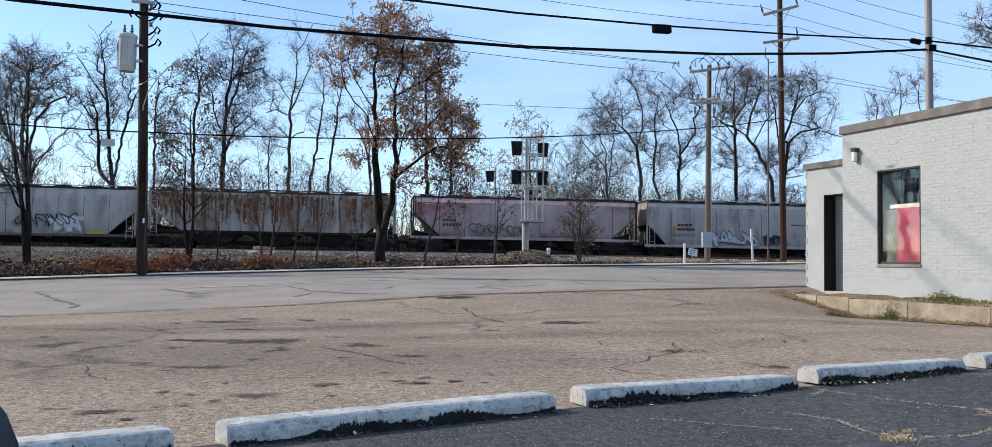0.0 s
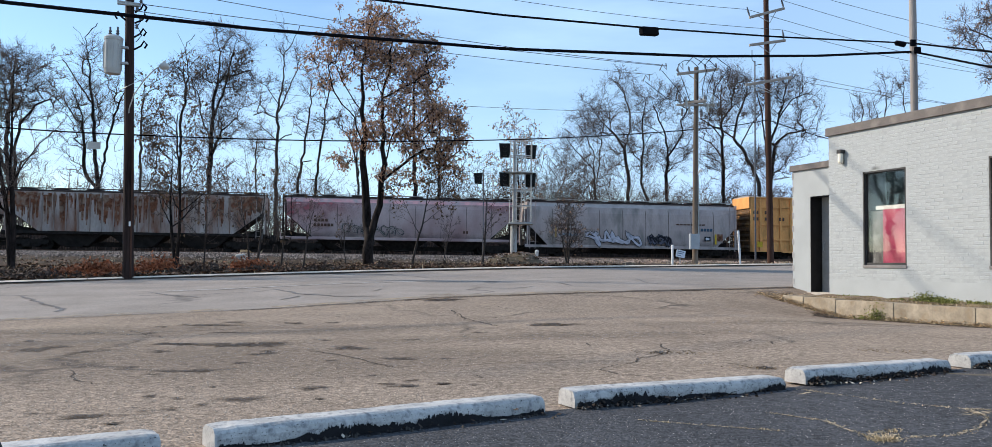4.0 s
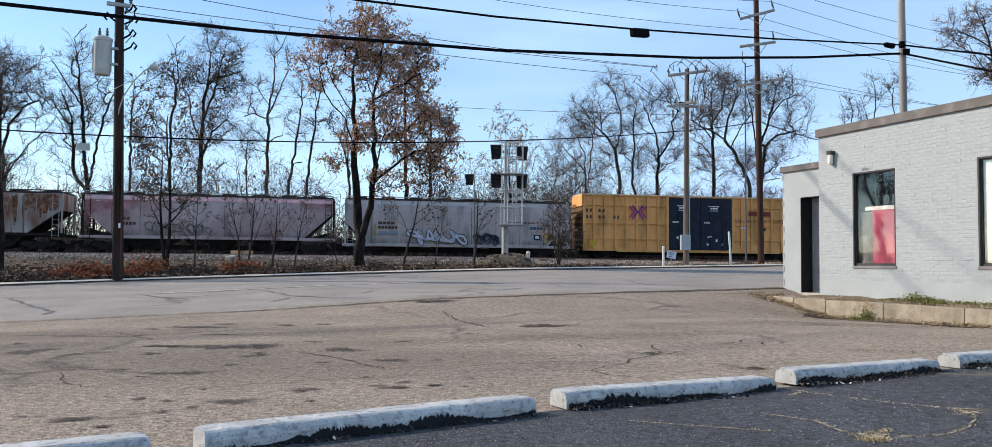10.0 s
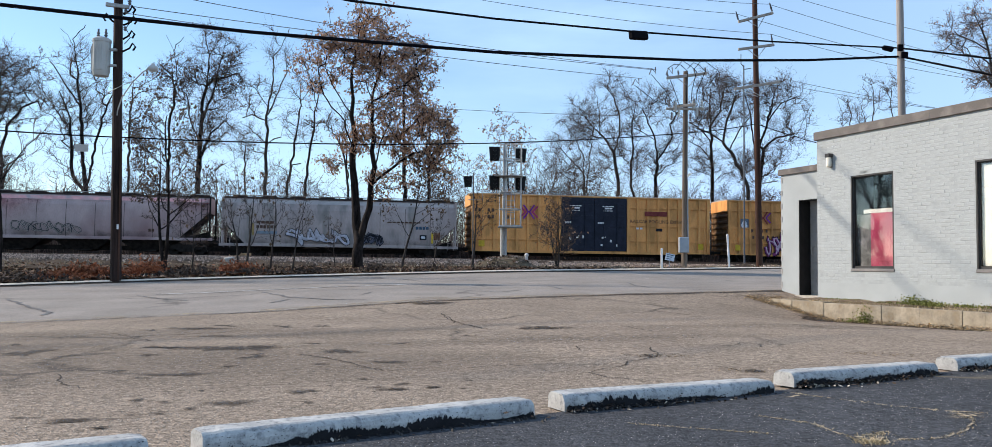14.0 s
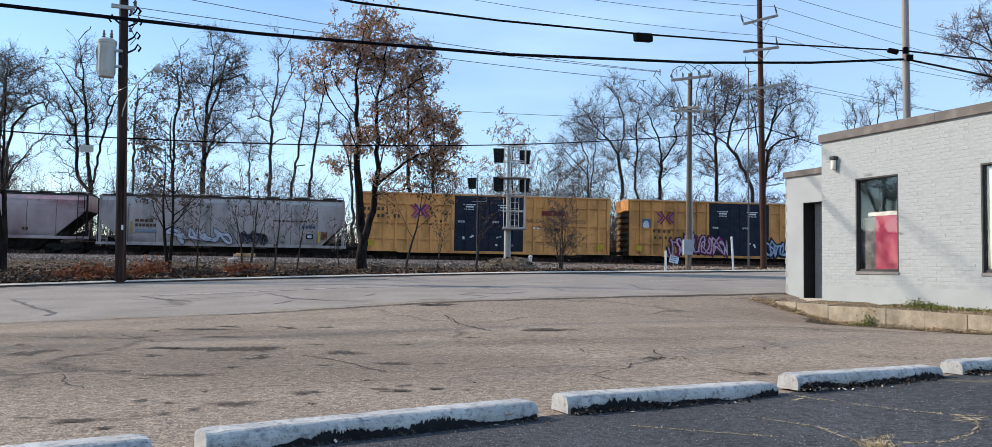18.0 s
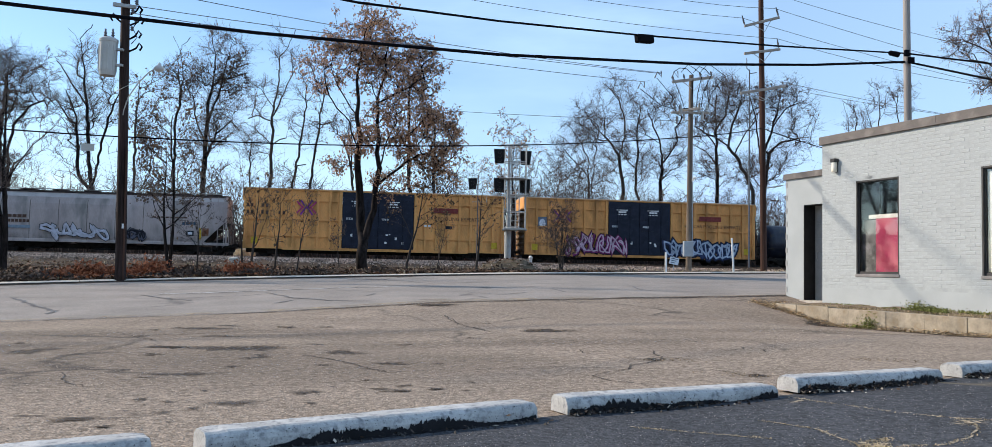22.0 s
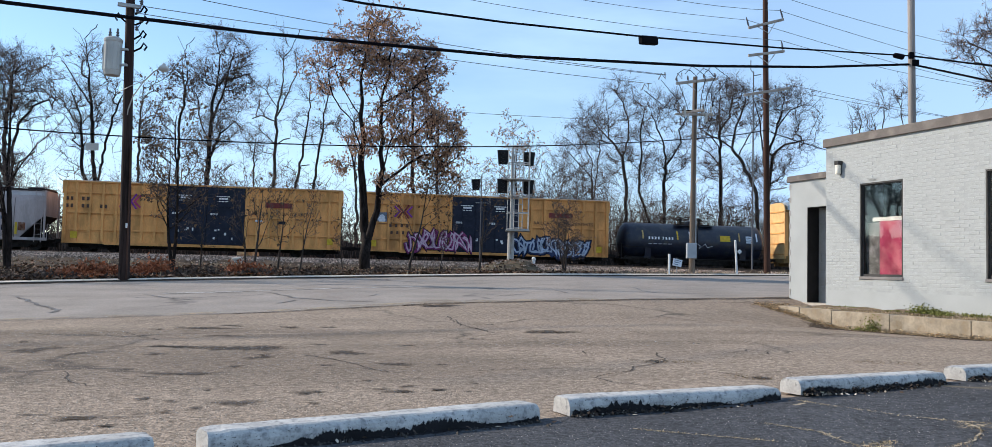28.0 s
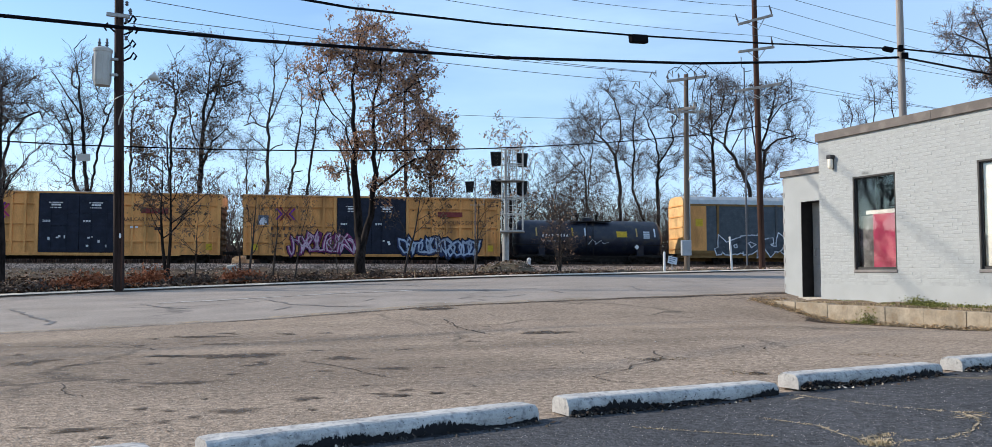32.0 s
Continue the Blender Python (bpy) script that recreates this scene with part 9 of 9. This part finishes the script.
crown_tree(39.7, 84, gz(39.7, 84), [[(0.0, -0.3, 6.5), (0.1, -0.1, 12.8), (-0.2, 0.4, 15.3), (-0.6, -0.5, 17.2)], [(0.1, -0.1, 12.8), (0.6, -0.0, 15.7), (1.0, -0.1, 17.9)]],
           [(0.1, 0, 16.7, 1.4, 1.2, 2.1)],
           22, 218, "thin bare tree rising beyond the building's roof", twig=0.0165, bark=M_BARK, leaves=0, leaf_size=0.22, twigs=5, twig_len=1.0, sag=0.05, steep=0.5, stem_r=0.109, leaf_mat=M_DKLEAF)
crown_tree(26.8, 45.0, gz(26.8, 45.0), [[(-0.0, -0.4, 3.7), (-0.1, -0.2, 8.1), (-0.4, -0.2, 10.5), (-0.8, -0.4, 12.2), (-1.2, -0.2, 13.5)], [(-0.2, -0.0, 9.8), (-1.5, 0.2, 12.0), (-2.7, -0.5, 12.1)], [(0.1, -0.3, 8.1), (0.5, -0.3, 11.5), (0.2, 0.4, 14.2)], [(-0.6, -0.2, 11.8), (-1.9, 0.4, 12.8), (-2.7, -0.4, 13.0)], [(-0.4, -0.4, 10.8), (-1.0, -0.1, 11.5), (-1.7, 0.2, 11.7)]],
           [(-0.8, 0, 13.5, 1.5, 1.3, 1.3), (-2.0, 0, 13.0, 1.2, 1.1, 0.9), (0.1, 0, 11.5, 1.7, 1.5, 2.0), (-2.3, 0, 12.0, 0.9, 0.8, 0.4), (-0.5, 0, 10.1, 0.9, 0.8, 1.3)],
           110, 240, "large bare tree with fine brown twigs beyond the building", twig=0.0119, bark=M_BARK2, leaves=900, leaf_size=0.09, twigs=7, twig_len=0.7, sag=0.02, steep=0.35, stem_r=0.136)

crown_tree(-27.0, 31.5, gz(-27.0, 31.5), [[(0.1, 0, 2.0), (-0.2, 0.2, 4.0), (0.3, 0, 6.5), (0.2, 0.2, 9.0)], [(0.0, 0, 3.0), (1.2, 0.4, 5.0), (2.0, 0.5, 7.5)], [(0.0, 0, 3.5), (-1.2, -0.5, 5.5), (-2.2, -0.4, 7.6)]],
           [(0, 0, 7.5, 3.4, 3.2, 2.8), (1.6, 0.4, 5.6, 2.0, 2.0, 1.6), (-1.8, -0.4, 5.8, 2.0, 2.0, 1.6)],
           130, 260, "bare spreading roadside tree mirrored in the shop window", twig=0.014, bark=M_BARK, twigs=5, twig_len=0.8, sag=0.05, steep=0.5, stem_r=0.22)

# haze of distant scrub and far woods
g = G()
r = random.Random(8)
for i in range(4200):
    x, y = r.uniform(-120, 110), r.uniform(95, 150)
    hh = r.uniform(3, 9.5) * (0.7 + 0.3 * math.sin(x * 0.13))
    lx, ly = r.gauss(0, 0.12) * hh, r.gauss(0, 0.12) * hh
    g.tube([(x, y, 1.9), (x + lx * 0.4, y + ly * 0.4, hh * 0.5), (x + lx, y + ly, hh)], [0.045, 0.03, 0.01], 3, False)
    for _ in range(5):
        t = r.uniform(0.35, 0.9)
        a = r.uniform(0, 6.28)
        k = hh * 0.25
        g.tube([(x + lx * t, y + ly * t, hh * t), (x + lx * t + math.cos(a) * k, y + ly * t + math.sin(a) * k, hh * t + k)], [0.018, 0.007], 3, False)
tagged(part("distant_wood", g, M_TWIG, fix=False), "distant leafless scrub and woodland", "woods", "", "stuff")


g = G()
r = random.Random(18)
for i in range(3600):
    s_, d_ = r.uniform(-75, 75), -r.uniform(7.5, 13)
    x, y, _ = on_track(s_, d_)
    hh = r.uniform(1.2, 4.2)
    a, k = r.uniform(0, 6.28), r.uniform(0.1, 0.5) * hh
    mx, my = math.cos(a) * k, math.sin(a) * k
    g.tube([(x, y, 0.5), (x + mx * 0.5, y + my * 0.5, 0.7 + hh * 0.6), (x + mx, y + my, 0.9 + hh)], [0.03, 0.022, 0.008], 3, False)
tagged(part("trackside_scrub", g, M_TWIG, fix=False), "dense leafless scrub on the far side of the track", "scrub", "", "stuff")


def thicket(count, s_lo, s_hi, d_lo, d_hi, h_lo, h_hi, seed, label):
    """Young bare trees and tall scrub: thin crooked stems with short forking twigs."""
    g, r = G(), random.Random(seed)
    for _ in range(count):
        s_, d_ = r.uniform(s_lo, s_hi), -r.uniform(d_lo, d_hi)
        x, y, _ = on_track(s_, d_)
        hh = r.uniform(h_lo, h_hi) * (0.8 + 0.2 * math.sin(s_ * 0.31 + seed) * math.sin(s_ * 0.12))
        base = 0.075 if r.random() < 0.1 else r.uniform(0.016, 0.04)
        d = Vector((r.gauss(0, 0.1), r.gauss(0, 0.1), 1)).normalized()
        pts = [Vector((x, y, 1.0))]
        for k in range(7):
            pts.append(pts[-1] + d * hh / 7)
            d = (d + Vector((r.gauss(0, 0.12), r.gauss(0, 0.12), 0.08))).normalized()
        g.tube(pts, [base * (1 - 0.12 * k) for k in range(8)], 3, False)
        for _ in range(12):
            k = r.randrange(2, 7)
            q = pts[k].lerp(pts[k + 1], r.random())
            e = Vector((r.gauss(0, 0.7), r.gauss(0, 0.5), r.uniform(0.15, 0.9))).normalized() * hh * r.uniform(0.07, 0.2)
            m_ = q + e * 0.5 + Vector((r.gauss(0, 0.12), 0, r.gauss(0, 0.12)))
            w = base * 0.45
            g.tube([q, m_, q + e], [w, w * 0.8, w * 0.5], 3, False)
            for _ in range(2):
                g.tube([m_, m_ + Vector((r.gauss(0, 0.35), r.gauss(0, 0.3), r.uniform(0.0, 0.5)))], [w * 0.6, w * 0.4], 3, False)
    tagged(part("thicket", g, M_TWIG, fix=False), label, "scrub", "", "stuff")


thicket(880, -75, -22, 9, 22, 6.0, 12.0, 28, "tall leafless thicket among the trees behind the track")
thicket(220, -22, -4, 9, 22, 5.0, 10.5, 29, "thin leafless saplings in a gap of the wood")
thicket(1450, -4, 50, 9, 24, 6.0, 12.0, 30, "leafless young trees crowded behind the track")


# ---- verge: brush, fallen leaves, dead grass, litter ----
def verge_place(r, v0, v1, u0, u1):
    u, v = r.uniform(u0, u1), r.uniform(v0, v1)
    x, y = plan(u, v)
    return x, y, float(ground_z(x, y)) - 0.02


g = blades(7000, lambda r: verge_place(r, 29.6, 47, -14, 34), 0.04, 0.26, 0.014, 51, 1.2)
tagged(part("dead_grass", g, M_STRAW, fix=False), "dead tan grass on the verge", "dead grass", "", "stuff")
g, gd = G(), G()
r = random.Random(52)
for i in range(44000):
    if i < 4200:
        u, v = (r.gauss(0.8, 1.0) if i % 4 else r.gauss(5.2, 0.5)), 30.0 + abs(r.gauss(0, 2.2))
    else:
        u, v = r.uniform(-12, 20), 29.7 + (abs(r.gauss(0, 5.5)) if i % 2 else r.uniform(0, 9.0))
    x, y = plan(u, v)
    z = float(ground_z(x, y)) + r.uniform(0.02, 0.09)
    a, s = r.uniform(0, 6.28), r.uniform(0.05, 0.13)
    c, q = math.cos(a) * s, math.sin(a) * s
    (g if i < 4200 else gd).add([(x, y, z), (x + c, y + q, z + r.uniform(0, 0.08)), (x + c - q, y + q + c, z + r.uniform(0, 0.06)), (x - q, y + c, z)], [(0, 1, 2, 3)])
tagged(part("fallen_leaves", g, M_RUSTLEAF, fix=False), "reddish-brown fallen leaves along the kerb", "leaves", "", "stuff")


tagged(part("leaf_litter", gd, M_LITTER, fix=False), "brown leaf litter on the bank", "leaves", "", "stuff")


def brush(u, v, w, h, n, seed, mat, label, leafy=0.0):
    r = random.Random(seed)
    g = G()
    for _ in range(n):
        du = r.gauss(0, w * 0.5)
        x, y = plan(u + du, max(29.85, v + r.gauss(0, w * 0.28)))
        z = float(ground_z(x, y)) - 0.03
        p = Vector((x, y, z))
        hh = h * r.uniform(0.25, 1.0) * (0.7 + 0.3 * math.sin(2.3 * (u + du) + seed)) * math.exp(-(du / w) ** 2 * 0.5)
        d = Vector((r.gauss(0, 0.55), r.gauss(0, 0.4) + 0.15, 1)).normalized()
        pts = [p]
        for k in range(3):
            pts.append(pts[-1] + d * hh * 0.4)
            d = (d + Vector((r.gauss(0, 0.45), r.gauss(0, 0.4), r.gauss(-0.1, 0.3)))).normalized()
        g.tube(pts, [0.011, 0.008, 0.006, 0.003], 3, False)
        if r.random() < leafy:
            for q in pts[1:]:
                a, b = Vector((r.gauss(0, 1), r.gauss(0, 1), r.gauss(0, 1))).normalized() * 0.07, Vector((r.gauss(0, 1), r.gauss(0, 1), r.gauss(0, 1))).normalized() * 0.05
                g.add([tuple(q), tuple(q + a + b), tuple(q + a * 2), tuple(q + a - b)], [(0, 1, 2), (0, 2, 3)])
    return tagged(part("brush", g, mat, fix=False), label, "brush", "", "stuff")


M_BRUSH = material("red_brown_brush", (0.27, 0.095, 0.045), vary=0.5, scale=3, bump=0, island=0.5)
M_DKBRUSH = material("dark_dead_brush", (0.06, 0.043, 0.034), vary=0.5, scale=3, bump=0)
for i, (u, v, w, h, n) in enumerate(((0.9, 31.6, 1.3, 0.8, 900), (2.3, 31.6, 0.8, 0.75, 300), (-0.2, 31.2, 0.9, 0.5, 300), (5.2, 31.2, 0.6, 1.2, 420))):
    brush(u, v, w, h, n, 90 + i, M_BRUSH, "tangle of reddish-brown dead brush by the kerb", 0.8)
for i, (u, v, w, h, n) in enumerate(((-2.0, 30.6, 1.8, 0.5, 700), (0.6, 30.2, 1.3, 0.25, 500), (2.8, 30.5, 0.9, 0.6, 600), (4.2, 30.5, 1.0, 0.5, 500), (5.2, 30.4, 1.0, 0.4, 400), (7.0, 30.6, 1.3, 0.42, 500), (9.6, 30.5, 1.7, 0.4, 600), (12.6, 30.5, 1.9, 0.32, 500), (15.5, 30.6, 1.7, 0.28, 360), (19, 30.6, 2.0, 0.22, 260))):
    brush(u, v, w, h, n, 110 + i, M_DKBRUSH, "low dark dead brush along the verge", 0.3)
for i, (u, v, w, h, n) in enumerate(((-3.0, 33.0, 2.2, 0.4, 350), (3.6, 33.5, 1.6, 0.45, 320), (6.5, 34.5, 1.8, 0.4, 320), (9.0, 35.0, 2.0, 0.35, 300), (12.5, 35.5, 2.2, 0.35, 300), (0.5, 35.0, 2.0, 0.3, 220))):
    brush(u, v, w, h, n, 140 + i, M_DKBRUSH, "low dark dead brush on the bank", 0.2)
for i, (u, v, s, name, label) in enumerate(((-0.82, 32.3, 0.11, "litter_bag", "crumpled white plastic bag"), (-0.38, 32.2, 0.17, "litter_bag", "crumpled pale plastic bag"), (1.98, 30.5, 0.1, "litter_bag", "crumpled white plastic bag"), (2.4, 30.5, 0.07, "litter_bag", "crumpled white plastic bag"))):
    x, y = plan(u, v)
    r = random.Random(i)
    bm = bmesh.new()
    bmesh.ops.create_icosphere(bm, subdivisions=2, radius=s)
    for vert in bm.verts:
        vert.co *= r.uniform(0.7, 1.15)
        vert.co.z *= 0.75
    me = bpy.data.meshes.new("bag")
    bm.to_mesh(me)
    bm.free()
    ob = part(name, me, M_WPOST)
    ob.location = (x, y, float(ground_z(x, y)) + s * 0.5)
    tagged(ob, label, "litter", "litter on the verge")
# cream rubble blocks below the track
for i, (s, d) in enumerate(((-17.4, 11.8),)):
    px, py, _ = on_track(s, d)
    ob = part("rubble_block", G().box(-0.28, 0.26, -0.15, 0.18, -0.1, 0.2, 0.05), M_CURB)
    ob.matrix_world = pose(px, py, float(ground_z(px, py)) + 0.1, 8, -6, 25 + 40 * i)
    tagged(ob, "pale broken concrete block on the ballast", "rubble")

# sunlit boulder beyond the track
r = random.Random(9)
bm = bmesh.new()
bmesh.ops.create_icosphere(bm, subdivisions=3, radius=1.0)
for vert in bm.verts:
    c = vert.co
    k = 1 + 0.1 * math.sin(c.x * 5 + c.z * 3) + 0.08 * math.sin(c.y * 7 + c.x * 4) + r.uniform(-0.025, 0.025)
    vert.co = Vector((max(-0.85, min(0.9, c.x * k)) * 0.95, c.y * k * 0.6, min(c.z * k, 0.72 + 0.12 * c.x) * 0.85))
me = bpy.data.meshes.new("boulder")
bm.to_mesh(me)
bm.free()
ob = part("boulder", me, material("pale_sandstone", (0.52, 0.42, 0.27), vary=0.3, scale=3, grain=14, bump=0.7))
ob.location = (-19.5, 66.0, 1.5)
tagged(ob, "pale cream sandstone boulder beyond the track", "boulder")

# ---- bricks of the front wall ----
def brick_mesh(w):
    return G().box(0, w, 0, 0.05, 0, 0.057, 0.004).mesh("brick")


FULL, HALF = brick_mesh(0.193), brick_mesh(0.0935)
for me in (FULL, HALF):
    me.materials.append(M_BRICK)
rest = G()
near = 0
course = 0.0677
r = random.Random(77)
jobs = []
for j in range(int((TOP + 0.15) / course)):
    z = -0.15 + j * course
    if z < 0.6:
        continue
    x = 0.0 if j % 2 == 0 else -0.1015
    while x < LEN:
        a, b = max(x, 0.0), min(x + 0.193, LEN)
        clash = any(a < w1 and b > w0 and z + 0.057 > W0 - 0.07 and z < W1 for w0, w1 in WIN)
        if clash:
            for w0, w1 in WIN:
                if a < w0 < b and w0 - a > 0.04:
                    jobs.append((a, w0 - 0.004, z))
                if a < w1 < b and b - w1 > 0.04:
                    jobs.append((w1 + 0.004, b, z))
        elif b - a > 0.03:
            jobs.append((a, b, z))
        x += 0.203
count = 0
for a, b, z in jobs:
    yo = r.uniform(-0.0015, 0.0025)
    if 2.1 < a < 3.9 and 1.2 < z < 3.66 and b - a > 0.19 and count < 300:
        ob = part("brick", FULL, M_BRICK, front)
        ob.location = (a, yo, z)
        count += 1
    else:
        rest.box(a, b, yo, 0.03, z, z + 0.057, 0.004)
tagged(part("bricks", rest, M_BRICK, front, fix=False), kind="stuff")



# ---- movement ----
TRAIN = ((0.0, 34.9), (3.0, 28.6), (6.0, 22.25), (9.0, 15.79), (13.0, 7.33), (17.0, -1.16), (19.0, -5.3), (23.0, -13.5), (28.0, -23.68), (32.0, -31.66))


def train_s(t):
    return float(np.interp(t, [a for a, _ in TRAIN], [b for _, b in TRAIN]))


def motions():
    turn = math.degrees(math.atan(TK))
    for car, at_s in CARS:
        rows = []
        for t, s in TRAIN:
            x, y, z = on_track(s + at_s, -1.55, CAR_Z)
            rows.append((t, pose(x, y, z, 0, 0, turn)))
        walk(car, rows)
    times = [0.25 * k for k in range(129)]
    for ws, cx in WHEELS:
        walk(ws, [(t, pose(cx, 0, TRUCK_UP + 0.42, 0, math.degrees((train_s(t) - TRAIN[0][1]) / 0.42), 0)) for t in times])


motions()
